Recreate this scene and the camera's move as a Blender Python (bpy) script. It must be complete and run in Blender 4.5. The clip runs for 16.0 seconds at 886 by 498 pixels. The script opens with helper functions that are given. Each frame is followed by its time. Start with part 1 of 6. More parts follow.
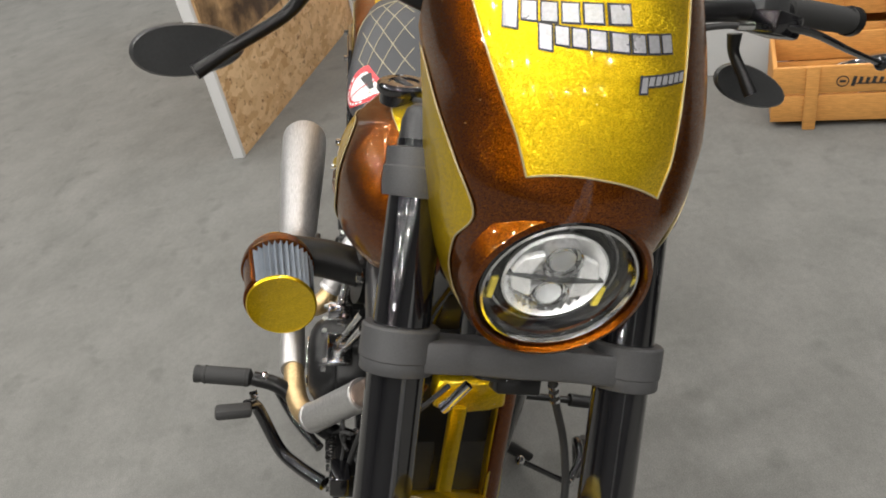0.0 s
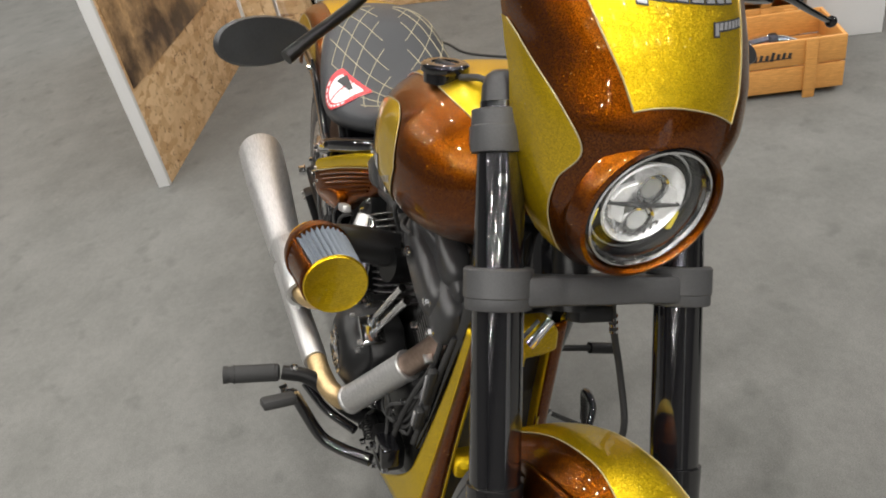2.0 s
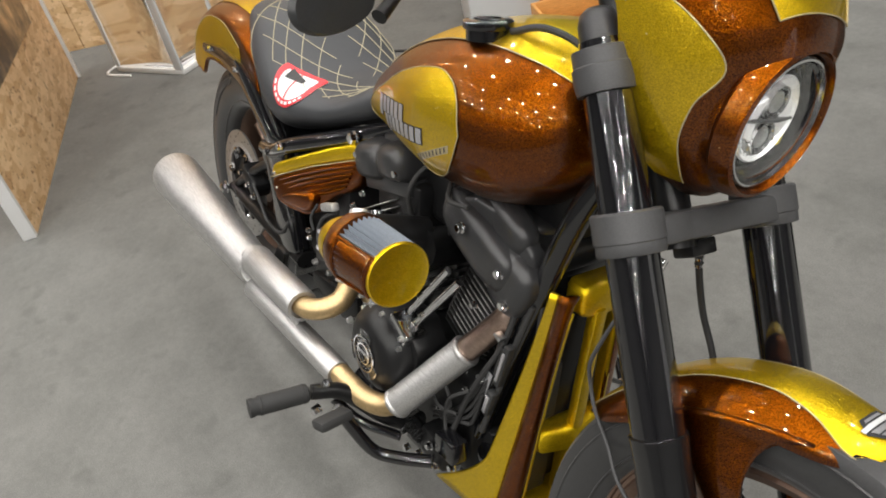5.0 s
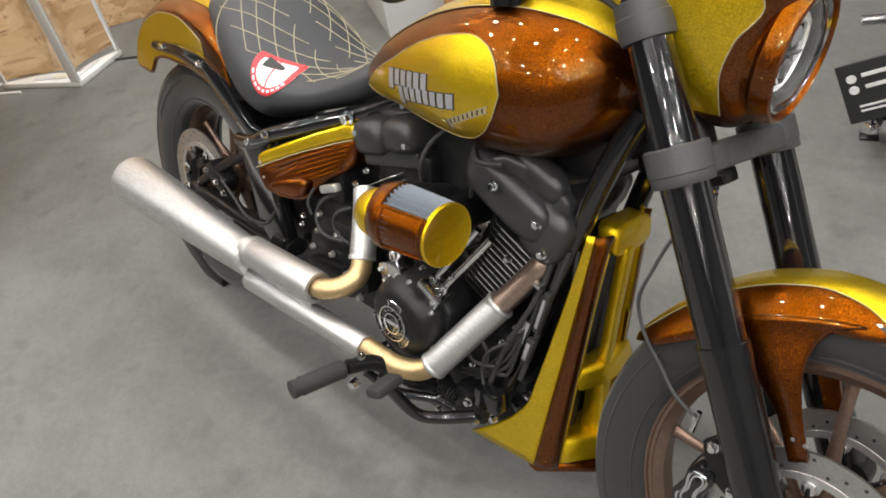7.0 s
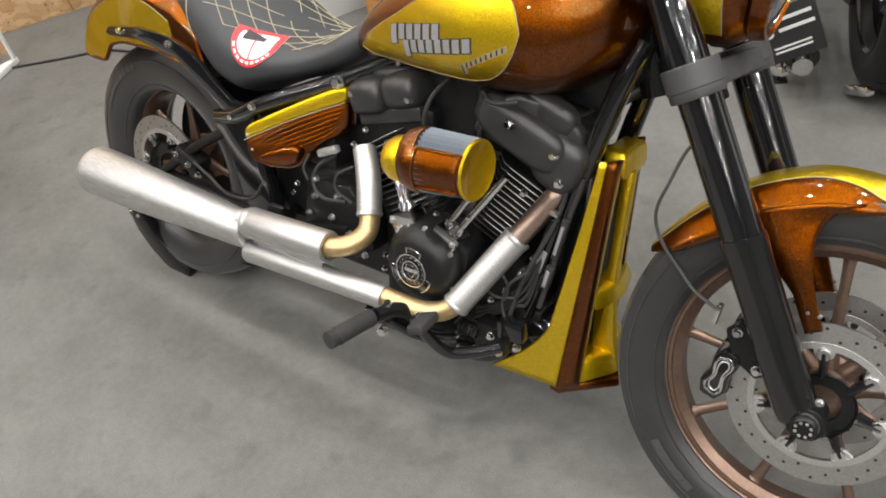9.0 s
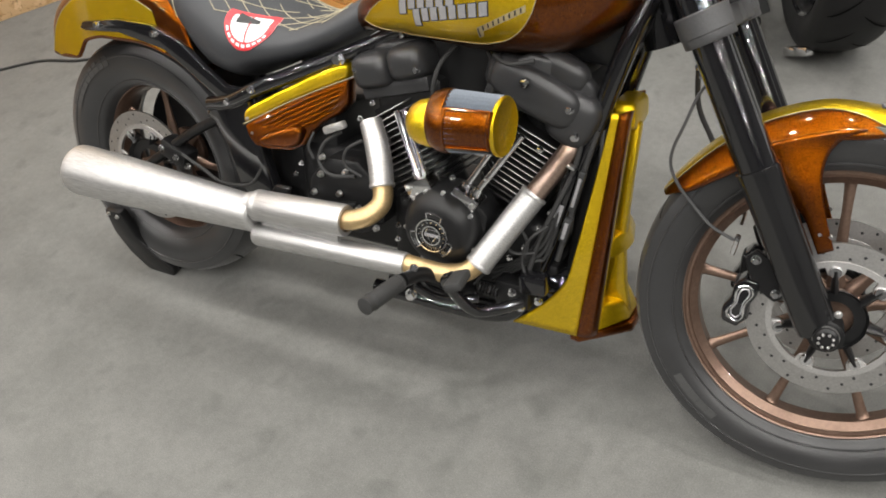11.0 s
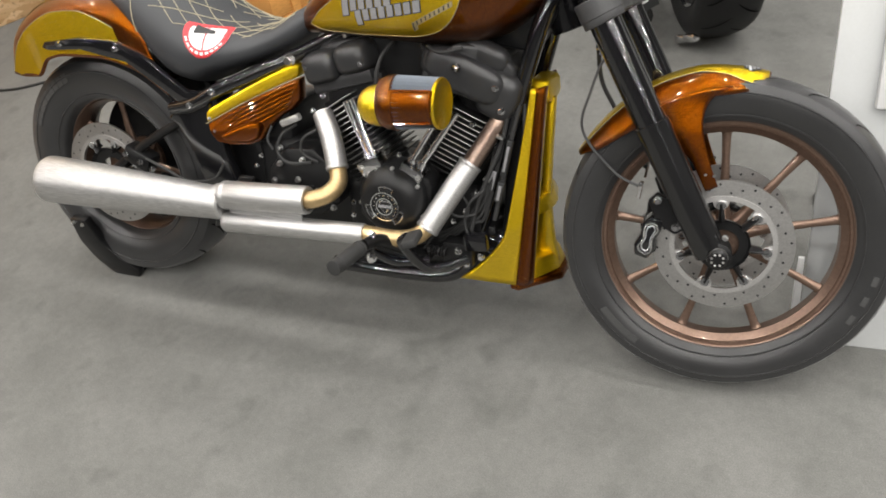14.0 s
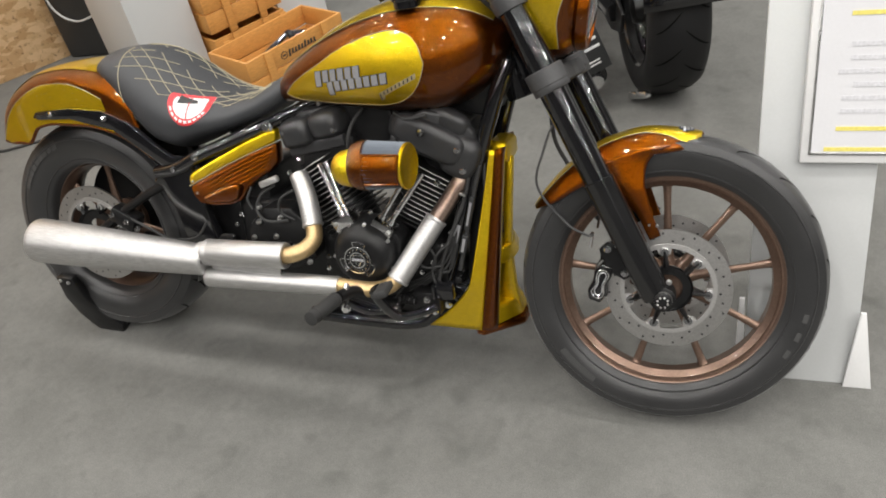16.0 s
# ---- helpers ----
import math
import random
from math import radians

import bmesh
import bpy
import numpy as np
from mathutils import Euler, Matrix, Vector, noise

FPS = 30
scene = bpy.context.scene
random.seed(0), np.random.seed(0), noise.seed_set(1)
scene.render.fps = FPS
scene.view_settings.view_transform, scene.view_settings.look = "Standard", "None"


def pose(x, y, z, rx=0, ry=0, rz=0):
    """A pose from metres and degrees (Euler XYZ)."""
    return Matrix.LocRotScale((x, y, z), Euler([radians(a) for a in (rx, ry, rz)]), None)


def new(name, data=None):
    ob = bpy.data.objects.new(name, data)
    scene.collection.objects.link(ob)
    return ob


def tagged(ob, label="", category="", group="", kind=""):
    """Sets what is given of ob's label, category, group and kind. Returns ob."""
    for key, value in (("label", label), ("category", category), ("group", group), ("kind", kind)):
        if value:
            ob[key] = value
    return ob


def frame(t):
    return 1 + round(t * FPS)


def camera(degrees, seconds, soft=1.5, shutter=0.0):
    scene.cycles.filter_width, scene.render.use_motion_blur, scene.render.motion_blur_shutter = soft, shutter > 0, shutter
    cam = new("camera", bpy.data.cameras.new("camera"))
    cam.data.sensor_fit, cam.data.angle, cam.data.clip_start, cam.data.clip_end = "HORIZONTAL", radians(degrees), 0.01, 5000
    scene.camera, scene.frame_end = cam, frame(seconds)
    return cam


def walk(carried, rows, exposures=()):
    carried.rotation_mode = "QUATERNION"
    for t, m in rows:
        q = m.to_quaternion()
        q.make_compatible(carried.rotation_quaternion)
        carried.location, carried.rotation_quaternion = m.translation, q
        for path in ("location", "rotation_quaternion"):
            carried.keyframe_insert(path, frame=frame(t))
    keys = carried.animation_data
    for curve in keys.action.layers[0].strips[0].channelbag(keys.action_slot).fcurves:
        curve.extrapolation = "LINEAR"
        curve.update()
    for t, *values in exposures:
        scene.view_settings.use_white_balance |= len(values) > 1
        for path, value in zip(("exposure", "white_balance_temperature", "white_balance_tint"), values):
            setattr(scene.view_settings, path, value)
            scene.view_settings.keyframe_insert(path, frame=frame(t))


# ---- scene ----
cam = camera(59.8, 16.0, soft=1.8, shutter=0.4)
PATH = [
    (0.0, 1.9929, 0.2627, 1.3297, 55.824, 10.082, 86.081),
    (0.5, 2.0118, 0.1999, 1.3334, 56.06, 9.805, 83.601),
    (1, 2.0343, 0.1331, 1.3437, 55.805, 10.099, 80.564),
    (1.5, 2.0636, 0.0638, 1.3517, 55.907, 9.915, 77.849),
    (2, 2.0789, 0.0038, 1.3587, 55.594, 10.193, 75.014),
    (2.5, 2.0807, -0.0486, 1.3549, 55.479, 10.215, 72.281),
    (3, 2.0681, -0.0945, 1.3509, 55.211, 10.369, 69.69),
    (3.5, 2.0385, -0.1584, 1.3364, 55.262, 10.162, 67.043),
    (4, 1.9929, -0.214, 1.3388, 54.54, 10.65, 64.219),
    (6.5, 1.8434, -0.4808, 1.3587, 51.516, 10.55, 49.814),
    (7, 1.8319, -0.5478, 1.3769, 50.856, 10.647, 47.258),
    (7.5, 1.8197, -0.6243, 1.3955, 50.362, 10.587, 44.517),
    (8, 1.8045, -0.6853, 1.4016, 49.843, 10.377, 42.116),
    (8.5, 1.7771, -0.7457, 1.3932, 49.538, 9.917, 39.323),
    (9, 1.7458, -0.791, 1.3882, 49.064, 9.758, 37.093),
    (11.5, 1.6258, -1.0093, 1.391, 48.068, 9.248, 28.072),
    (12, 1.6314, -1.0538, 1.3991, 48.005, 9.201, 26.818),
    (12.5, 1.6426, -1.1054, 1.4071, 48.034, 9.215, 25.526),
    (13, 1.6649, -1.1324, 1.425, 47.849, 9.454, 24.647),
    (13.5, 1.6813, -1.1777, 1.4452, 48.116, 9.099, 23.248),
    (14, 1.7131, -1.1962, 1.4653, 48.271, 9.326, 22.554),
    (14.5, 1.7333, -1.2221, 1.4943, 48.588, 9.275, 21.67),
    (15, 1.753, -1.2368, 1.5088, 49.354, 9.343, 21.192),
    (15.5, 1.7677, -1.2551, 1.5437, 49.919, 9.309, 20.571),
    (16, 1.7818, -1.2727, 1.553, 51.414, 9.268, 20.379),
]
walk(cam, [(r[0], pose(*r[1:])) for r in PATH], [(0.0, -0.24), (2.5, -0.22), (5.0, -0.16), (7.0, -0.09), (9.0, -0.03), (11.5, 0.03), (14.0, -0.09), (16.0, -0.25)])

# ---- light: rows of round lamps under the hall's roof ----
world = bpy.data.worlds.new("hall_air")
world.use_nodes = True
world.node_tree.nodes["Background"].inputs[0].default_value = (0.9, 0.95, 1.0, 1)
world.node_tree.nodes["Background"].inputs[1].default_value = 0.12
scene.world = world
scene.view_settings.exposure = 0.0
LAMP_HEIGHT, LAMP_WATTS = 6.3, 57.0
scatter = random.Random(4)
for i in range(9):
    for k in range(8):
        x, y = -9.8 + 2.45 * i + scatter.uniform(-0.35, 0.35), -8.6 + 2.45 * k + scatter.uniform(-0.35, 0.35)
        data = bpy.data.lights.new("hall_lamp", "AREA")
        # the aisles ahead of the bike and on its right are lit more strongly than the stand behind it
        data.shape, data.size, data.energy = "DISK", 0.16, LAMP_WATTS * min(1.5, max(0.5, 1.0 - 0.035 * y + 0.04 * x))
        data.color = (1.0, 0.97, 0.925)
        lamp = new("hall_lamp", data)
        lamp.matrix_world = pose(x, y, LAMP_HEIGHT)


# ---- materials ----
def nodes_of(name):
    m = bpy.data.materials.new(name)
    m.use_nodes = True
    t = m.node_tree
    return m, t, t.nodes["Principled BSDF"]


def link(t, a, b):
    t.links.new(a, b)


def noise_node(t, scale, detail=4.0, rough=0.6, coord="Object", stretch=None):
    c = t.nodes.new("ShaderNodeTexCoord")
    n = t.nodes.new("ShaderNodeTexNoise")
    n.inputs["Scale"].default_value, n.inputs["Detail"].default_value, n.inputs["Roughness"].default_value = scale, detail, rough
    if stretch:
        mp = t.nodes.new("ShaderNodeMapping")
        mp.inputs["Scale"].default_value = stretch
        link(t, c.outputs[coord], mp.inputs[0])
        link(t, mp.outputs[0], n.inputs["Vector"])
    else:
        link(t, c.outputs[coord], n.inputs["Vector"])
    return n


def ramp(t, src, a, b, lo=0.35, hi=0.65):
    r = t.nodes.new("ShaderNodeValToRGB")
    e = r.color_ramp.elements
    e[0].position, e[1].position, e[0].color, e[1].color = lo, hi, (*a, 1), (*b, 1)
    link(t, src, r.inputs[0])
    return r.outputs[0]


def mix(t, fac, a, b, mode="MIX"):
    m = t.nodes.new("ShaderNodeMix")
    m.data_type, m.blend_type = "RGBA", mode
    for val, i in ((fac, 0), (a, 6), (b, 7)):
        if hasattr(val, "links"):
            link(t, val, m.inputs[i])
        elif i == 0:
            m.inputs[0].default_value = val
        else:
            m.inputs[i].default_value = (*val, 1)
    return m.outputs[2]


def bump(t, src, strength, dist, bsdf):
    b = t.nodes.new("ShaderNodeBump")
    b.inputs["Strength"].default_value, b.inputs["Distance"].default_value = strength, dist
    link(t, src, b.inputs["Height"])
    link(t, b.outputs[0], bsdf.inputs["Normal"])
    return b


def surface(name, a, b, rough=0.5, metal=0.0, coarse=9.0, fine=160.0, bumps=0.15, depth=0.0006, coat=0.0, spread=0.12, stretch=None, spec=0.5, grain=0.14):
    """Two colours in broad clouds, with fine grain in the colour, the gloss and the relief."""
    m, t, p = nodes_of(name)
    big, small = noise_node(t, coarse, 5), noise_node(t, fine, 3, stretch=stretch)
    colour = mix(t, big.outputs[0], a, b)
    speck = ramp(t, small.outputs[0], (1 - grain,) * 3, (1 + 0.8 * grain,) * 3, 0.3, 0.7)
    link(t, mix(t, 1.0, colour, speck, "MULTIPLY"), p.inputs["Base Color"])
    r = t.nodes.new("ShaderNodeMapRange")
    r.inputs[3].default_value, r.inputs[4].default_value = max(0.02, rough - spread), min(1.0, rough + spread)
    link(t, big.outputs[0], r.inputs[0])
    link(t, r.outputs[0], p.inputs["Roughness"])
    p.inputs["Metallic"].default_value, p.inputs["Coat Weight"].default_value = metal, coat
    p.inputs["Coat Roughness"].default_value, p.inputs["Specular IOR Level"].default_value = 0.04, spec
    bump(t, small.outputs[0], bumps, depth, p)
    return m


def flake_paint(name, dark, light, size=1100.0, tilt=0.34, rough=0.34, metal=0.85, tint=(1, 1, 1), coat=0.08, gloss=1.0, sparse=0.15, sparkle=(0.95, 0.9, 0.7)):
    """Metal-flake lacquer: tilted bright flakes under a clear coat."""
    m, t, p = nodes_of(name)
    c = t.nodes.new("ShaderNodeTexCoord")
    v = t.nodes.new("ShaderNodeTexVoronoi")
    v.inputs["Scale"].default_value = size
    link(t, c.outputs["Object"], v.inputs["Vector"])
    cloud = noise_node(t, 14.0, 4)
    sep = t.nodes.new("ShaderNodeSeparateColor")
    link(t, v.outputs["Color"], sep.inputs[0])
    body = mix(t, ramp(t, sep.outputs[0], (0, 0, 0), (1, 1, 1), sparse, 0.97), dark, light)
    soft = ramp(t, cloud.outputs[0], (0.94, 0.94, 0.94), (1.05, 1.05, 1.05), 0.3, 0.7)
    # coarser flakes, their sparkle painted as pale specks in the base colour
    coarse = t.nodes.new("ShaderNodeTexVoronoi")
    coarse.inputs["Scale"].default_value = 170.0
    link(t, c.outputs["Object"], coarse.inputs["Vector"])
    pick = t.nodes.new("ShaderNodeSeparateColor")
    link(t, coarse.outputs["Color"], pick.inputs[0])
    few = ramp(t, pick.outputs[1], (0, 0, 0), (1, 1, 1), 0.945, 0.955)
    near = ramp(t, coarse.outputs["Distance"], (1, 1, 1), (0, 0, 0), 0.09, 0.17)
    speck = mix(t, 1.0, few, near, "MULTIPLY")
    link(t, mix(t, speck, mix(t, 1.0, body, soft, "MULTIPLY"), sparkle), p.inputs["Base Color"])
    g = t.nodes.new("ShaderNodeNewGeometry")
    sub = t.nodes.new("ShaderNodeVectorMath")
    sub.operation = "SUBTRACT"
    sub.inputs[1].default_value = (0.5, 0.5, 0.5)
    link(t, v.outputs["Color"], sub.inputs[0])
    sc = t.nodes.new("ShaderNodeVectorMath")
    sc.operation = "SCALE"
    sc.inputs["Scale"].default_value = tilt
    link(t, sub.outputs[0], sc.inputs[0])
    add = t.nodes.new("ShaderNodeVectorMath")
    link(t, g.outputs["Normal"], add.inputs[0])
    link(t, sc.outputs[0], add.inputs[1])
    nrm = t.nodes.new("ShaderNodeVectorMath")
    nrm.operation = "NORMALIZE"
    link(t, add.outputs[0], nrm.inputs[0])
    link(t, nrm.outputs[0], p.inputs["Normal"])
    link(t, ramp(t, speck, (metal,) * 3, (0.5,) * 3, 0.0, 1.0), p.inputs["Metallic"])
    p.inputs["Roughness"].default_value = rough
    p.inputs["Coat Tint"].default_value = (*tint, 1)
    p.inputs["Coat Weight"].default_value, p.inputs["Coat Roughness"].default_value = gloss, coat
    return m


GOLD = flake_paint("gold_flake_lacquer", (0.6, 0.41, 0.007), (1.0, 0.765, 0.03), size=1400.0, tilt=0.42, rough=0.3, metal=0.9, gloss=0.7, tint=(1.0, 0.9, 0.45), coat=0.04)
COPPER = flake_paint("copper_flake_lacquer", (0.078, 0.0196, 0.0008), (0.325, 0.098, 0.0034), size=1500.0, tilt=0.36, rough=0.29, metal=1.0, gloss=0.7, sparse=0.25, tint=(1.0, 0.8, 0.55), coat=0.03, sparkle=(0.8, 0.45, 0.16))
PINSTRIPE = surface("pale_pinstripe", (0.46, 0.38, 0.2), (0.36, 0.29, 0.14), 0.3, 0.3, coat=0.6)
GLOSS_BLACK = surface("gloss_black_enamel", (0.004, 0.004, 0.005), (0.007, 0.007, 0.008), 0.12, 0.0, bumps=0.04, coat=0.8, spread=0.06)
SATIN_BLACK = surface("satin_black_powder_coat", (0.006, 0.006, 0.0065), (0.01, 0.01, 0.0105), 0.32, 0.0, bumps=0.15, spec=0.35)
MATTE_BLACK = surface("wrinkle_black_casting", (0.006, 0.006, 0.0065), (0.011, 0.011, 0.0115), 0.36, 0.0, fine=420, bumps=0.3, spec=0.35)
CAST_GREY = surface("grey_black_engine_casting", (0.024, 0.0245, 0.0255), (0.038, 0.038, 0.04), 0.33, 0.1, fine=420, bumps=0.25)
CLAMP_GREY = surface("matte_graphite_clamp", (0.05, 0.05, 0.052), (0.066, 0.066, 0.068), 0.5, 0.1, fine=500, bumps=0.25)
STEEL = surface("brushed_stainless_steel", (0.64, 0.635, 0.63), (0.56, 0.555, 0.55), 0.46, 0.96, fine=70, bumps=0.22, depth=0.0003, stretch=(0.25, 9, 9), spread=0.06, grain=0.24)
HEATED = surface("straw_heat_tinted_pipe", (0.68, 0.5, 0.26), (0.5, 0.36, 0.19), 0.4, 0.85, bumps=0.05)
SCORCHED = surface("brown_heat_tinted_pipe", (0.34, 0.22, 0.17), (0.5, 0.4, 0.34), 0.36, 1.0, bumps=0.05)
CHROME = surface("polished_chrome", (0.82, 0.82, 0.83), (0.74, 0.74, 0.75), 0.1, 1.0, bumps=0.02, spread=0.04)
BOLT = surface("zinc_bolt", (0.7, 0.7, 0.69), (0.5, 0.5, 0.5), 0.3, 1.0)
BRONZE = surface("bronze_painted_rim", (0.175, 0.112, 0.082), (0.25, 0.168, 0.128), 0.34, 0.75, coat=0.25)
ROTOR = surface("brake_rotor_steel", (0.58, 0.57, 0.56), (0.48, 0.47, 0.46), 0.38, 1.0, fine=300, spread=0.08)
ROTOR_BRIGHT = surface("machined_rotor_steel", (0.66, 0.65, 0.64), (0.58, 0.57, 0.56), 0.42, 0.95, fine=300, spread=0.06)
TYRE = surface("tyre_rubber", (0.016, 0.016, 0.0165), (0.031, 0.031, 0.032), 0.34, 0.0, fine=300, bumps=0.12, spec=0.55)
for socket, amount in (("Sheen Weight", 0.16), ("Sheen Roughness", 0.45)):
    TYRE.node_tree.nodes["Principled BSDF"].inputs[socket].default_value = amount
RUBBER = surface("soft_black_rubber", (0.02, 0.02, 0.02), (0.03, 0.03, 0.03), 0.68, 0.0, fine=500, bumps=0.3)
SEAT = surface("charcoal_seat_leather", (0.032, 0.034, 0.038), (0.048, 0.05, 0.055), 0.5, 0.0, fine=520, bumps=0.5, depth=0.0008)
THREAD = surface("sand_stitching_thread", (0.34, 0.3, 0.2), (0.44, 0.4, 0.29), 0.8)
PLEAT = surface("blue_grey_filter_pleats", (0.15, 0.175, 0.21), (0.2, 0.225, 0.26), 0.7, fine=400)
RED = surface("red_sticker_ink", (0.62, 0.03, 0.04), (0.7, 0.05, 0.06), 0.4)
WHITE = surface("white_sticker_vinyl", (0.78, 0.78, 0.78), (0.84, 0.84, 0.84), 0.35)
INK = surface("black_ink", (0.02, 0.02, 0.02), (0.03, 0.03, 0.03), 0.5)
SILVER_INK = surface("silver_lettering_foil", (0.4, 0.4, 0.42), (0.54, 0.54, 0.56), 0.3, 0.6, fine=300)
WHITE_PANEL = surface("white_laminate", (0.68, 0.68, 0.68), (0.73, 0.73, 0.73), 0.42, coarse=3, bumps=0.02, grain=0.02)
GREY_PANEL = surface("pale_grey_laminate", (0.54, 0.555, 0.56), (0.6, 0.61, 0.61), 0.45, coarse=3, bumps=0.02, grain=0.02)
PAPER = surface("white_poster_paper", (0.62, 0.62, 0.65), (0.68, 0.68, 0.7), 0.55, coarse=4, bumps=0.02, grain=0.02)
YELLOW_INK = surface("yellow_print", (0.72, 0.62, 0.12), (0.78, 0.7, 0.2), 0.5)
GREY_INK = surface("faded_grey_print", (0.58, 0.58, 0.61), (0.62, 0.62, 0.65), 0.55)
PLASTIC = surface("black_moulded_plastic", (0.02, 0.021, 0.022), (0.034, 0.035, 0.036), 0.38, fine=300, bumps=0.2)
HALL_WALL = surface("grey_hall_cladding", (0.1, 0.1, 0.1), (0.15, 0.15, 0.148), 0.7, coarse=0.6, fine=12)
HALL_ROOF = surface("dark_hall_roof", (0.06, 0.06, 0.062), (0.09, 0.09, 0.092), 0.8, coarse=0.5, fine=8)


def wood_material():
    m, t, p = nodes_of("orange_pine_boards")
    n = noise_node(t, 26, 5, 0.65, stretch=(1.4, 14, 14))
    k = noise_node(t, 3.0, 3)
    col = mix(t, k.outputs[0], (0.56, 0.25, 0.055), (0.68, 0.36, 0.11))
    grain = ramp(t, n.outputs[0], (0.7, 0.66, 0.6), (1.12, 1.1, 1.08), 0.3, 0.7)
    link(t, mix(t, 1.0, col, grain, "MULTIPLY"), p.inputs["Base Color"])
    p.inputs["Roughness"].default_value = 0.5
    bump(t, n.outputs[0], 0.25, 0.001, p)
    return m


def osb_material():
    m, t, p = nodes_of("pressed_strand_board")
    c = t.nodes.new("ShaderNodeTexCoord")
    mp = t.nodes.new("ShaderNodeMapping")
    mp.inputs["Scale"].default_value = (1, 1, 2.2)
    link(t, c.outputs["Object"], mp.inputs[0])
    v = t.nodes.new("ShaderNodeTexVoronoi")
    v.inputs["Scale"].default_value = 17
    v.inputs["Randomness"].default_value = 1
    wob = noise_node(t, 9, 3)
    ad = t.nodes.new("ShaderNodeVectorMath")
    sc = t.nodes.new("ShaderNodeVectorMath")
    sc.operation = "SCALE"
    sc.inputs["Scale"].default_value = 0.12
    link(t, wob.outputs["Color"], sc.inputs[0])
    link(t, mp.outputs[0], ad.inputs[0])
    link(t, sc.outputs[0], ad.inputs[1])
    link(t, ad.outputs[0], v.inputs["Vector"])
    sep = t.nodes.new("ShaderNodeSeparateColor")
    link(t, v.outputs["Color"], sep.inputs[0])
    col = mix(t, sep.outputs[0], (0.52, 0.31, 0.14), (0.76, 0.54, 0.31))
    n = noise_node(t, 38, 4, 0.65)
    spots = ramp(t, n.outputs[0], (0.3, 0.2, 0.13), (1, 1, 1), 0.32, 0.42)
    link(t, mix(t, 1.0, col, spots, "MULTIPLY"), p.inputs["Base Color"])
    p.inputs["Roughness"].default_value = 0.65
    bump(t, sep.outputs[1], 0.4, 0.0015, p)
    return m


def carpet_material():
    m, t, p = nodes_of("grey_exhibition_carpet")
    blotch, patch, fibre = noise_node(t, 5.0, 6, 0.62), noise_node(t, 0.9, 3), noise_node(t, 300, 3)
    col = mix(t, ramp(t, blotch.outputs[0], (0, 0, 0), (1, 1, 1), 0.3, 0.68), (0.140, 0.140, 0.132), (0.176, 0.175, 0.166))
    tuft = noise_node(t, 46.0, 4, 0.7)
    col = mix(t, 1.0, col, ramp(t, tuft.outputs[0], (0.93, 0.93, 0.93), (1.06, 1.06, 1.06), 0.32, 0.68), "MULTIPLY")
    col = mix(t, 1.0, col, ramp(t, patch.outputs[0], (0.95, 0.95, 0.95), (1.05, 1.05, 1.05), 0.3, 0.7), "MULTIPLY")
    col = mix(t, 1.0, col, ramp(t, fibre.outputs[0], (0.84, 0.84, 0.84), (1.14, 1.14, 1.14), 0.3, 0.7), "MULTIPLY")
    smudge = noise_node(t, 9.5, 2, 0.45)
    col = mix(t, 1.0, col, ramp(t, smudge.outputs[0], (1, 1, 1), (0.86, 0.865, 0.86), 0.61, 0.72), "MULTIPLY")
    scuff = noise_node(t, 6.0, 4, 0.7, stretch=(1.0, 2.6, 1.0))
    col = mix(t, 1.0, col, ramp(t, scuff.outputs[0], (1, 1, 1), (1.09, 1.09, 1.085), 0.62, 0.75), "MULTIPLY")
    c = t.nodes.new("ShaderNodeTexCoord")
    lint = t.nodes.new("ShaderNodeTexVoronoi")
    lint.inputs["Scale"].default_value = 3.2
    link(t, c.outputs["Object"], lint.inputs["Vector"])
    col = mix(t, ramp(t, lint.outputs["Distance"], (1, 1, 1), (0, 0, 0), 0.006, 0.012), col, (0.5, 0.5, 0.48))
    link(t, col, p.inputs["Base Color"])
    p.inputs["Roughness"].default_value = 0.95
    p.inputs["Specular IOR Level"].default_value = 0.15
    bump(t, fibre.outputs[0], 0.5, 0.002, p)
    return m


def clear_material(name, tint, rough=0.02):
    m, t, p = nodes_of(name)
    p.inputs["Base Color"].default_value = (*tint, 1)
    p.inputs["Transmission Weight"].default_value, p.inputs["Roughness"].default_value, p.inputs["IOR"].default_value = 1.0, rough, 1.45
    return m


def picture_material():
    m, t, p = nodes_of("brown_photographic_print")
    big, fine = noise_node(t, 3.2, 6, 0.62), noise_node(t, 16, 5, 0.7)
    col = ramp(t, big.outputs[0], (0.07, 0.042, 0.027), (0.72, 0.48, 0.25), 0.4, 0.66)
    col = mix(t, 1.0, col, ramp(t, fine.outputs[0], (0.55, 0.5, 0.45), (1.15, 1.12, 1.1), 0.35, 0.62), "MULTIPLY")
    link(t, col, p.inputs["Base Color"])
    p.inputs["Roughness"].default_value = 0.4
    return m


DARK_PRINT = picture_material()
WOOD, OSB, CARPET = wood_material(), osb_material(), carpet_material()
LENS, ACRYLIC = clear_material("clear_lamp_lens", (0.97, 0.98, 0.98)), clear_material("clear_acrylic", (0.95, 0.96, 0.96))


# ---- building helpers ----
def frame_of(axis):
    a = Vector(axis).normalized()
    s = Vector((0, 0, 1)) if abs(a.z) < 0.9 else Vector((1, 0, 0))
    e = a.cross(s).normalized()
    return a, e, a.cross(e)


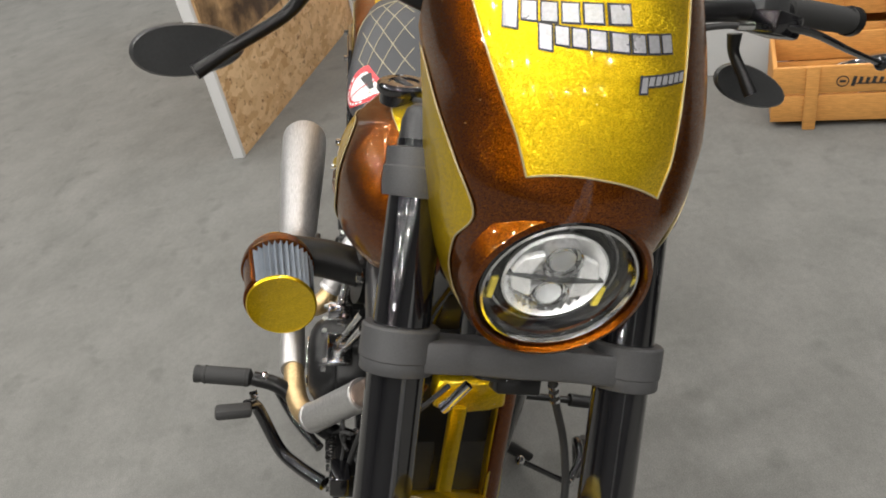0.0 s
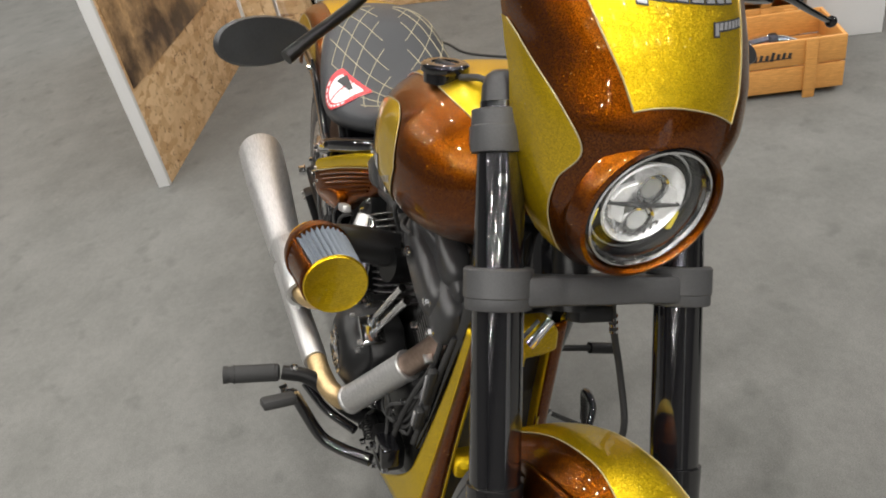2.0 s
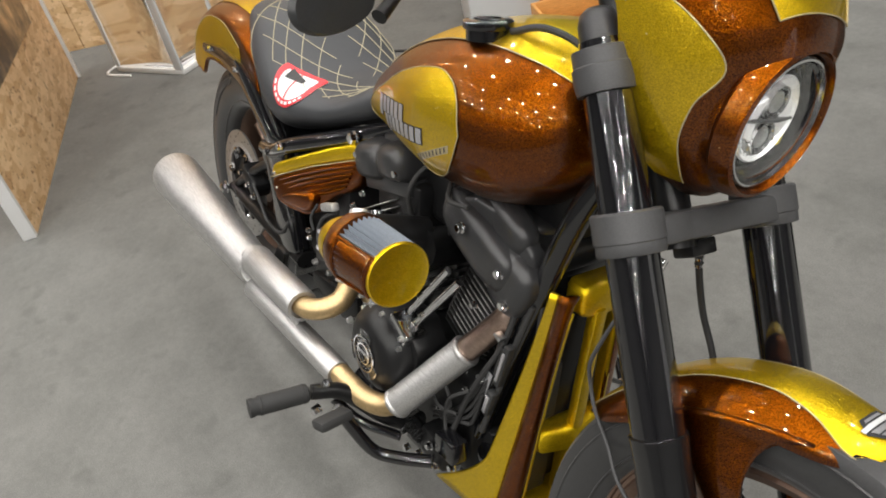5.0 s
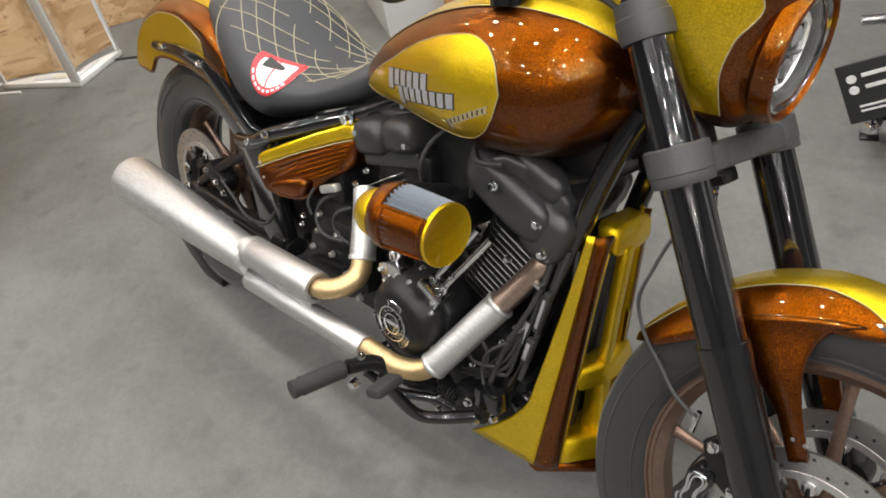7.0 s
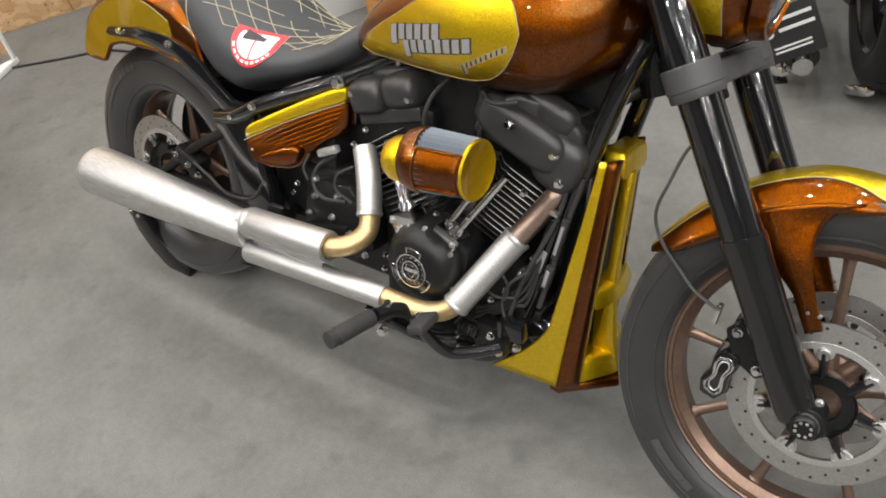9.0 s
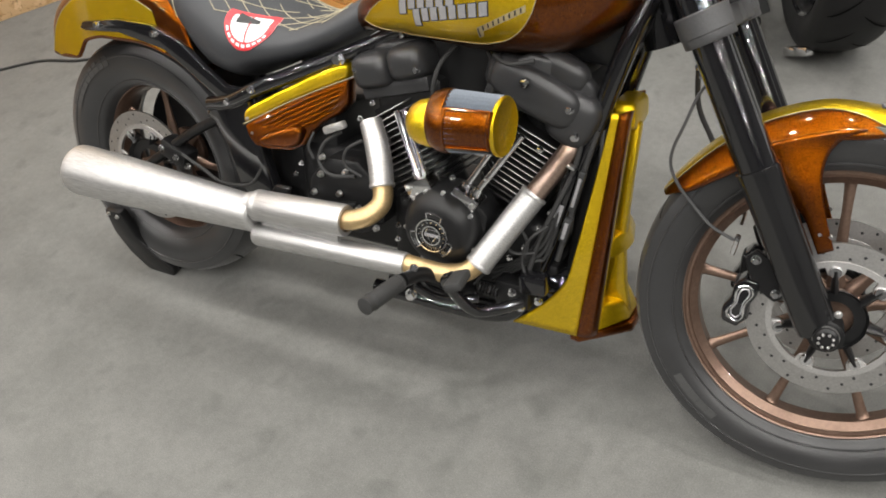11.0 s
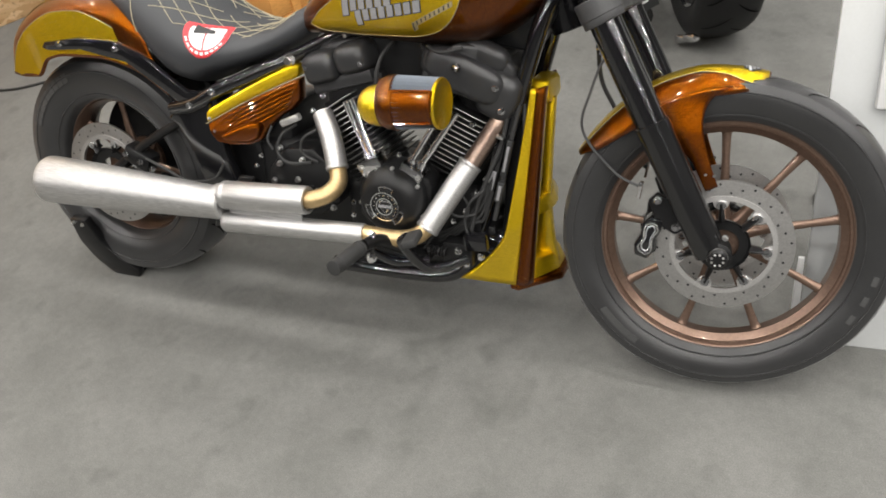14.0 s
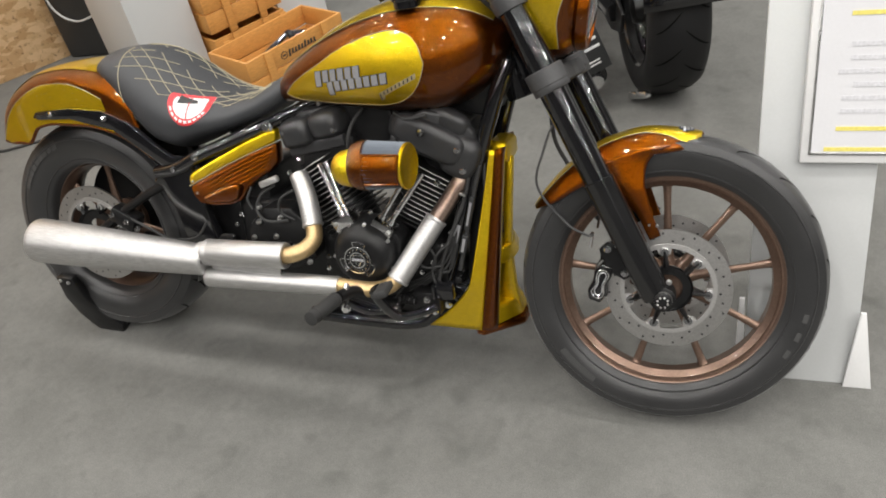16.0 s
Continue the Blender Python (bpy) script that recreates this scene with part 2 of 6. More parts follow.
def curve_through(xs, ys):
    """A smooth function through the points (xs, ys)."""
    xs, ys = np.array(xs, float), np.array(ys, float)
    d = np.diff(ys) / np.diff(xs)
    m = np.empty(len(xs))
    m[0], m[-1] = d[0], d[-1]
    for i in range(1, len(xs) - 1):
        m[i] = 0 if d[i - 1] * d[i] <= 0 else 2 * d[i - 1] * d[i] / (d[i - 1] + d[i])

    def f(x):
        x = min(max(x, xs[0]), xs[-1])
        i = min(int(np.searchsorted(xs, x, side="right")) - 1, len(xs) - 2)
        h = xs[i + 1] - xs[i]
        s = (x - xs[i]) / h
        return float((1 + 2 * s) * (1 - s) ** 2 * ys[i] + s * (1 - s) ** 2 * h * m[i] + s * s * (3 - 2 * s) * ys[i + 1] + s * s * (s - 1) * h * m[i + 1])

    return f


def smooth_path(pts, n=6):
    """Points along a soft line through pts."""
    p = [Vector(q) for q in pts]
    if len(p) < 3:
        return p
    ext = [2 * p[0] - p[1], *p, 2 * p[-1] - p[-2]]
    out = []
    for i in range(1, len(ext) - 2):
        a, b, c, d = ext[i - 1:i + 3]
        for k in range(n):
            s = k / n
            out.append(0.5 * (2 * b + (c - a) * s + (2 * a - 5 * b + 4 * c - d) * s * s + (3 * b - a - 3 * c + d) * s ** 3))
    return out + [p[-1]]


class Geo:
    """Collects vertices and faces of one part."""

    def __init__(self):
        self.v, self.f = [], []

    def add(self, verts, faces, m=None):
        k = len(self.v)
        self.v += [tuple(m @ Vector(p)) if m else tuple(p) for p in verts]
        self.f += [tuple(i + k for i in q) for q in faces]
        return self

    def rings(self, rings, caps=True, closed=False):
        n, v, f = len(rings[0]), [p for r in rings for p in r], []
        top = len(rings) if closed else len(rings) - 1
        for i in range(top):
            j = (i + 1) % len(rings)
            f += [(i * n + k, i * n + (k + 1) % n, j * n + (k + 1) % n, j * n + k) for k in range(n)]
        if caps and not closed:
            f += [tuple(reversed(range(n))), tuple(range((len(rings) - 1) * n, len(rings) * n))]
        return self.add(v, f)

    def tube(self, pts, r, seg=12, soft=0, caps=True, flat=1.0):
        count = len(pts)
        p = smooth_path(pts, soft) if soft else [Vector(q) for q in pts]
        radii = [r] * len(p) if not isinstance(r, (list, tuple)) else [float(np.interp(i / (len(p) - 1) * (count - 1), range(count), r)) for i in range(len(p))]
        _, e, _ = frame_of(p[1] - p[0])
        rings = []
        for i, q in enumerate(p):
            t = (p[min(i + 1, len(p) - 1)] - p[max(i - 1, 0)]).normalized()
            e = (e - t * e.dot(t)).normalized()
            g = t.cross(e)
            rings.append([q + radii[i] * (math.cos(a) * e + flat * math.sin(a) * g) for a in (2 * math.pi * k / seg for k in range(seg))])
        return self.rings(rings, caps)

    def lathe(self, profile, origin=(0, 0, 0), axis=(0, 1, 0), seg=32, closed=False):
        """profile: (along the axis, radius)."""
        a, e, g = frame_of(axis)
        o = Vector(origin)
        rings = [[o + a * s + max(r, 1e-5) * (math.cos(w) * e + math.sin(w) * g) for w in (2 * math.pi * k / seg for k in range(seg))] for s, r in profile]
        return self.rings(rings, caps=not closed, closed=closed)

    def box(self, centre, size, m=None, bevel=0.003, seg=2):
        b = bmesh.new()
        bmesh.ops.create_cube(b, size=1)
        for v in b.verts:
            v.co = Vector([c * s for c, s in zip(v.co, size)])
        if bevel:
            bmesh.ops.bevel(b, geom=b.edges[:], offset=min(bevel, min(size) * 0.45), segments=seg, affect="EDGES", profile=0.5)
        return self.take(b, Matrix.Translation(centre) @ (m or Matrix()))

    def take(self, b, m=None):
        b.verts.index_update()
        self.add([v.co.copy() for v in b.verts], [[v.index for v in q.verts] for q in b.faces], m)
        b.free()
        return self

    def plate(self, outline, h0, h1, place, bevel=0.002, seg=1):
        """An outline (a, b) given thickness from h0 to h1; place(a, b, h) sets it in space."""
        b = bmesh.new()
        face = b.faces.new([b.verts.new((x, y, h0)) for x, y in outline])
        got = bmesh.ops.extrude_face_region(b, geom=[face])
        for q in got["geom"]:
            if isinstance(q, bmesh.types.BMVert):
                q.co.z = h1
        if bevel:
            bmesh.ops.bevel(b, geom=b.edges[:], offset=bevel, segments=seg, affect="EDGES", profile=0.5, clamp_overlap=True)
        for v in b.verts:
            v.co = Vector(place(*v.co))
        return self.take(b)

    def sheet(self, fn, nu, nv):
        v = [fn(i / nu, j / nv) for i in range(nu + 1) for j in range(nv + 1)]
        f = [(i * (nv + 1) + j, (i + 1) * (nv + 1) + j, (i + 1) * (nv + 1) + j + 1, i * (nv + 1) + j + 1) for i in range(nu) for j in range(nv)]
        return self.add(v, f)

    def ball(self, centre, r, seg=14, rings=8, scale=(1, 1, 1)):
        rr = [[Vector(centre) + Vector((scale[0] * r * math.sin(a) * math.cos(w), scale[1] * r * math.sin(a) * math.sin(w), scale[2] * r * math.cos(a))) for w in (2 * math.pi * k / seg for k in range(seg))]
              for a in (math.pi * (i + 0.02) / (rings + 0.04) for i in range(rings + 1))]
        return self.rings(rr)

    def lump(self, centre, size, m=None, power=0.55, seg=28, rings=14):
        """A rounded casting: between a box and an egg."""
        def bend(c):
            return math.copysign(abs(c) ** power, c)
        turn = m or Matrix()
        rr = []
        for i in range(rings + 1):
            a = math.pi * (i + 0.02) / (rings + 0.04)
            rr.append([Vector(centre) + turn @ Vector((size[0] / 2 * bend(math.sin(a)) * bend(math.cos(w)), size[1] / 2 * bend(math.sin(a)) * bend(math.sin(w)), size[2] / 2 * bend(math.cos(a)))) for w in (2 * math.pi * k / seg for k in range(seg))])
        return self.rings(rr)

    def hexbolt(self, at, axis, r=0.007, h=0.006):
        r *= 0.8
        a, e, g = frame_of(axis)
        o = Vector(at)
        hexa = lambda s, q: [o + a * s + q * (math.cos(w) * e + math.sin(w) * g) for w in (2 * math.pi * k / 6 for k in range(6))]
        self.lathe([(0, r * 1.25), (h * 0.25, r * 1.25), (h * 0.25, r)], at, axis, 14)
        return self.rings([hexa(h * 0.25, r), hexa(h, r), hexa(h * 1.15, r * 0.8)])

    def mesh(self, name, material, sharp=38):
        me = bpy.data.meshes.new(name)
        me.from_pydata(self.v, [], self.f)
        b = bmesh.new()
        b.from_mesh(me)
        bmesh.ops.recalc_face_normals(b, faces=b.faces[:])
        b.to_mesh(me)
        b.free()
        me.materials.append(material)
        me.shade_smooth()
        me.set_sharp_from_angle(angle=radians(sharp))
        return me


def part(name, geo, material, parent, label="", m=None, thick=0.0, sharp=38):
    """One mesh as a part of a thing, or of a part."""
    data = geo if isinstance(geo, bpy.types.Mesh) else geo.mesh(name, material, sharp)
    ob = new(name, data)
    ob.parent = parent
    if m is not None:
        ob.matrix_local = m
    if thick:
        s = ob.modifiers.new("thickness", "SOLIDIFY")
        s.thickness, s.offset = thick, -1
    if label:
        tagged(ob, label)
    return ob


def thing(name, label, category, m=None, group="", kind=""):
    ob = new(name)
    ob.empty_display_size = 0.1
    if m is not None:
        ob.matrix_world = m
    return tagged(ob, label, category, group, kind)


def solid(name, geo, material, label, category, kind="", m=None, group="", sharp=38):
    ob = new(name, geo.mesh(name, material, sharp))
    if m is not None:
        ob.matrix_world = m
    return tagged(ob, label, category, group, kind)


def side(y):
    """Outlines drawn in (x, z), thickness along y."""
    return lambda a, b, h: (a, y + h, b)


# ---- the hall ----
floor = solid("floor", Geo().box((0, 0, -0.03), (26, 26, 0.06), bevel=0), CARPET, "grey exhibition carpet with faint darker blotches", "floor", "structure")
for tag, c, s in (("wall_north", (0, 13.1, 3.5), (26.4, 0.2, 7)), ("wall_south", (0, -13.1, 3.5), (26.4, 0.2, 7)),
                  ("wall_east", (13.1, 0, 3.5), (0.2, 26, 7)), ("wall_west", (-13.1, 0, 3.5), (0.2, 26, 7))):
    solid(tag, Geo().box(c, s, bevel=0), HALL_WALL, "plain grey cladding of the exhibition hall", "wall", "structure")
roof = Geo().box((0, 0, 7.08), (26.4, 26.4, 0.16), bevel=0)
for k in range(9):
    roof.box((-12 + 3 * k, 0, 6.9), (0.12, 26, 0.2), bevel=0)
solid("ceiling", roof, HALL_ROOF, "dark hall roof with steel purlins", "ceiling", "structure")


# ---- the motorcycle: x ahead, y to its left, z up, before it leans ----
LEANING = pose(0, 0, 0, 0, 0, 2.1) @ pose(0, 0, 0, -6)
SETTLED = pose(0, 0, 0.0094, 0, 0.43, 0) @ pose(0, 0, 0, -10.5)
bike = thing("motorcycle", "custom cruiser motorcycle in gold and copper metal-flake lacquer on the carpet", "motorcycle", SETTLED @ LEANING)
FORKS = LEANING.inverted() @ Matrix(((0.8708, -0.1003, -0.4814, 1.616), (0.1908, 0.9712, 0.1428, 0.045), (0.4532, -0.2162, 0.8648, 0.336), (0, 0, 0, 1)))


def tyre_profile(radius, bead, half, crown=0.75):
    """(along the axle, radius) round the tyre's section."""
    out = [(-half * 0.62, bead - 0.004), (-half * 0.8, bead + 0.006), (-half * 0.97, bead + (radius - bead) * 0.38), (-half, bead + (radius - bead) * 0.58)]
    for k in range(9):
        a = math.pi * (k / 8)
        out.append((-half * 0.97 * math.cos(a), radius - (radius - bead) * 0.3 + (radius - bead) * 0.3 * math.sin(a) ** crown))
    return out + [(-s, r) for s, r in reversed(out[:4])]


def wheel(name, label, radius, bead, half, rim_half, spokes, turn, m, hub_r, rotor_sides, rotor_r):
    w = part(name, Geo().lathe([(-0.045, hub_r * 0.8), (-0.045, hub_r), (-0.03, hub_r), (-0.02, hub_r * 0.72), (0.02, hub_r * 0.72), (0.03, hub_r), (0.045, hub_r), (0.045, hub_r * 0.8)], seg=28), BRONZE, bike, label, m)
    part("tyre", Geo().lathe(tyre_profile(radius, bead, half), seg=96, closed=True), TYRE, w, "black road tyre with raised sidewall bars")
    lip = bead + 0.012
    deep = 0.042 if spokes == 9 else 0.031
    rim = [(-rim_half, lip), (-rim_half, lip - 0.006), (-rim_half + 0.006, lip - 0.011), (-rim_half * 0.74, lip - deep * 0.45), (-rim_half * 0.62, lip - deep * 0.48), (-rim_half * 0.6, lip - deep * 0.6), (-rim_half * 0.68, lip - deep * 0.68), (-rim_half * 0.6, lip - deep * 0.76), (-rim_half * 0.4, lip - deep), (rim_half * 0.4, lip - deep),
           (rim_half * 0.6, lip - deep * 0.76), (rim_half * 0.68, lip - deep * 0.68), (rim_half * 0.6, lip - deep * 0.6), (rim_half * 0.62, lip - deep * 0.48), (rim_half * 0.74, lip - deep * 0.45), (rim_half - 0.006, lip - 0.011), (rim_half, lip - 0.006), (rim_half, lip), (rim_half - 0.008, lip - 0.004), (rim_half * 0.3, lip - 0.022), (-rim_half * 0.3, lip - 0.022), (-rim_half + 0.008, lip - 0.004)]
    part("rim", Geo().lathe(rim, seg=96, closed=True), BRONZE, w)
    inner = lip - deep - 0.001
    mesh = Geo().tube([(hub_r * 0.7, 0, 0), (hub_r * 1.6, 0, 0), (inner * 0.75, 0, 0), (inner - 0.006, 0, 0), (inner + 0.006, 0, 0)], [0.014, 0.0085, 0.0062, 0.0075, 0.014], 10, 4, flat=1.3)
    mesh = mesh.mesh("spoke", BRONZE)
    for k in range(spokes):
        part("spoke", mesh, BRONZE, w, m=pose(0, 0, 0, 0, turn + 360 * k / spokes, 0))
    for s in rotor_sides:
        y = s * (0.066 if spokes == 9 else 0.1)
        r = part("brake_rotor", Geo().lathe([(y - 0.0025, rotor_r * 0.74), (y - 0.0025, rotor_r), (y + 0.0025, rotor_r), (y + 0.0025, rotor_r * 0.74)], seg=72, closed=True), ROTOR, w, "drilled steel brake rotor")
        part("rotor_carrier", Geo().lathe([(y * 0.9 - 0.003, hub_r * 0.7), (y * 0.9 - 0.003, hub_r * 1.1), (y - 0.003, hub_r * 1.2), (y + 0.003, hub_r * 1.2), (y * 0.9 + 0.003, hub_r * 1.08), (y * 0.9 + 0.003, hub_r * 0.7)], seg=32, closed=True), SATIN_BLACK, r)
        hole = Geo().lathe([(y - 0.0029, 0.001), (y - 0.0029, 0.0027), (y + 0.0029, 0.0027), (y + 0.0029, 0.001)], seg=8).mesh("vent_hole", CAST_GREY)
        part("inner_ring", Geo().lathe([(y - 0.004, rotor_r * 0.69), (y - 0.004, rotor_r * 0.765), (y + 0.004, rotor_r * 0.765), (y + 0.004, rotor_r * 0.69)], seg=72, closed=True), ROTOR_BRIGHT, r, "bright inner ring of the rotor")
        tab = Geo().plate([(-0.019, -0.002), (0.019, -0.002), (0.013, -0.022), (0.005, -0.029), (-0.005, -0.029), (-0.013, -0.022)], -0.0028, 0.0028, lambda a, b, h: (a, y + h, rotor_r * 0.76 + b), 0.0008)
        tab = tab.mesh("rotor_tab", ROTOR_BRIGHT)
        stud = Geo().lathe([(y - 0.008, 0.004), (y - 0.008, 0.009), (y - 0.003, 0.011), (y + 0.003, 0.011), (y + 0.008, 0.009), (y + 0.008, 0.004)], (0, 0, rotor_r * 0.76 - 0.018), seg=14).mesh("rotor_bolt", CHROME)
        arm = Geo().tube([(0, y * 0.92, hub_r * 1.2), (0, y, rotor_r * 0.76 - 0.014)], [0.02, 0.011], 8, flat=0.35).mesh("carrier_arm", SATIN_BLACK)
        for k in range(7):
            q = pose(0, 0, 0, 0, 20 + 360 * k / 7, 0)
            part("rotor_tab", tab, ROTOR_BRIGHT, r, m=q)
            part("rotor_bolt", stud, CHROME, r, m=q)
            part("carrier_arm", arm, SATIN_BLACK, r, m=q)
        for k in range(36):
            a = 2 * math.pi * k / 36
            rr = rotor_r * (0.81 + 0.065 * (k % 3))
            part("vent_hole", hole, INK, r, m=pose(rr * math.sin(a), 0, rr * math.cos(a)))
    return w


front_wheel = wheel("front_wheel", "nineteen-inch front wheel, bronze rim with thin spokes", 0.337, 0.253, 0.056, 0.038, 9, 14, FORKS, 0.045, (-1, 1), 0.137)
rear_wheel = wheel("rear_wheel", "fat rear wheel with bronze rim", 0.327, 0.204, 0.09, 0.066, 7, 8, pose(0, 0, 0.327), 0.062, (-1,), 0.146)
# dark disc added on the far side to darken the gaps between spokes
part("belt_pulley", Geo().lathe([(0.088, 0.05), (0.088, 0.188), (0.094, 0.192), (0.108, 0.192), (0.114, 0.188), (0.114, 0.05)], seg=64), SATIN_BLACK, rear_wheel, "dark belt pulley disc added to darken the view through the spokes")
# moulded ridges round the sidewalls
for owner, radius, bead, half in ((front_wheel, 0.337, 0.253, 0.056), (rear_wheel, 0.327, 0.204, 0.09)):
    for d, f in ((0.12, 0.85), (0.64, 0.999)):
        for s in (-1, 1):
            r = bead + (radius - bead) * d
            part("sidewall_ridge", Geo().lathe([(s * half * f - 0.0012 * s, r - 0.0022), (s * half * f + 0.0011 * s, r - 0.0007), (s * half * f + 0.0011 * s, r + 0.0007), (s * half * f - 0.0012 * s, r + 0.0022)], seg=96, closed=True), TYRE, owner)
# raised sidewall lettering as plain bars, and dark sheets for tread grooves
bar = Geo().plate([(-0.009, -0.009), (0.009, -0.009), (0.009, 0.009), (-0.009, 0.009)], -0.0006, 0.0006, lambda a, b, h: (a, h, b), 0.0003).mesh("sidewall_mark", surface("sidewall_bar_rubber", (0.05, 0.05, 0.05), (0.06, 0.06, 0.06), 0.5))
for owner, r, half, start, n, step in ((rear_wheel, 0.279, 0.0895, -62, 9, 5.0), (front_wheel, 0.296, 0.0555, -118, 5, 4.2), (front_wheel, 0.296, 0.0555, 128, 3, 9.0)):
    for k in range(n):
        part("sidewall_mark", bar, None, owner, m=pose(0, 0, 0, 0, start + step * k, 0) @ pose(0, -half, r) @ pose(0, 0, 0, -6) @ Matrix.Diagonal((1.15, 1, 1.5 if n > 3 else 0.9, 1)))


# near-black colour that paints the shade inside the tread grooves
GROOVE_SHADE = surface("painted_groove_shade", (0.003, 0.003, 0.003), (0.005, 0.005, 0.005), 0.8, spec=0.1)


def groove_sheet(radius, bead, half):
    """A near-black sheet along the tyre's crown, painting the shade of a slanting groove."""
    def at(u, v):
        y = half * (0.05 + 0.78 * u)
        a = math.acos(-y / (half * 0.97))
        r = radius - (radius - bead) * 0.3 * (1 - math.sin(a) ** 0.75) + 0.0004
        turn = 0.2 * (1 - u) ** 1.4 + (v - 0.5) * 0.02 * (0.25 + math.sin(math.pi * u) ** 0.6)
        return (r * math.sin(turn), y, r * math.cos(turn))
    return Geo().sheet(at, 10, 2).mesh("groove_shade", GROOVE_SHADE)


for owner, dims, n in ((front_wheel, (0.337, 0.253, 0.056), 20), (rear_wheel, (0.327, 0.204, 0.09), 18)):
    groove = groove_sheet(*dims)
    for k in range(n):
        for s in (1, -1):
            part("groove_shade", groove, INK, owner, m=pose(0, 0, 0, 0, 360 * (k + 0.25 * s) / n, 0) @ Matrix.Diagonal((1, s, 1, 1)))

# ---- front fork ----
SLIDER_BLACK = surface("gloss_black_slider", (0.006, 0.006, 0.0065), (0.01, 0.01, 0.0105), 0.17, 0.0, bumps=0.05, coat=0.5, spread=0.06)
fork = part("fork", Geo().tube([(-0.045, 0.012, 0.50), (-0.045, 0.012, 0.77)], 0.024, 16), SATIN_BLACK, bike, "upside-down telescopic fork with graphite clamps", FORKS)
LEG, MID, SKEW = 0.130, 0.025, 0.009
for s in (-1, 1):
    y, x = s * LEG + MID, -0.014 + s * SKEW
    leg = part("fork_leg", Geo().tube([(x, y, 0.28), (x, y, 0.53)], 0.0318, 28), GLOSS_BLACK, fork, "gloss black fork tube")
    part("inner_tube", Geo().tube([(x, y, 0.53), (x, y, 0.70), (x, y, 0.755)], [0.0318, 0.029, 0.026], 28), GLOSS_BLACK, leg)
    part("slider", Geo().lathe([(0.0, 0.02), (0.0, 0.031), (0.02, 0.0335), (0.09, 0.0335), (0.255, 0.0335), (0.283, 0.035), (0.29, 0.035), (0.292, 0.0318)], (x, y, 0.005), (0, 0, 1), 28), SLIDER_BLACK, leg)
    part("axle_clamp", Geo().lathe([(-0.026, 0.022), (-0.024, 0.0275), (0.024, 0.0275), (0.026, 0.022)], (x + 0.012, y, 0.0), (0, 1, 0), 24).box((x - 0.002, y, 0.045), (0.05, 0.046, 0.07), bevel=0.008), SATIN_BLACK, leg)
    part("axle_nut", Geo().lathe([(0, 0.02), (0.012, 0.02), (0.016, 0.016), (0.016, 0.0)], (x + 0.012, y + s * 0.026, 0.0), (0, s, 0), 12), MATTE_BLACK, leg, "notched black axle cap")
    part("axle_ring", Geo().lathe([(0, 0.0205), (0.004, 0.0205), (0.004, 0.0175), (0, 0.0175)], (x + 0.012, y + s * 0.0265, 0.0), (0, s, 0), 24, closed=True), ROTOR, leg)
    for k in range(8):
        a = 2 * math.pi * k / 8
        part("cap_notch", Geo().ball((x + 0.012 + 0.0115 * math.cos(a), y + s * 0.0425, 0.0115 * math.sin(a)), 0.0028, 6, 4), ROTOR, leg)
    part("pinch_bolt", Geo().hexbolt((x + 0.04, y + s * 0.018, 0.03), (0, s, 0), 0.0065), BOLT, leg)
    part("fork_cap", Geo().lathe([(0, 0.025), (0.02, 0.024), (0.032, 0.02), (0.038, 0.012)], (x, y, 0.755), (0, 0, 1), 24), CAST_GREY, leg)
    up = part("upper_clamp_ring", Geo().lathe([(0, 0.029), (0, 0.036), (0.012, 0.038), (0.03, 0.038), (0.032, 0.036), (0.05, 0.036), (0.052, 0.028)], (x, y, 0.695), (0, 0, 1), 32), CLAMP_GREY, fork, "matte graphite clamp ring")
lower = Geo()
for s in (-1, 1):
    lower.lathe([(0, 0.032), (0, 0.0395), (0.002, 0.041), (0.014, 0.041), (0.0155, 0.0425), (0.048, 0.0425), (0.0505, 0.040), (0.0505, 0.031)], (-0.014 + s * SKEW, s * LEG + MID, 0.508), (0, 0, 1), 40)
lower.plate([(-0.11, -0.032), (-0.06, -0.026), (0, -0.05), (0.06, -0.026), (0.11, -0.032), (0.11, 0.036), (0.055, 0.028), (0, 0.032), (-0.055, 0.028), (-0.11, 0.036)], 0.512, 0.548, lambda a, b, h: (b - 0.014 + a * SKEW / LEG, a + MID, h), 0.006, 2)
part("lower_clamp", lower, CLAMP_GREY, fork, "matte graphite lower fork clamp")
part("upper_bridge", Geo().plate([(-0.1, -0.028), (0, -0.06), (0.1, -0.028), (0.1, 0.024), (0, 0.01), (-0.1, 0.024)], 0.705, 0.735, lambda a, b, h: (b - 0.012, a + 0.012, h), 0.005, 2), CLAMP_GREY, fork)

# ---- front fender ----
f_top = curve_through([-34, -24, -10, 2, 14, 27, 37], [0.352, 0.351, 0.353, 0.356, 0.356, 0.348, 0.344])
f_half = curve_through([-34, -26, -8, 10, 22, 30, 35, 37], [0.04, 0.072, 0.077, 0.075, 0.071, 0.062, 0.043, 0.014])


f_drop = curve_through([-34, -25, -10, 10, 20, 27, 33, 37], [0.008, 0.036, 0.053, 0.053, 0.048, 0.041, 0.029, 0.012])


def fender_at(u, v, lift=0.0):
    a = -34 + 71 * u
    w = (v - 0.5) * 2
    r = f_top(a) + lift - f_drop(a) * abs(w) ** 3.2
    return (r * math.sin(radians(a)), 0.006 + w * (f_half(a) + lift), r * math.cos(radians(a)))


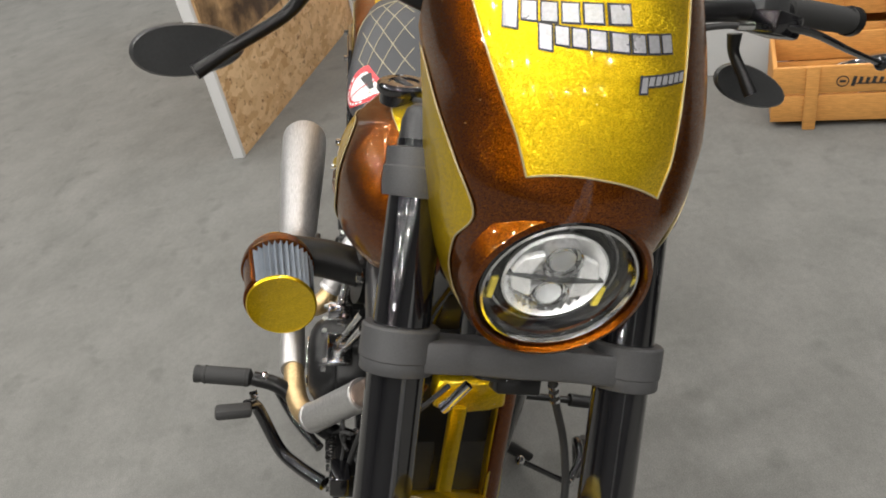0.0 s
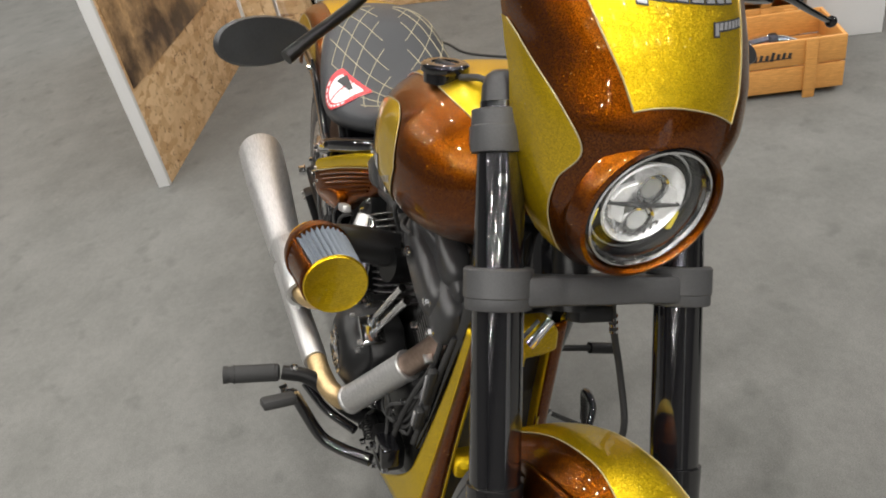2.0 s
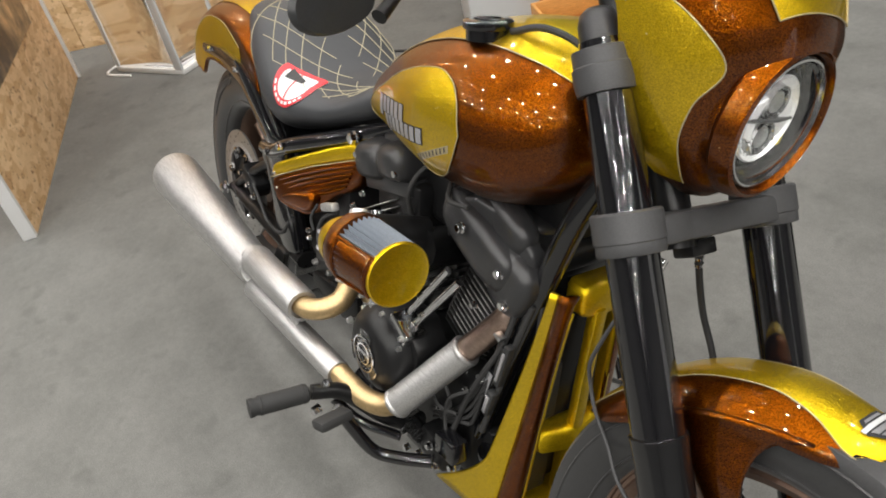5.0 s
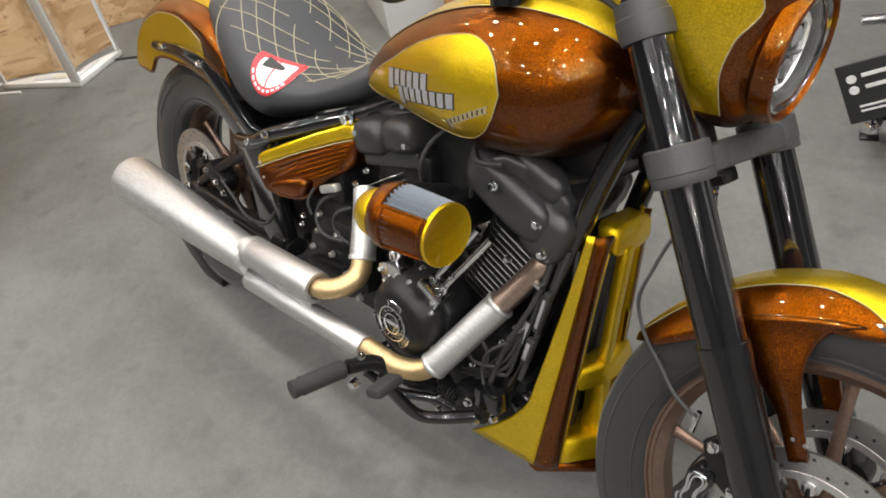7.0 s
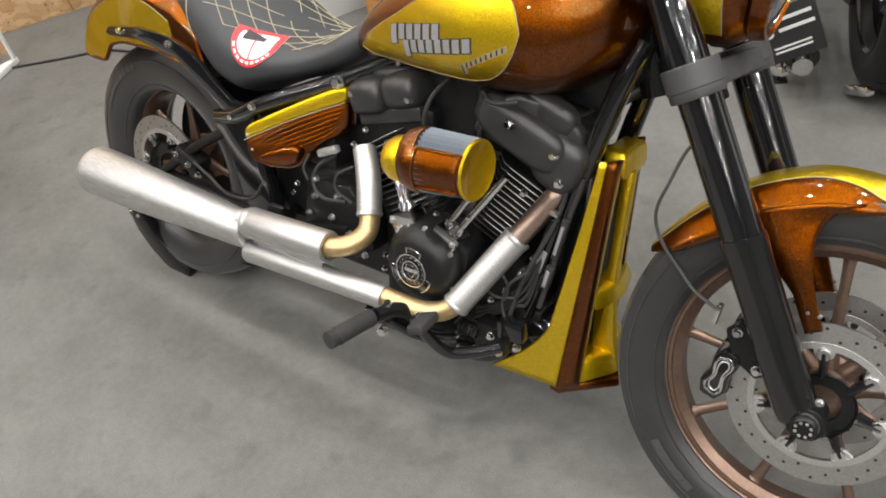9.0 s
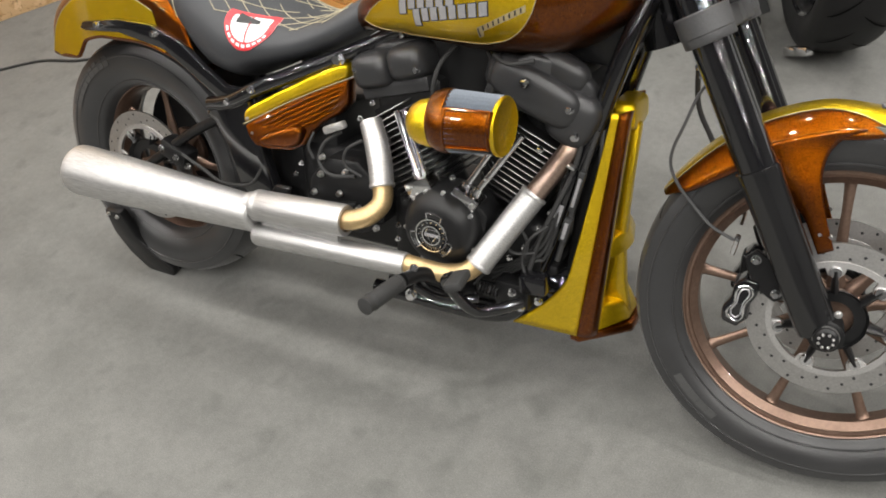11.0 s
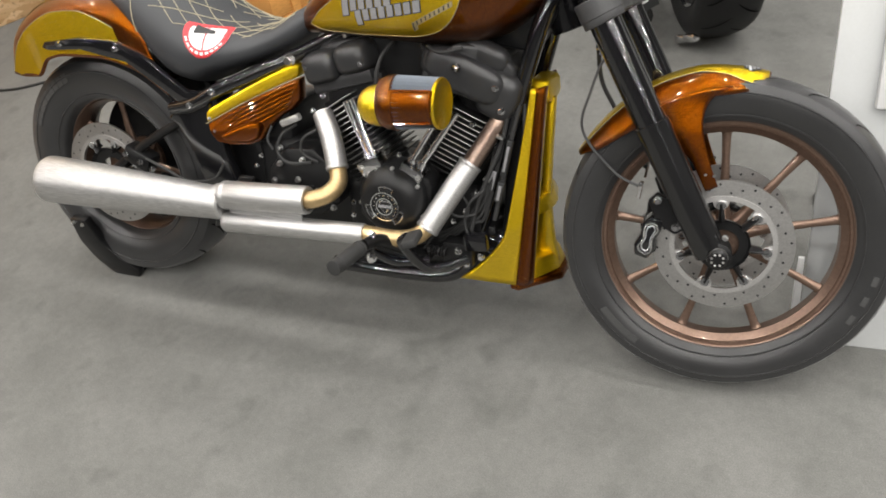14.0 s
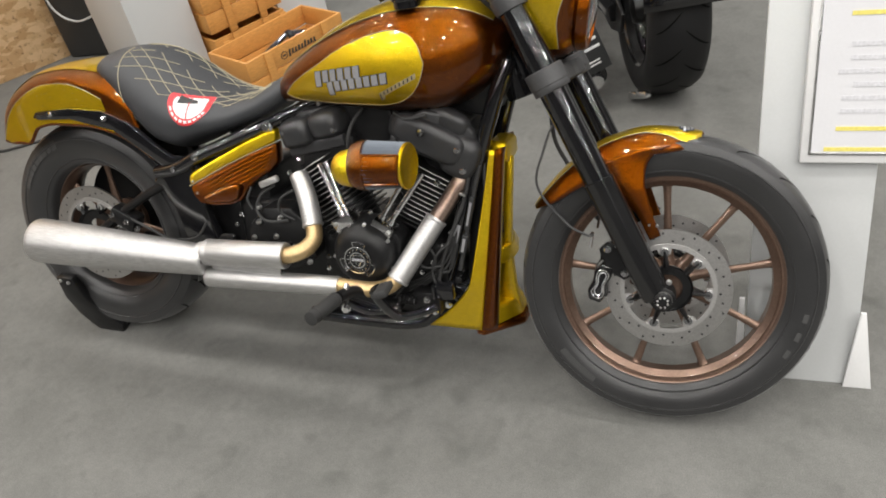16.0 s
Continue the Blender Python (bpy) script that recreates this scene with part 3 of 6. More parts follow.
spine = curve_through([0, 0.3, 0.65, 0.8, 0.92, 1], [0.62, 0.55, 0.52, 0.62, 0.86, 0.96])
arm_front = curve_through([0, 0.03, 0.06, 0.1, 0.16, 0.24, 0.36, 0.5, 0.7, 1.0], [0.138, 0.124, 0.110, 0.097, 0.083, 0.071, 0.059, 0.051, 0.044, 0.038])
fender = part("front_fender", Geo().sheet(lambda u, v: fender_at(u, v), 40, 20), COPPER, bike, "pointed front fender, copper sides and gold spine", FORKS, thick=0.004)
part("gold_stripe", Geo().sheet(lambda u, v: fender_at(0.005 + 0.985 * u, 0.5 + (v - 0.5) * spine(u), 0.0012), 48, 14), GOLD, fender, "gold flake spine")
for s in (-1, 1):
    part("pinstripe", Geo().tube([fender_at(0.005 + 0.985 * k / 40, 0.5 + s * 0.5 * spine(k / 40), 0.0014) for k in range(41)], 0.0009, 6), PINSTRIPE, fender)
    def arm_at(u, v):
        # sweeps out of the fender's lower edge and narrows to the bolts
        x0, x1 = -0.03 + 0.043 * min(1.0, u * 1.5), arm_front(u)
        x = x0 + (x1 - x0) * v
        top = math.sqrt(0.319 ** 2 - x * x)
        z = top + (0.120 - top) * u
        edge = f_half(math.degrees(math.atan2(x, z))) * 0.95
        k = min(1.0, u * 2.2)
        k = k * k * (3 - 2 * k)
        bulge = 0.007 * math.sin(math.pi * v) * (1 - u)
        return (x, 0.006 + s * (edge + (0.082 - edge) * k + bulge), z)

    arm = Geo().sheet(arm_at, 28, 12)
    part("fender_bracket", arm, COPPER, fender, "copper bracket flaring into the fender", thick=0.006)
    part("bracket_bolt", Geo().hexbolt((0.026, s * 0.079 + 0.006, 0.152), (0, s, 0), 0.004, 0.004).hexbolt((0.04, s * 0.079 + 0.006, 0.143), (0, s, 0), 0.004, 0.004), BOLT, fender)
for lift, grow, mat, tag in ((0.0020, 1.0, INK, "badge_outline"), (0.0028, 0.8, SILVER_INK, "fender_badge")):
    part(tag, Geo().sheet(lambda u, v: fender_at(0.915 + 0.075 * grow * (u - 0.5), 0.5 + (v - 0.5) * 0.5 * grow * (1 - 0.8 * abs(u - 0.5)), lift), 8, 8), mat, fender, "silver shield badge" if mat is SILVER_INK else "")
for k in range(3):
    part("badge_line", Geo().sheet(lambda u, v: fender_at(0.893 + 0.018 * k + 0.004 * u, 0.5 + (v - 0.5) * (0.5 if k == 1 else 0.36), 0.0036), 2, 8), INK, fender)
part("badge_band", Geo().sheet(lambda u, v: fender_at(0.898 + 0.012 * u, 0.5 + (v - 0.5) * 0.5, 0.0033), 3, 8), GREY_PANEL, fender)

# ---- brake calipers and lines ----
for s in (-1, 1):
    def on_caliper(a, b, h):
        return (-0.124 + 0.8 * (a * 0.74 + b * 0.67), 0.006 + s * (0.078 + h * 0.75), 0.077 + 0.8 * (-a * 0.67 + b * 0.74))

    c = part("brake_caliper", Geo().plate([(-0.02, -0.056), (0.014, -0.058), (0.026, -0.03), (0.018, 0.0), (0.024, 0.03), (0.016, 0.056), (-0.014, 0.056), (-0.028, 0.03), (-0.022, 0.0), (-0.03, -0.03)], -0.03, 0.03, on_caliper, 0.006, 2), GLOSS_BLACK, bike, "black four-piston brake caliper", FORKS)
    out = [(-0.012, -0.04), (0.006, -0.043), (0.015, -0.028), (0.008, 0.0), (0.014, 0.028), (0.003, 0.041), (-0.014, 0.036), (-0.018, 0.02), (-0.012, -0.004), (-0.019, -0.026)]
    for r, wide in ((0.0021, 1.0), (0.0013, 0.62)):
        ring = [on_caliper(a * wide, b * (0.55 + 0.45 * wide), 0.031) for a, b in out]
        part("caliper_trim", Geo().tube(ring + ring[:1], r, 6, 3), CHROME if wide == 1.0 else SILVER_INK, c, "silver outline on the caliper" if wide == 1.0 else "")
    part("caliper_bridge", Geo().box(on_caliper(0.0, 0.0, -0.01), (0.03, 0.05, 0.07), pose(0, 0, 0, 0, 26, 0), 0.006), SATIN_BLACK, c)
    for bx, bz in ((-0.076, 0.144), (-0.066, 0.078)):
        part("caliper_bolt", Geo().hexbolt((bx, 0.006 + s * 0.1, bz), (0, s, 0), 0.0085, 0.009), CHROME, c)
    part("caliper_mount", Geo().plate([(-0.094, 0.15), (-0.07, 0.158), (-0.045, 0.12), (-0.05, 0.065), (-0.075, 0.062), (-0.098, 0.1)], -0.006, 0.006, lambda a, b, h: (a, 0.006 + s * 0.09 + h, b), 0.002), SATIN_BLACK, c)
    part("bleed_screw", Geo().tube([on_caliper(-0.004, 0.055, 0.012), on_caliper(-0.004, 0.074, 0.014)], 0.0035, 8), CHROME, c)
    part("banjo_fitting", Geo().tube([(-0.09, 0.006 + s * 0.09, 0.19), (-0.112, 0.006 + s * 0.085, 0.16)], 0.0042, 8).hexbolt((-0.092, 0.006 + s * 0.1, 0.188), (0, s, 0), 0.005), CHROME, c)
part("brake_line", Geo().tube([(-0.1, -0.085, 0.185), (-0.128, -0.074, 0.215), (-0.145, -0.062, 0.25), (-0.158, -0.062, 0.296), (-0.159, -0.062, 0.335), (-0.142, -0.075, 0.365), (-0.112, -0.082, 0.395), (-0.078, -0.08, 0.43), (-0.052, -0.07, 0.452), (-0.035, -0.04, 0.49)], 0.0029, 8, 6), CLAMP_GREY, bike, "thin black brake hose", FORKS)
part("brake_line", Geo().tube([(-0.1, 0.09, 0.18), (-0.125, 0.13, 0.25), (-0.12, 0.16, 0.309), (-0.12, 0.152, 0.39), (-0.09, 0.116, 0.463), (-0.06, 0.09, 0.514)], 0.0052, 10, 6), RUBBER, bike, "thin black brake hose", FORKS)
part("hose_splitter", Geo().tube([(-0.06, -0.03, 0.462), (-0.05, -0.012, 0.488)], 0.0062, 10).tube([(-0.064, -0.036, 0.454), (-0.06, -0.03, 0.462)], 0.0072, 10), CHROME, bike, "", FORKS)
part("hose_block", Geo().box((-0.04, 0.04, 0.496), (0.032, 0.054, 0.022), None, 0.004, 2), SATIN_BLACK, bike, "black brake hose block", FORKS)
for z in (0.462, 0.472, 0.482):
    part("hose_ferrule", Geo().tube([(-0.09 + 1.1 * (z - 0.463) * 0.55, 0.116 - (z - 0.463) * 0.5, z), (-0.088 + 1.1 * (z - 0.463) * 0.55, 0.114 - (z - 0.463) * 0.5, z + 0.004)], 0.0066, 12), CHROME, bike, "", FORKS)

# ---- fairing round the headlight: a = ahead of the axle, h = above it ----
QUARTER = FORKS @ pose(0, 0, 0, 0, 29, 0)
q_nose = curve_through([0.495, 0.52, 0.56, 0.62, 0.69, 0.72, 0.78, 0.86, 0.93], [-0.262, -0.232, -0.212, -0.197, -0.190, -0.199, -0.228, -0.283, -0.345])
q_half = curve_through([0.495, 0.52, 0.56, 0.62, 0.69, 0.78, 0.86, 0.93], [0.035, 0.072, 0.098, 0.118, 0.133, 0.145, 0.137, 0.113])
q_rear = curve_through([0.495, 0.52, 0.56, 0.62, 0.69, 0.73, 0.78, 0.86, 0.93], [-0.285, -0.31, -0.33, -0.35, -0.366, -0.39, -0.408, -0.42, -0.43])
LAMP_A, LAMP_Y, LAMP_H, LAMP_R = -0.214, 0.013, 0.602, 0.083


def fairing_at(h, v, lift=0.0):
    """v from -1 (right rear edge) over 0 (nose) to 1 (left rear edge)."""
    s, c = math.sin(v * math.pi / 2), math.cos(v * math.pi / 2)
    w, n, r = q_half(h) + lift, q_nose(h) + lift, q_rear(h)
    return Vector((r + (n - r) * max(c, 0) ** 0.8, 0.018 - 0.19 * max(0.0, h - 0.74) + w * math.copysign(abs(s) ** 0.86, s), h))


def fairing_top(v):
    return 0.93 - 0.165 * min(1.0, abs(v)) ** 3


grid, NU, NV = {}, 44, 64
shell = Geo()
for i in range(NU + 1):
    for j in range(NV + 1):
        p = fairing_at(0.495 + (fairing_top(-1 + 2 * j / NV) - 0.495) * i / NU, -1 + 2 * j / NV)
        d = math.hypot(p.y - LAMP_Y, p.z - LAMP_H)
        if d < LAMP_R + 0.012 and p.x > -0.3:
            k = (LAMP_R + 0.002) / max(d, 1e-4)
            if d > LAMP_R - 0.012:
                p = Vector((p.x, LAMP_Y + (p.y - LAMP_Y) * max(1, k), LAMP_H + (p.z - LAMP_H) * max(1, k)))
        grid[i, j] = p
quads = []
for i in range(NU):
    for j in range(NV):
        c = (grid[i, j] + grid[i + 1, j + 1]) / 2
        if not (min(math.hypot(q.y - LAMP_Y, q.z - LAMP_H) for q in (c, grid[i, j], grid[i + 1, j], grid[i, j + 1], grid[i + 1, j + 1])) < LAMP_R + 0.0005 and c.x > -0.3):
            quads.append([i * (NV + 1) + j, (i + 1) * (NV + 1) + j, (i + 1) * (NV + 1) + j + 1, i * (NV + 1) + j + 1])
shell.add([grid[i, j] for i in range(NU + 1) for j in range(NV + 1)], quads)
fairing = part("fairing", shell, COPPER, bike, "bullet fairing in copper flake with gold panels", QUARTER, thick=0.004, sharp=60)
ring = [(-0.018, 0.078), (-0.004, 0.0795), (0.006, 0.0812), (0.010, 0.0838), (0.008, 0.0885), (0.0, 0.0925), (-0.014, 0.0955), (-0.022, 0.088)]
part("lamp_surround", Geo().lathe(ring, (LAMP_A + 0.002, LAMP_Y, LAMP_H), (1, 0, -0.1), 64, closed=True), COPPER, fairing, "rolled copper lip round the headlight")
# gold panels with pale pinstripes
PAN_H0 = 0.712


def centre_panel(u, v, lift=0.0014):
    edge = 0.25 + 0.30 * u + 0.075 * u * u
    h = PAN_H0 + (fairing_top((2 * v - 1) * edge) - 0.003 - PAN_H0) * u
    dip = (1 - u) ** 6 * 0.012 * (1 - (2 * v - 1) ** 2)
    return fairing_at(h + dip, (2 * v - 1) * edge - 0.055 - 0.085 * u, lift)


part("gold_panel", Geo().sheet(lambda u, v: centre_panel(u, v), 30, 30), GOLD, fairing, "gold flake centre panel")
part("pinstripe", Geo().tube([centre_panel(1 - k / 24, 0, 0.002) for k in range(25)] + [centre_panel(0, k / 24, 0.002) for k in range(1, 25)] + [centre_panel(k / 24, 1, 0.002) for k in range(1, 25)], 0.0010, 6), PINSTRIPE, fairing)
s_front = curve_through([0.515, 0.56, 0.61, 0.655, 0.695, 0.725, 0.75], [0.70, 0.72, 0.66, 0.53, 0.68, 0.84, 0.97])
for s in (-1, 1):
    def side_panel(u, v, lift=0.0014):
        h = 0.515 + 0.235 * u
        f = s_front(h)
        return fairing_at(h, s * (f + (1.0 - f) * v), lift)

    part("gold_panel", Geo().sheet(lambda u, v: side_panel(u, v), 34, 12), GOLD, fairing, "gold flake side panel")
    part("pinstripe", Geo().tube([side_panel(k / 40, 0, 0.002) for k in range(41)], 0.0010, 6), PINSTRIPE, fairing)


def bar_word(at, n, v0, v1, h0, h1, slope, tilt, first=1.0):
    """A word as a row of plain silver bars on dark backing."""
    tall = h1 - h0
    for k in range(n):
        a, b = v0 + (v1 - v0) * k / n, v0 + (v1 - v0) * (k + 0.74) / n
        low = h0 - (first - 1) * tall if k == 0 else h0
        for lift, mat, g, tag in ((0.0022, INK, 0.007, "lettering_shadow"), (0.003, SILVER_INK, 0.0, "lettering_bar")):
            part(tag, Geo().sheet(lambda u, v: at(low - 0.25 * g + (h1 - low + 0.4 * g) * v + slope * (a + (b - a) * u - v0), a - g + (b - a + 2 * g) * u + tilt * v, lift), 3, 3), mat, fairing)


bar_word(lambda h, v, lift: fairing_at(h, v, lift), 6, -0.40, 0.08, 0.823, 0.8355, 0.036, 0.0, 1.5)
bar_word(lambda h, v, lift: fairing_at(h, v, lift), 8, -0.25, 0.25, 0.8145, 0.8265, 0.018, 0.0, 1.4)
bar_word(lambda h, v, lift: fairing_at(h, v, lift), 7, 0.08, 0.29, 0.797, 0.8035, 0.03, 0.01, 1.7)

# ---- headlight ----
LAMP = QUARTER @ pose(LAMP_A, LAMP_Y, LAMP_H, 0, 6, 0)
lamp_unit = part("headlight", Geo().lathe([(-0.06, 0.03), (-0.05, 0.06), (-0.006, 0.0785), (0.004, 0.0785), (0.006, 0.0745), (-0.014, 0.068), (-0.028, 0.06), (-0.034, 0.052), (-0.04, 0.03)], axis=(1, 0, 0), seg=56, closed=True), GLOSS_BLACK, bike, "round LED headlight in a black bezel", LAMP)
part("chrome_ring", Geo().lathe([(0.002, 0.0755), (0.007, 0.0765), (0.0075, 0.074), (0.002, 0.073)], axis=(1, 0, 0), seg=56, closed=True), CHROME, lamp_unit)
part("chrome_ring", Geo().lathe([(-0.022, 0.0635), (-0.016, 0.0645), (-0.016, 0.062), (-0.022, 0.061)], axis=(1, 0, 0), seg=56, closed=True), CHROME, lamp_unit)
SILVERED = surface("silvered_reflector", (0.9, 0.9, 0.9), (0.95, 0.95, 0.95), 0.4, 0.6)
part("reflector", Geo().lathe([(-0.034, 0.0), (-0.03, 0.026), (-0.018, 0.044), (-0.008, 0.0505), (-0.01, 0.053), (-0.022, 0.047), (-0.036, 0.028), (-0.04, 0.0)], axis=(1, 0, 0), seg=40), SILVERED, lamp_unit)
for z, r in ((0.021, 0.016), (-0.021, 0.016)):
    part("projector_lens", Geo().ball((-0.014, 0, z), r, 16, 8, (0.6, 1, 1)), LENS, lamp_unit)
    part("projector_rim", Geo().lathe([(-0.022, r + 0.001), (-0.008, r + 0.0015), (-0.006, r + 0.004), (-0.022, r + 0.006)], (0, 0, z), (1, 0, 0), 28, closed=True), CHROME, lamp_unit)
for k in range(10):
    a = radians(200 + 14 * k)
    part("reflector_facet", Geo().box((-0.014, 0.04 * math.cos(a), 0.04 * math.sin(a)), (0.006, 0.0085, 0.012), pose(0, 0, 0, 90 - math.degrees(a), 0, 0) @ pose(0, 0, 0, 0, 24, 0), 0.001), CHROME, lamp_unit)
for s in (-1, 1):
    part("reflector_wing", Geo().plate([(0.017, -0.028), (0.038, -0.02), (0.046, 0.0), (0.038, 0.02), (0.017, 0.028), (0.024, 0.0)], -0.004, 0.004, lambda a, b, h: (-0.013 + h, s * a, b), 0.0015), SILVERED, lamp_unit)
    part("marker_lens", Geo().plate([(0.053, -0.014), (0.06, -0.012), (0.06, 0.012), (0.053, 0.014)], -0.002, 0.003, lambda a, b, h: (-0.016 + h, s * a, b - 0.024), 0.001), surface("amber_marker", (0.7, 0.55, 0.04), (0.75, 0.6, 0.08), 0.2), lamp_unit)
part("divider", Geo().tube([(-0.012, -0.05, 0.0), (-0.006, 0, 0.0), (-0.012, 0.05, 0.0)], 0.004, 8, 4, flat=0.6), PLASTIC, lamp_unit)
glass = part("lens", Geo().lathe([(0.02, 0.001), (0.0175, 0.03), (0.0115, 0.052), (0.002, 0.0725), (0.0, 0.0725), (0.0095, 0.052), (0.0155, 0.03), (0.018, 0.001)], axis=(1, 0, 0), seg=48), LENS, lamp_unit, "clear domed lens")
glass.visible_shadow = False

# ---- handlebar, controls and mirrors ----
bars = part("handlebar", Geo().tube([(-0.17, -0.50, 0.965), (-0.12, -0.34, 0.945), (-0.06, -0.2, 0.93), (-0.045, -0.09, 0.9), (-0.045, 0, 0.89), (-0.045, 0.09, 0.907), (-0.06, 0.22, 0.952), (-0.11, 0.36, 0.985), (-0.16, 0.52, 1.016)], 0.0135, 14, 6), SATIN_BLACK, bike, "black drag handlebar", FORKS)
for s in (-1, 1):
    part("riser", Geo().tube([(-0.045, s * 0.05 + 0.012, 0.73), (-0.045, s * 0.05 + 0.01, 0.90)], [0.022, 0.02], 16), SATIN_BLACK, bars)
    up = 0.046 if s > 0 else 0.0
    g = part("grip", Geo().tube([(-0.12, s * 0.385, 0.948 + up), (-0.165, s * 0.525, 0.966 + up)], 0.0185, 18), RUBBER, bars, "black rubber grip")
    part("grip_end", Geo().tube([(-0.165, s * 0.525, 0.966 + up), (-0.168, s * 0.536, 0.967 + up)], 0.021, 18), SATIN_BLACK, g)
    part("switch_housing", Geo().box((-0.102, s * 0.335, 0.945 + 0.8 * up), (0.055, 0.06, 0.05), pose(0, 0, 0, 8 * s, 0, 20 * s), 0.01), PLASTIC, bars)
    lv = part("lever", Geo().tube([(-0.06, s * 0.325, 0.925 + 0.6 * up), (-0.045, s * 0.37, 0.925 + 0.55 * up), (-0.062, s * 0.44, 0.93 + 0.3 * up), (-0.085, s * 0.515, 0.94)], [0.009, 0.008, 0.0065, 0.006], 10, 5, flat=0.6), GLOSS_BLACK, bars, "black hand lever")
    part("lever_tip", Geo().ball((-0.086, s * 0.52, 0.9405), 0.0095), GLOSS_BLACK, lv)
    part("lever_perch", Geo().box((-0.07, s * 0.335, 0.93 + 0.62 * up), (0.05, 0.05 if s > 0 else 0.03, 0.03), pose(0, 0, 0, 0, 10, 15 * s), 0.006), GLOSS_BLACK, bars)
part("clutch_cable", Geo().tube([(-0.06, 0.30, 0.949), (-0.058, 0.25, 0.94), (-0.06, 0.207, 0.924), (-0.05, 0.17, 0.89), (0.0, 0.14, 0.84), (-0.09, 0.13, 0.7)], 0.004, 8, 6), RUBBER, bars)
part("cable_sleeve", Geo().tube([(-0.06, 0.299, 0.949), (-0.059, 0.275, 0.945)], 0.0055, 10), CHROME, bars)
for s in (-1, 1):
    mm = FORKS if s < 0 else FORKS @ pose(0.02, 0.0, 0.066)
    k_size = 0.87 if s < 0 else 0.72
    c = Vector((-0.152, s * 0.36, 0.826))
    m = part("mirror", Geo().rings([[c + Vector((0.035 * d * 0.55 - 0.012 * k, 0.074 * w * math.cos(a) * (1 + 0.12 * math.cos(a)), 0.035 * w * math.sin(a))) for a in (2 * math.pi * q / 28 for q in range(28))] for k, (d, w) in enumerate(((-1.0, 0.93), (-0.8, 1.0), (-0.3, 1.0), (0.3, 0.93), (0.75, 0.72), (1.0, 0.4)))]), PLASTIC, bike, "oval black mirror slung under the bar", mm @ Matrix.Translation(c) @ pose(0, 0, 0, -14 * s, 12, -12 * s) @ Matrix.Diagonal((k_size, k_size, k_size, 1)) @ Matrix.Translation(-c))
    part("mirror_glass", Geo().lathe([(0, 0.0), (0, 0.03), (-0.001, 0.03), (-0.001, 0.0)], c + Vector((-0.0205, 0, 0)), (1, 0, 0), 28), CHROME, m)
    part("mirror_stem", Geo().tube([(-0.112, s * 0.344, 0.801), (-0.116, s * 0.31, 0.832), (-0.128, s * 0.255, 0.88), (-0.12, s * 0.235, 0.91)] if s < 0 else [(-0.13, 0.345, 0.81), (-0.135, 0.332, 0.835), (-0.14, 0.318, 0.862), (-0.135, 0.312, 0.885)], [0.009, 0.0075, 0.0075, 0.01], 12, 5), SATIN_BLACK, bike, "black mirror stem", mm)

# ---- fuel tank ----
t_top = curve_through([0.63, 0.66, 0.70, 0.76, 0.84, 0.92, 1.0, 1.08, 1.15, 1.2, 1.235, 1.25], [0.757, 0.79, 0.826, 0.868, 0.914, 0.947, 0.968, 0.976, 0.968, 0.946, 0.911, 0.872])
t_low = curve_through([0.63, 0.66, 0.70, 0.76, 0.84, 0.92, 1.0, 1.08, 1.15, 1.2, 1.235, 1.25], [0.716, 0.718, 0.72, 0.722, 0.716, 0.711, 0.709, 0.715, 0.736, 0.77, 0.81, 0.86])
t_half = curve_through([0.63, 0.66, 0.70, 0.76, 0.84, 0.92, 1.0, 1.08, 1.15, 1.2, 1.235, 1.25], [0.035, 0.07, 0.1, 0.126, 0.151, 0.174, 0.189, 0.19, 0.175, 0.143, 0.09, 0.02])


def tank_mid(x):
    return t_low(x) + 0.46 * (t_top(x) - t_low(x))


def tank_at(x, phi, lift=0.0):
    """phi: 0 at the top, 90 at the bike's right flank, 180 below."""
    s, c = math.sin(radians(phi)), math.cos(radians(phi))
    zc = tank_mid(x)
    reach = (t_top(x) - zc if c > 0 else zc - t_low(x)) + lift
    return Vector((x, -(t_half(x) + lift) * math.copysign(abs(s) ** 0.82, s), zc + reach * math.copysign(abs(c) ** 0.86, c)))


def tank_side(x, z, s=-1, lift=0.0):
    zc = tank_mid(x)
    reach = t_top(x) - zc if z > zc else zc - t_low(x)
    c = min(1.0, abs(z - zc) / reach) ** (1 / 0.86)
    return Vector((x, s * (t_half(x) + lift) * max(0.0, 1 - c * c) ** 0.41, z + lift * (0.5 if z > zc else -0.3)))


tank_x = [0.63 + 0.62 * (0.5 - 0.5 * math.cos(math.pi * k / 48)) for k in range(49)]
tank = part("fuel_tank", Geo().rings([[tank_at(x, 360 * k / 64) for k in range(64)] for x in tank_x]), COPPER, bike, "teardrop fuel tank, copper flake with gold side panels", sharp=70)
p_top = curve_through([0.70, 0.73, 0.777, 0.82, 0.86, 0.911, 0.97, 1.02, 1.056, 1.083, 1.097], [0.757, 0.782, 0.811, 0.834, 0.858, 0.882, 0.902, 0.911, 0.904, 0.882, 0.845])
p_low = curve_through([0.70, 0.74, 0.80, 0.888, 0.975, 1.024, 1.06, 1.087, 1.097], [0.755, 0.741, 0.738, 0.742, 0.746, 0.756, 0.777, 0.812, 0.843])
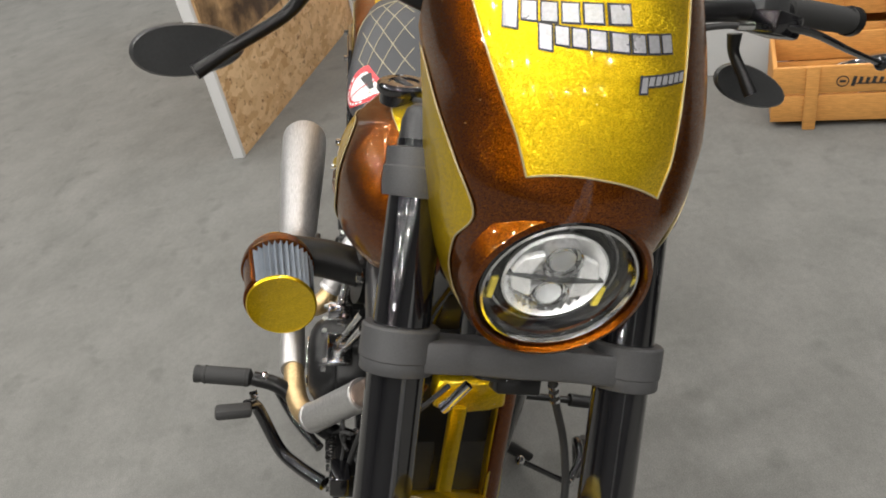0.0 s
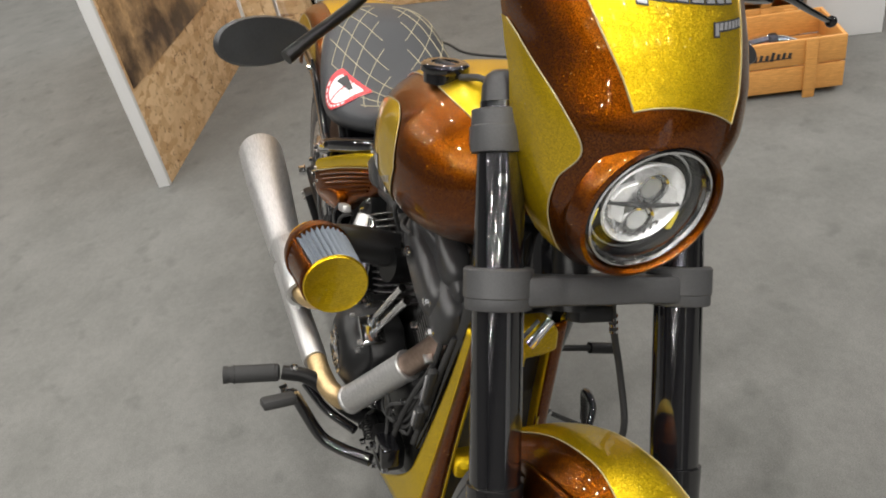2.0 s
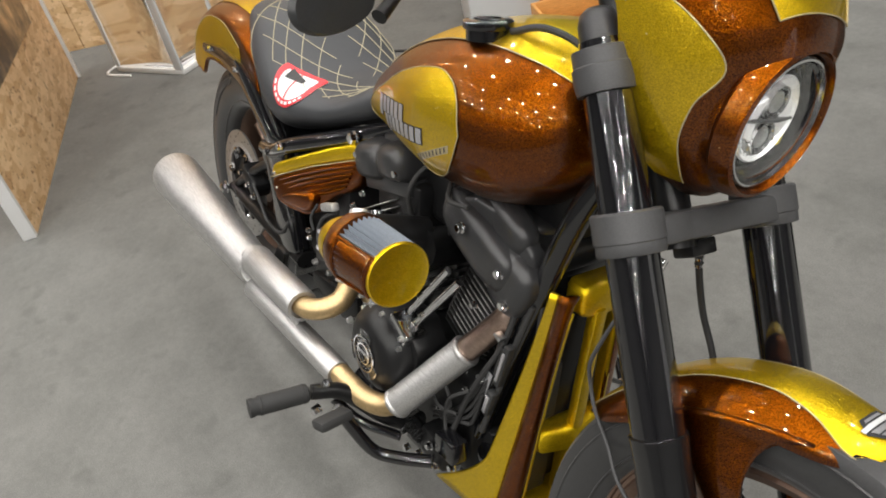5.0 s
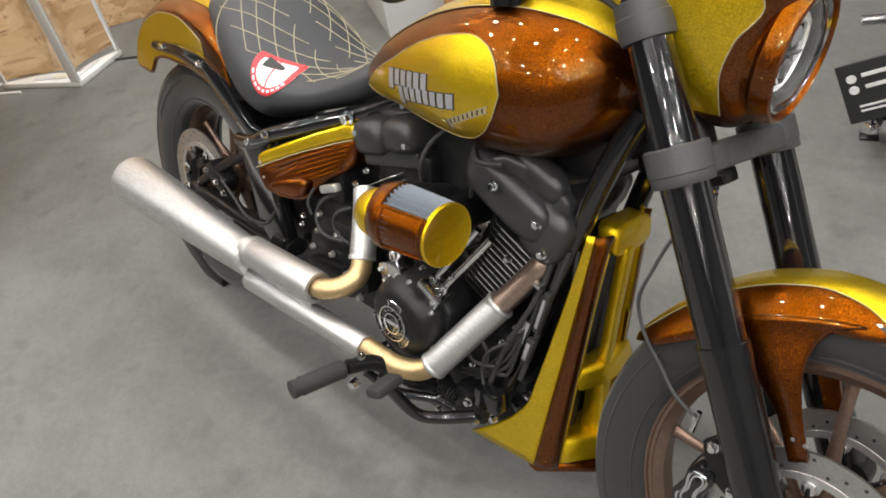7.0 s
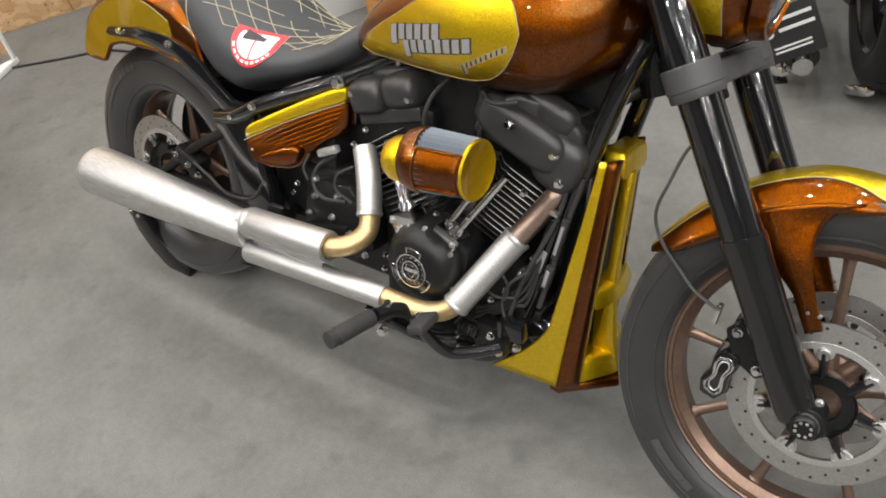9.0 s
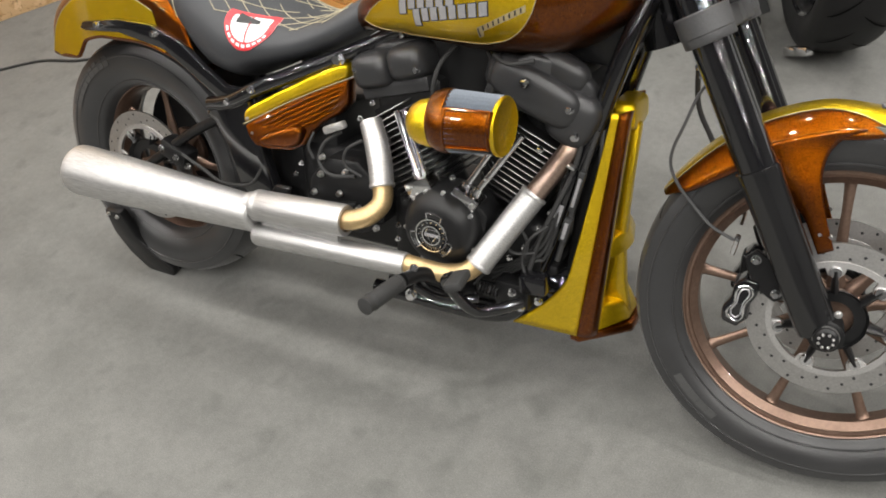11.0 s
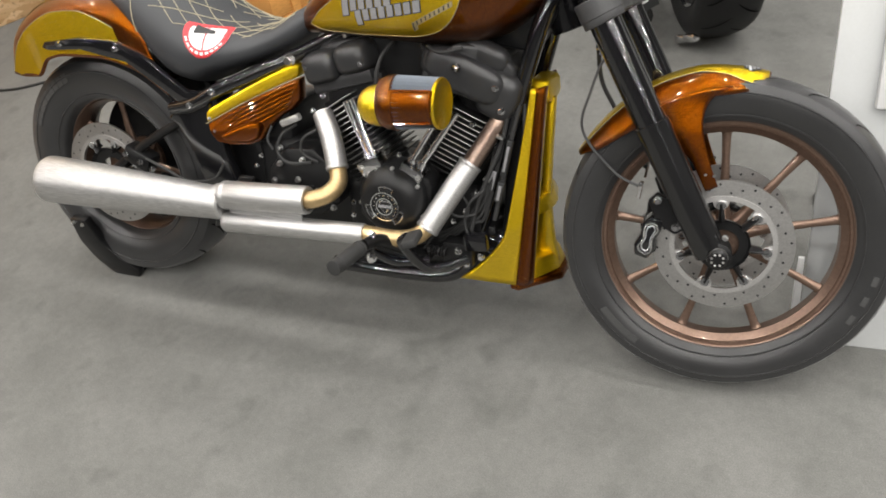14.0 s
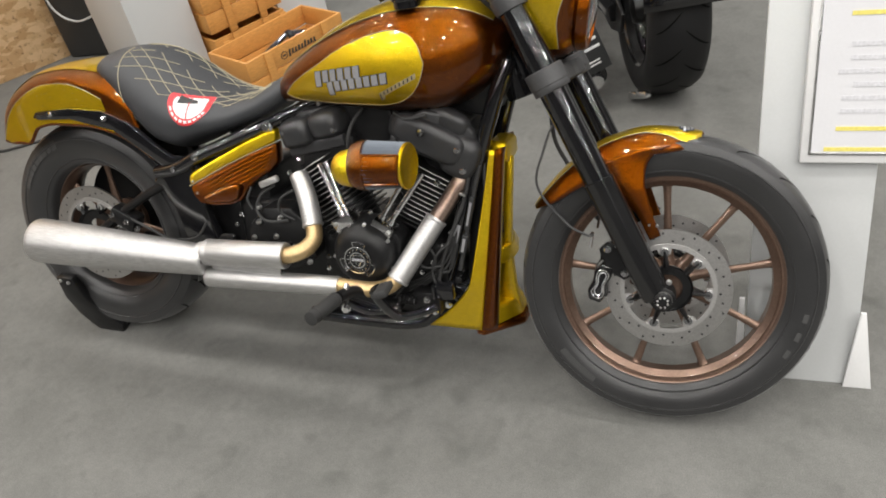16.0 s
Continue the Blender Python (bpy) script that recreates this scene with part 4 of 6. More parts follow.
for s in (-1, 1):
    def flank(u, v, lift=0.0016):
        x = 0.70 + 0.397 * (0.5 - 0.5 * math.cos(math.pi * u))
        return tank_side(x, p_low(x) + (p_top(x) - p_low(x)) * v, s, lift)

    part("gold_panel", Geo().sheet(lambda u, v: flank(u, v), 40, 20), GOLD, tank, "gold flake flank panel", sharp=70)
    part("pinstripe", Geo().tube([flank(k / 40, 1, 0.002) for k in range(41)] + [flank(1 - k / 40, 0, 0.002) for k in range(1, 41)], 0.0009, 6), PINSTRIPE, tank)

    def block(x0, x1, z0, z1, shear, lift):
        return Geo().sheet(lambda u, v: tank_side(x0 + (x1 - x0) * u, z0 + (z1 - z0) * v - shear * (x0 + (x1 - x0) * u - 0.85), s, lift), 3, 3)

    for n, xa, xb, za, zb, sh in ((6, 0.808, 0.945, 0.798, 0.822, -0.17), (8, 0.842, 1.014, 0.774, 0.797, -0.185), (9, 0.985, 1.078, 0.703, 0.711, -0.5)):
        for k in range(n):
            a = xa + (xb - xa) * k / n
            b = a + (xb - xa) * 0.72 / n
            drop = 0.008 if k == 0 else 0.0
            low = za - drop
            part("lettering_shadow", block(a - 0.0018, b + 0.0024, low - 0.0022, zb + 0.0012, sh, 0.0022), INK if n < 9 else PINSTRIPE, tank)
            part("lettering_bar", block(a, b if n < 9 else a + 0.4 * (b - a), low, zb, sh, 0.0030), SILVER_INK if n < 9 else INK, tank)
part("gold_spine", Geo().sheet(lambda u, v: tank_at(0.668 + 0.552 * u, (v - 0.5) * (78 - 8 * u), 0.0014), 40, 12), GOLD, tank, "gold flake spine", sharp=70)
for s in (-1, 1):
    part("pinstripe", Geo().tube([tank_at(0.668 + 0.552 * k / 40, s * 0.5 * (78 - 8 * k / 40), 0.0018) for k in range(41)], 0.0009, 6), PINSTRIPE, tank)
CAP = Vector((1.036, -0.108, 0.964))
cap = part("filler_cap", Geo().lathe([(-0.012, 0.031), (0.002, 0.031), (0.003, 0.0345), (0.005, 0.0355), (0.012, 0.035), (0.0145, 0.032), (0.015, 0.021), (0.013, 0.019), (0.013, 0.0)], CAP, (-0.08, -0.02, 1), 36), GLOSS_BLACK, tank, "round black filler cap")
part("cap_handle", Geo().box(CAP + Vector((-0.001, 0, 0.0135)), (0.036, 0.009, 0.004), pose(0, 0, 0, 12, 0, 30), 0.002), SATIN_BLACK, cap)
part("vent_hose", Geo().tube([(1.07, -0.095, 0.968), (1.12, -0.08, 0.982), (1.18, -0.065, 0.968), (1.235, -0.045, 0.915)], 0.005, 8, 6), RUBBER, bike, "thin black hose beside the filler cap")

# ---- seat ----
s_top = curve_through([0.105, 0.125, 0.16, 0.22, 0.28, 0.33, 0.38, 0.42, 0.47, 0.52, 0.58, 0.64, 0.70], [0.80, 0.834, 0.850, 0.853, 0.842, 0.815, 0.781, 0.757, 0.740, 0.735, 0.748, 0.778, 0.806])
s_low = curve_through([0.105, 0.14, 0.20, 0.25, 0.31, 0.37, 0.43, 0.57, 0.69, 0.70], [0.79, 0.77, 0.715, 0.655, 0.603, 0.596, 0.62, 0.668, 0.735, 0.75])
s_half = curve_through([0.105, 0.125, 0.20, 0.28, 0.36, 0.44, 0.52, 0.60, 0.66, 0.70], [0.06, 0.098, 0.135, 0.158, 0.168, 0.160, 0.135, 0.105, 0.082, 0.05])


def seat_at(x, phi, lift=0.0):
    s, c = math.sin(radians(phi)), math.cos(radians(phi))
    lo, hi = s_low(x), s_top(x)
    zc = lo + 0.5 * (hi - lo)
    return Vector((x, -(s_half(x) * (1 - 0.12 * max(0, c)) + lift) * math.copysign(abs(s) ** 0.75, s), zc + ((hi - zc if c > 0 else zc - lo) + lift) * math.copysign(abs(c) ** 0.8, c)))


seat = part("seat", Geo().rings([[seat_at(0.105 + 0.595 * k / 50, 360 * j / 48) for j in range(48)] for k in range(51)]), SEAT, bike, "charcoal leather solo seat with diamond stitching", sharp=70)
for s in (-1, 1):
    part("seam", Geo().tube([seat_at(0.205 + 0.0015 * k, s * (8 + 104 * (k / 24)), 0.0008) for k in range(25)], 0.0013, 6), THREAD, seat)
    for k in range(9):
        x0 = 0.15 + 0.07 * k
        pts = [(x0 + 0.20 * j / 16, s * (6 + 56 * j / 16)) for j in range(17)]
        pts = [q for q in pts if 0.21 < q[0] < 0.64 and abs(q[1]) < 64 - 30 * max(0, q[0] - 0.3)]
        if len(pts) > 3:
            part("stitch_line", Geo().tube([seat_at(x, p, 0.0006) for x, p in pts], 0.0011, 6), THREAD, seat)
        pts = [(x0 + 0.02 - 0.20 * j / 16 + 0.1, s * (6 + 56 * j / 16)) for j in range(17)]
        pts = [q for q in pts if 0.21 < q[0] < 0.64 and abs(q[1]) < 64 - 30 * max(0, q[0] - 0.3)]
        if len(pts) > 3:
            part("stitch_line", Geo().tube([seat_at(x, p, 0.0006) for x, p in pts], 0.0011, 6), THREAD, seat)

# round no-sitting sticker on the seat's right flank
ST_X, ST_P, ST_R = 0.432, 58.0, 0.054


def sticker_at(r, a, lift):
    """A disc drawn to a point ahead and cut flat along its upper edge."""
    d = (math.degrees(a) + 20) % 360
    grow = 1 + 0.22 * math.exp(-((d - 332) / 17) ** 2)
    if 180 < d < 360:
        grow = min(grow, 0.6 / max(1e-3, -math.sin(radians(d))))
    return seat_at(ST_X + r * grow * math.cos(a), ST_P + 640 * r * grow * math.sin(a), lift)


def sticker_disc(r0, r1, lift, a0=0.0, a1=2 * math.pi, n=40):
    return Geo().sheet(lambda u, v: sticker_at(r0 + (r1 - r0) * v, a0 + (a1 - a0) * u, lift), n, 6)


sticker = part("warning_sticker", sticker_disc(0.0, ST_R, 0.0012), WHITE, seat, "round white and red keep-off sticker", sharp=70)
part("red_ring", sticker_disc(ST_R * 0.74, ST_R, 0.0020), RED, sticker)
part("red_slash", Geo().sheet(lambda u, v: seat_at(ST_X + 0.003 * (v - 0.5) + 0.006 * (u - 0.5), ST_P + 640 * ST_R * (1.4 * u - 0.5), 0.0026), 12, 2), RED, sticker)
part("pictogram", Geo().sheet(lambda u, v: seat_at(ST_X - 0.03 + 0.046 * u, ST_P - 13 + 15 * v - 9 * u * v, 0.0026), 6, 4), INK, sticker)
part("pictogram", Geo().sheet(lambda u, v: seat_at(ST_X + 0.008 + 0.02 * u, ST_P - 6 + 7 * v, 0.0026), 4, 4), GREY_INK, sticker)
for k in range(9):
    a = radians(20 + 16 * k)
    part("print_bar", Geo().sheet(lambda u, v: sticker_at(ST_R * (0.82 + 0.1 * v), a + 0.19 * u, 0.0026), 3, 2), WHITE, sticker)

# ---- rear fender ----
FT = [0, 0.15, 0.3, 0.5, 0.7, 0.85, 1]
f_rx, f_rz = curve_through(FT, [-0.268, -0.25, -0.20, -0.09, 0.03, 0.14, 0.25]), curve_through(FT, [0.612, 0.69, 0.745, 0.80, 0.816, 0.81, 0.785])
f_sx, f_sz = curve_through(FT, [-0.222, -0.168, -0.108, -0.005, 0.08, 0.17, 0.26]), curve_through(FT, [0.603, 0.676, 0.726, 0.768, 0.776, 0.757, 0.70])
f_lx, f_lz = curve_through(FT, [-0.195, -0.125, -0.07, 0.0, 0.10, 0.20, 0.30]), curve_through(FT, [0.598, 0.604, 0.652, 0.664, 0.663, 0.642, 0.58])
f_w = curve_through(FT, [0.135, 0.146, 0.15, 0.152, 0.152, 0.152, 0.150])


def rear_at(u, v, lift=0.0):
    """u: 0 at the tail, v: -1 right lower edge, 0 spine, 1 left."""
    w, half = abs(v), f_w(u) + lift
    if w < 0.55:
        t = w / 0.55 * math.pi / 2
        k = 1 - math.cos(t)
        return Vector((f_rx(u) + (f_sx(u) - f_rx(u)) * k, math.copysign(half * math.sin(t) ** 0.85, v), f_rz(u) + lift + (f_sz(u) - f_rz(u)) * k))
    t = (w - 0.55) / 0.45
    return Vector((f_sx(u) + (f_lx(u) - f_sx(u)) * t, math.copysign(half, v), f_sz(u) + lift * (1 - t) + (f_lz(u) - f_sz(u)) * t))


rfender = part("rear_fender", Geo().sheet(lambda u, v: rear_at(u, 2 * v - 1), 44, 48), COPPER, bike, "chopped rear fender, copper flake with gold sides", thick=0.004, sharp=60)
for s in (-1, 1):
    def flank_r(u, v, lift=0.0014):
        low = 0.985 - 0.12 * max(0, 1 - u * 6)
        return rear_at(0.012 + 0.83 * u, s * (low - (low - 0.50 - 0.45 * max(0, u - 0.55) ** 1.6) * v), lift)

    part("gold_panel", Geo().sheet(lambda u, v: flank_r(u, v), 36, 14), GOLD, rfender, "gold flake side", sharp=60)
    part("pinstripe", Geo().tube([flank_r(k / 36, 1, 0.002) for k in range(37)], 0.0010, 6), PINSTRIPE, rfender)
    part("pinstripe", Geo().tube([flank_r(k / 36, 0.02, 0.002) for k in range(37)], 0.0022, 6), COPPER, rfender)
part("gold_spine", Geo().sheet(lambda u, v: rear_at(0.01 + 0.98 * u, (2 * v - 1) * 0.24, 0.0014), 36, 10), GOLD, rfender, "gold flake spine", sharp=60)
for s in (-1, 1):
    y = s * 0.158
    strut = part("fender_strut", Geo().plate([(-0.07, 0.686), (-0.055, 0.702), (0.06, 0.716), (0.17, 0.712), (0.25, 0.685), (0.32, 0.63), (0.37, 0.598), (0.44, 0.60), (0.415, 0.565), (0.345, 0.565), (0.28, 0.61), (0.2, 0.66), (0.06, 0.686), (-0.05, 0.680)], -0.008, 0.008, side(y), 0.004, 2), GLOSS_BLACK, bike, "gloss black fender strut")
    for bx, bz in ((-0.003, 0.699), (0.178, 0.694)):
        part("strut_bolt", Geo().hexbolt((bx, y + s * 0.008, bz), (0, s, 0), 0.0085, 0.008), CHROME, strut)

# ---- frame ----
frame_part = part("frame", Geo().tube([(1.265, 0, 0.74), (1.19, 0, 0.94)], 0.036, 20), GLOSS_BLACK, bike, "gloss black tubular steel frame")
for s in (-1, 1):
    part("down_tube", Geo().tube([(1.245, s * 0.05, 0.83), (1.215, s * 0.072, 0.74), (1.165, s * 0.085, 0.56), (1.10, s * 0.095, 0.33), (1.06, s * 0.10, 0.215), (0.98, s * 0.11, 0.165), (0.7, s * 0.115, 0.16)], 0.0185, 14, 6), GLOSS_BLACK, frame_part)
    part("seat_rail", Geo().tube([(1.0, s * 0.035, 0.77), (0.78, s * 0.045, 0.735), (0.69, s * 0.055, 0.70), (0.625, s * 0.078, 0.672), (0.55, s * 0.122, 0.642), (0.455, s * 0.16, 0.603), (0.384, s * 0.165, 0.568), (0.31, s * 0.155, 0.55)], 0.017, 14, 6), GLOSS_BLACK, frame_part)
    part("rear_bracket", Geo().plate([(0.285, 0.525), (0.33, 0.565), (0.42, 0.602), (0.43, 0.54), (0.445, 0.44), (0.475, 0.35), (0.41, 0.325), (0.365, 0.36), (0.34, 0.45), (0.315, 0.505)], -0.02, 0.02, side(s * 0.142), 0.012, 3), GLOSS_BLACK, frame_part)
    for bx, bz in ((0.384, 0.570), (0.455, 0.606)):
        part("frame_bolt", Geo().hexbolt((bx, s * 0.178, bz), (0, s, 0), 0.009, 0.009), CHROME, frame_part)
    part("frame_bolt", Geo().hexbolt((0.628, s * 0.094, 0.669), (0, s, 0), 0.0145, 0.014), CHROME, frame_part)
part("head_gusset", Geo().plate([(1.06, 0.72), (1.2, 0.70), (1.25, 0.78), (1.24, 0.86), (1.1, 0.8)], -0.06, 0.06, side(0), 0.01, 2), SATIN_BLACK, frame_part)
swing = part("swingarm", Geo().tube([(0.48, -0.10, 0.33), (0.48, 0.10, 0.33)], 0.03, 18), SATIN_BLACK, bike, "triangulated black swingarm")
for s in (-1, 1):
    part("swingarm_leg", Geo().tube([(0.48, s * 0.135, 0.335), (0.25, s * 0.13, 0.325), (0.0, s * 0.125, 0.327)], [0.028, 0.024, 0.022], 12, 4, flat=0.7), SATIN_BLACK, swing)
    part("swingarm_brace", Geo().tube([(0.36, s * 0.12, 0.535), (0.2, s * 0.125, 0.455), (0.03, s * 0.128, 0.345)], 0.0125, 10, 4), SATIN_BLACK, swing)
    part("rear_axle_nut", Geo().hexbolt((0.0, s * 0.15, 0.327), (0, s, 0), 0.017, 0.016), CHROME, swing)
# inner mudguard ahead of the rear tyre
part("inner_guard", Geo().sheet(lambda u, v: ((0.352) * math.sin(radians(38 + 72 * u)), -0.105 + 0.21 * v, 0.327 + 0.352 * math.cos(radians(38 + 72 * u))), 16, 6), GLOSS_BLACK, bike, "curved black inner guard", thick=0.006)
rc = part("rear_caliper", Geo().box((0.135, -0.118, 0.395), (0.085, 0.05, 0.05), pose(0, 0, 0, 0, 25, 0), 0.01), SATIN_BLACK, bike, "black rear brake caliper with steel fittings")
for bx, bz in ((0.11, 0.41), (0.155, 0.392), (0.19, 0.375)):
    part("caliper_bolt", Geo().hexbolt((bx, -0.145, bz), (0, -1, 0), 0.008, 0.009), CHROME, rc)
part("brake_line", Geo().tube([(0.17, -0.14, 0.40), (0.24, -0.15, 0.38), (0.31, -0.16, 0.36), (0.40, -0.165, 0.375), (0.44, -0.16, 0.42)], 0.004, 8, 6), RUBBER, rc)

# ---- side cover ----
def cover_y(x):
    """The side cover runs inwards towards the engine."""
    return -0.187 + 0.47 * (x - 0.44)


def on_cover(a, b, h):
    return (a, cover_y(a) + h - 0.25 * max(0.0, 0.55 - b), b)


cover = part("side_cover", Geo().plate([(0.436, 0.53), (0.443, 0.508), (0.458, 0.487), (0.49, 0.478), (0.53, 0.476), (0.556, 0.487), (0.57, 0.515), (0.592, 0.537), (0.622, 0.552), (0.642, 0.575), (0.645, 0.628), (0.60, 0.612), (0.53, 0.581), (0.47, 0.55)], 0.0, 0.03, on_cover, 0.006, 2), COPPER, bike, "copper side cover with a gold top edge")
part("gold_band", Geo().plate([(0.436, 0.534), (0.438, 0.556), (0.446, 0.567), (0.50, 0.597), (0.57, 0.633), (0.625, 0.657), (0.646, 0.661), (0.65, 0.648), (0.646, 0.631), (0.60, 0.613), (0.53, 0.582), (0.47, 0.551)], 0.0, 0.036, lambda a, b, h: (a, cover_y(a) - 0.007 + h, b), 0.007, 3), GOLD, cover, "gold flake band")
part("pinstripe", Geo().tube([(a, cover_y(a) - 0.0085, b) for a, b in ((0.437, 0.533), (0.47, 0.55), (0.53, 0.581), (0.60, 0.612), (0.646, 0.63))], 0.0011, 6, 4), PINSTRIPE, cover)
for k in range(6):
    z = -0.0105 * k
    part("louvre", Geo().tube([(a, cover_y(a) - 0.003 - 0.004 * math.sin(math.pi * (a - 0.45) / 0.19), b + z) for a, b in ((0.455 + 0.004 * k, 0.532), (0.51, 0.561), (0.575, 0.592), (0.636 - 0.004 * k, 0.616))], [0.002, 0.0038, 0.0038, 0.0022], 8, 5), COPPER, cover)
part("pocket", Geo().plate([(0.462, 0.50), (0.478, 0.484), (0.53, 0.48), (0.552, 0.492), (0.562, 0.52), (0.548, 0.534), (0.50, 0.52)], 0.0, 0.03, lambda a, b, h: (a, cover_y(a) - 0.018 - 0.2 * max(0, a - 0.5) + h, b), 0.009, 3), COPPER, cover)
part("cover_screw", Geo().hexbolt((0.452, cover_y(0.452) - 0.006, 0.513), (0, -1, 0), 0.004, 0.004).hexbolt((0.445, cover_y(0.445) - 0.006, 0.545), (0, -1, 0), 0.004, 0.004), BOLT, cover)

# ---- engine ----
engine = part("engine", Geo().box((0.93, 0, 0.30), (0.36, 0.24, 0.22), None, 0.03, 3).box((1.05, 0, 0.245), (0.16, 0.2, 0.13), None, 0.02, 2), MATTE_BLACK, bike, "black air-cooled V-twin engine")
fin_mesh = {}
for tag, foot, ang, n in (("front_cylinder", (0.985, 0, 0.395), 24, 13), ("rear_cylinder", (0.848, -0.034, 0.388), -31, 15)):
    m = pose(*foot, 0, ang, 0)
    cyl = part(tag, Geo().tube([(0, 0, 0), (0, 0, 0.23)], 0.058, 24), MATTE_BLACK, engine, "finned black cylinder", m)
    if not fin_mesh:
        fin_mesh["fin"] = Geo().plate([(-0.07, -0.066), (-0.045, -0.09), (0.045, -0.09), (0.07, -0.066), (0.07, 0.066), (0.045, 0.09), (-0.045, 0.09), (-0.07, 0.066)], 0, 0.0035, lambda a, b, h: (a, b, h), 0.0008).mesh("fin", surface("machined_black_fin", (0.008, 0.008, 0.008), (0.014, 0.014, 0.014), 0.3, 0.0))
        fin_mesh["edge"] = Geo().tube([(-0.03, -0.0908, 0.0018), (0.045, -0.0908, 0.0018), (0.06, -0.0765, 0.0018)], 0.0008, 6).mesh("fin_edge", ROTOR)
    for k in range(n):
        part("fin", fin_mesh["fin"], None, cyl, m=pose(0, 0, 0.035 + 0.0128 * k))
        if k > 1:
            part("fin_edge", fin_mesh["edge"], None, cyl, m=pose(0, 0, 0.035 + 0.0128 * k))
part("rear_head", Geo().box((0.79, 0.0, 0.61), (0.15, 0.19, 0.09), pose(0, 0, 0, 0, 0, 0), 0.012, 2), MATTE_BLACK, engine)
# rocker covers
for tag, c, ang, sz in (("front_rocker_cover", (1.062, 0, 0.662), 17, (0.205, 0.235, 0.07)), ("rear_rocker_cover", (0.757, -0.03, 0.664), -14, (0.178, 0.178, 0.078))):
    m = pose(*c, 0, ang, 0)
    lobes = Geo().box((0, 0.02, -0.004), (sz[0] * 0.92, sz[1] * 0.84, sz[2]), None, 0.02, 4).box((0, 0, -0.038), (sz[0] * 0.9, sz[1] * 0.86, 0.03), None, 0.006, 2)
    lobes.lump((-sz[0] * 0.245, -0.012, 0.003), (sz[0] * 0.54, sz[1] * 0.98, sz[2] * 0.98), None, 0.5).lump((sz[0] * 0.245, -0.012, 0.008), (sz[0] * 0.54, sz[1] * 1.0, sz[2] * 0.94), None, 0.55)
    rk = part(tag, lobes.lump((0, 0.01, 0.036), (sz[0] * 0.7, sz[1] * 0.7, 0.04), None, 0.6), CAST_GREY, engine, "satin dark grey lobed rocker cover", m)
    for bx in (-0.07, 0.07):
        part("cover_bolt", Geo().hexbolt((bx, -sz[1] / 2, 0.014 if bx < 0 else -0.006), (0, -1, 0), 0.0085, 0.008), CHROME, rk)
    part("cover_bolt", Geo().hexbolt((0.03, -sz[1] * 0.28, 0.055), (0, -0.3, 1), 0.007, 0.007), BOLT, rk)
# shroud beside the front cylinder head
tip = pose(0, 0, 0, 0, 24, 0)
shroud = part("horn_cover", Geo().plate([(-0.075, 0.055), (-0.03, 0.075), (0.05, 0.06), (0.085, 0.02), (0.09, -0.035), (0.06, -0.065), (0.02, -0.055), (-0.03, -0.02), (-0.07, 0.005)], -0.006, 0.022, lambda a, b, h: (1.09 + a, -0.112 + h + 0.2 * a, 0.655 + b), 0.008, 3).lump((1.07, -0.112, 0.662), (0.185, 0.058, 0.082), tip, 0.62), CAST_GREY, engine, "satin dark grey sculpted shroud with steel bolts")
part("shroud_lobe", Geo().lump((1.14, -0.096, 0.618), (0.095, 0.064, 0.105), tip, 0.7), CAST_GREY, shroud)
part("shroud_lobe", Geo().lump((1.11, -0.092, 0.7), (0.11, 0.05, 0.06), tip, 0.75), CAST_GREY, shroud)
for at in ((1.062, -0.146, 0.684), (1.142, -0.13, 0.642), (1.152, -0.124, 0.592)):
    part("shroud_bolt", Geo().hexbolt(at, (0, -1, 0), 0.009, 0.009), CHROME, shroud)
# cam cover and its round emblem
CAM = Vector((0.912, 0.0, 0.387))
cam_cover = part("cam_cover", Geo().lathe([(0, 0.083), (0.05, 0.083), (0.068, 0.08), (0.084, 0.071), (0.094, 0.056), (0.097, 0.042), (0.097, 0.0)], (0.915, -0.128, 0.389), (0, -1, 0), 48).plate([(0.825, 0.42), (0.85, 0.462), (0.97, 0.468), (1.008, 0.425), (0.998, 0.34), (0.935, 0.285), (0.86, 0.29), (0.82, 0.34)], -0.178, -0.11, side(0), 0.010, 2), MATTE_BLACK, engine, "domed matte black cam cover")
em = part("emblem", Geo().lathe([(0, 0.036), (0.003, 0.036), (0.004, 0.0335), (0.002, 0.032), (0.002, 0.0)], (CAM.x, -0.2235, CAM.z), (0, -1, 0), 40), GLOSS_BLACK, cam_cover, "black and silver round timer cover")
EM_Y = -0.2265
for r in (0.0345, 0.0205):
    part("emblem_ring", Geo().lathe([(0.0, r + 0.0004), (0.0022, r), (0.0022, r - 0.0022), (0.0, r - 0.0026)], (CAM.x, EM_Y, CAM.z), (0, -1, 0), 40, closed=True), CHROME, em)
for k in range(3):
    a0 = radians(82 + 120 * k)
    lobe = [(CAM.x + r * math.cos(a0 + d), EM_Y, CAM.z + r * math.sin(a0 + d)) for r, d in ((0.036, -0.42), (0.0465, -0.38), (0.0468, -0.19), (0.0468, 0.0), (0.0468, 0.19), (0.0465, 0.38), (0.036, 0.42))]
    part("emblem_lobe", Geo().tube(lobe, 0.0018, 6), CHROME, em)
    part("lobe_plate", Geo().plate([(0.036 * math.cos(a0 + d), 0.036 * math.sin(a0 + d)) for d in (0.42, 0.2, 0.0, -0.2, -0.42)] + [(0.046 * math.cos(a0 + d), 0.046 * math.sin(a0 + d)) for d in (-0.38, -0.2, 0.0, 0.2, 0.38)], 0.0, 0.003, lambda a, b, h: (CAM.x + a, -0.2235 - h, CAM.z + b), 0.0005), GLOSS_BLACK, em)
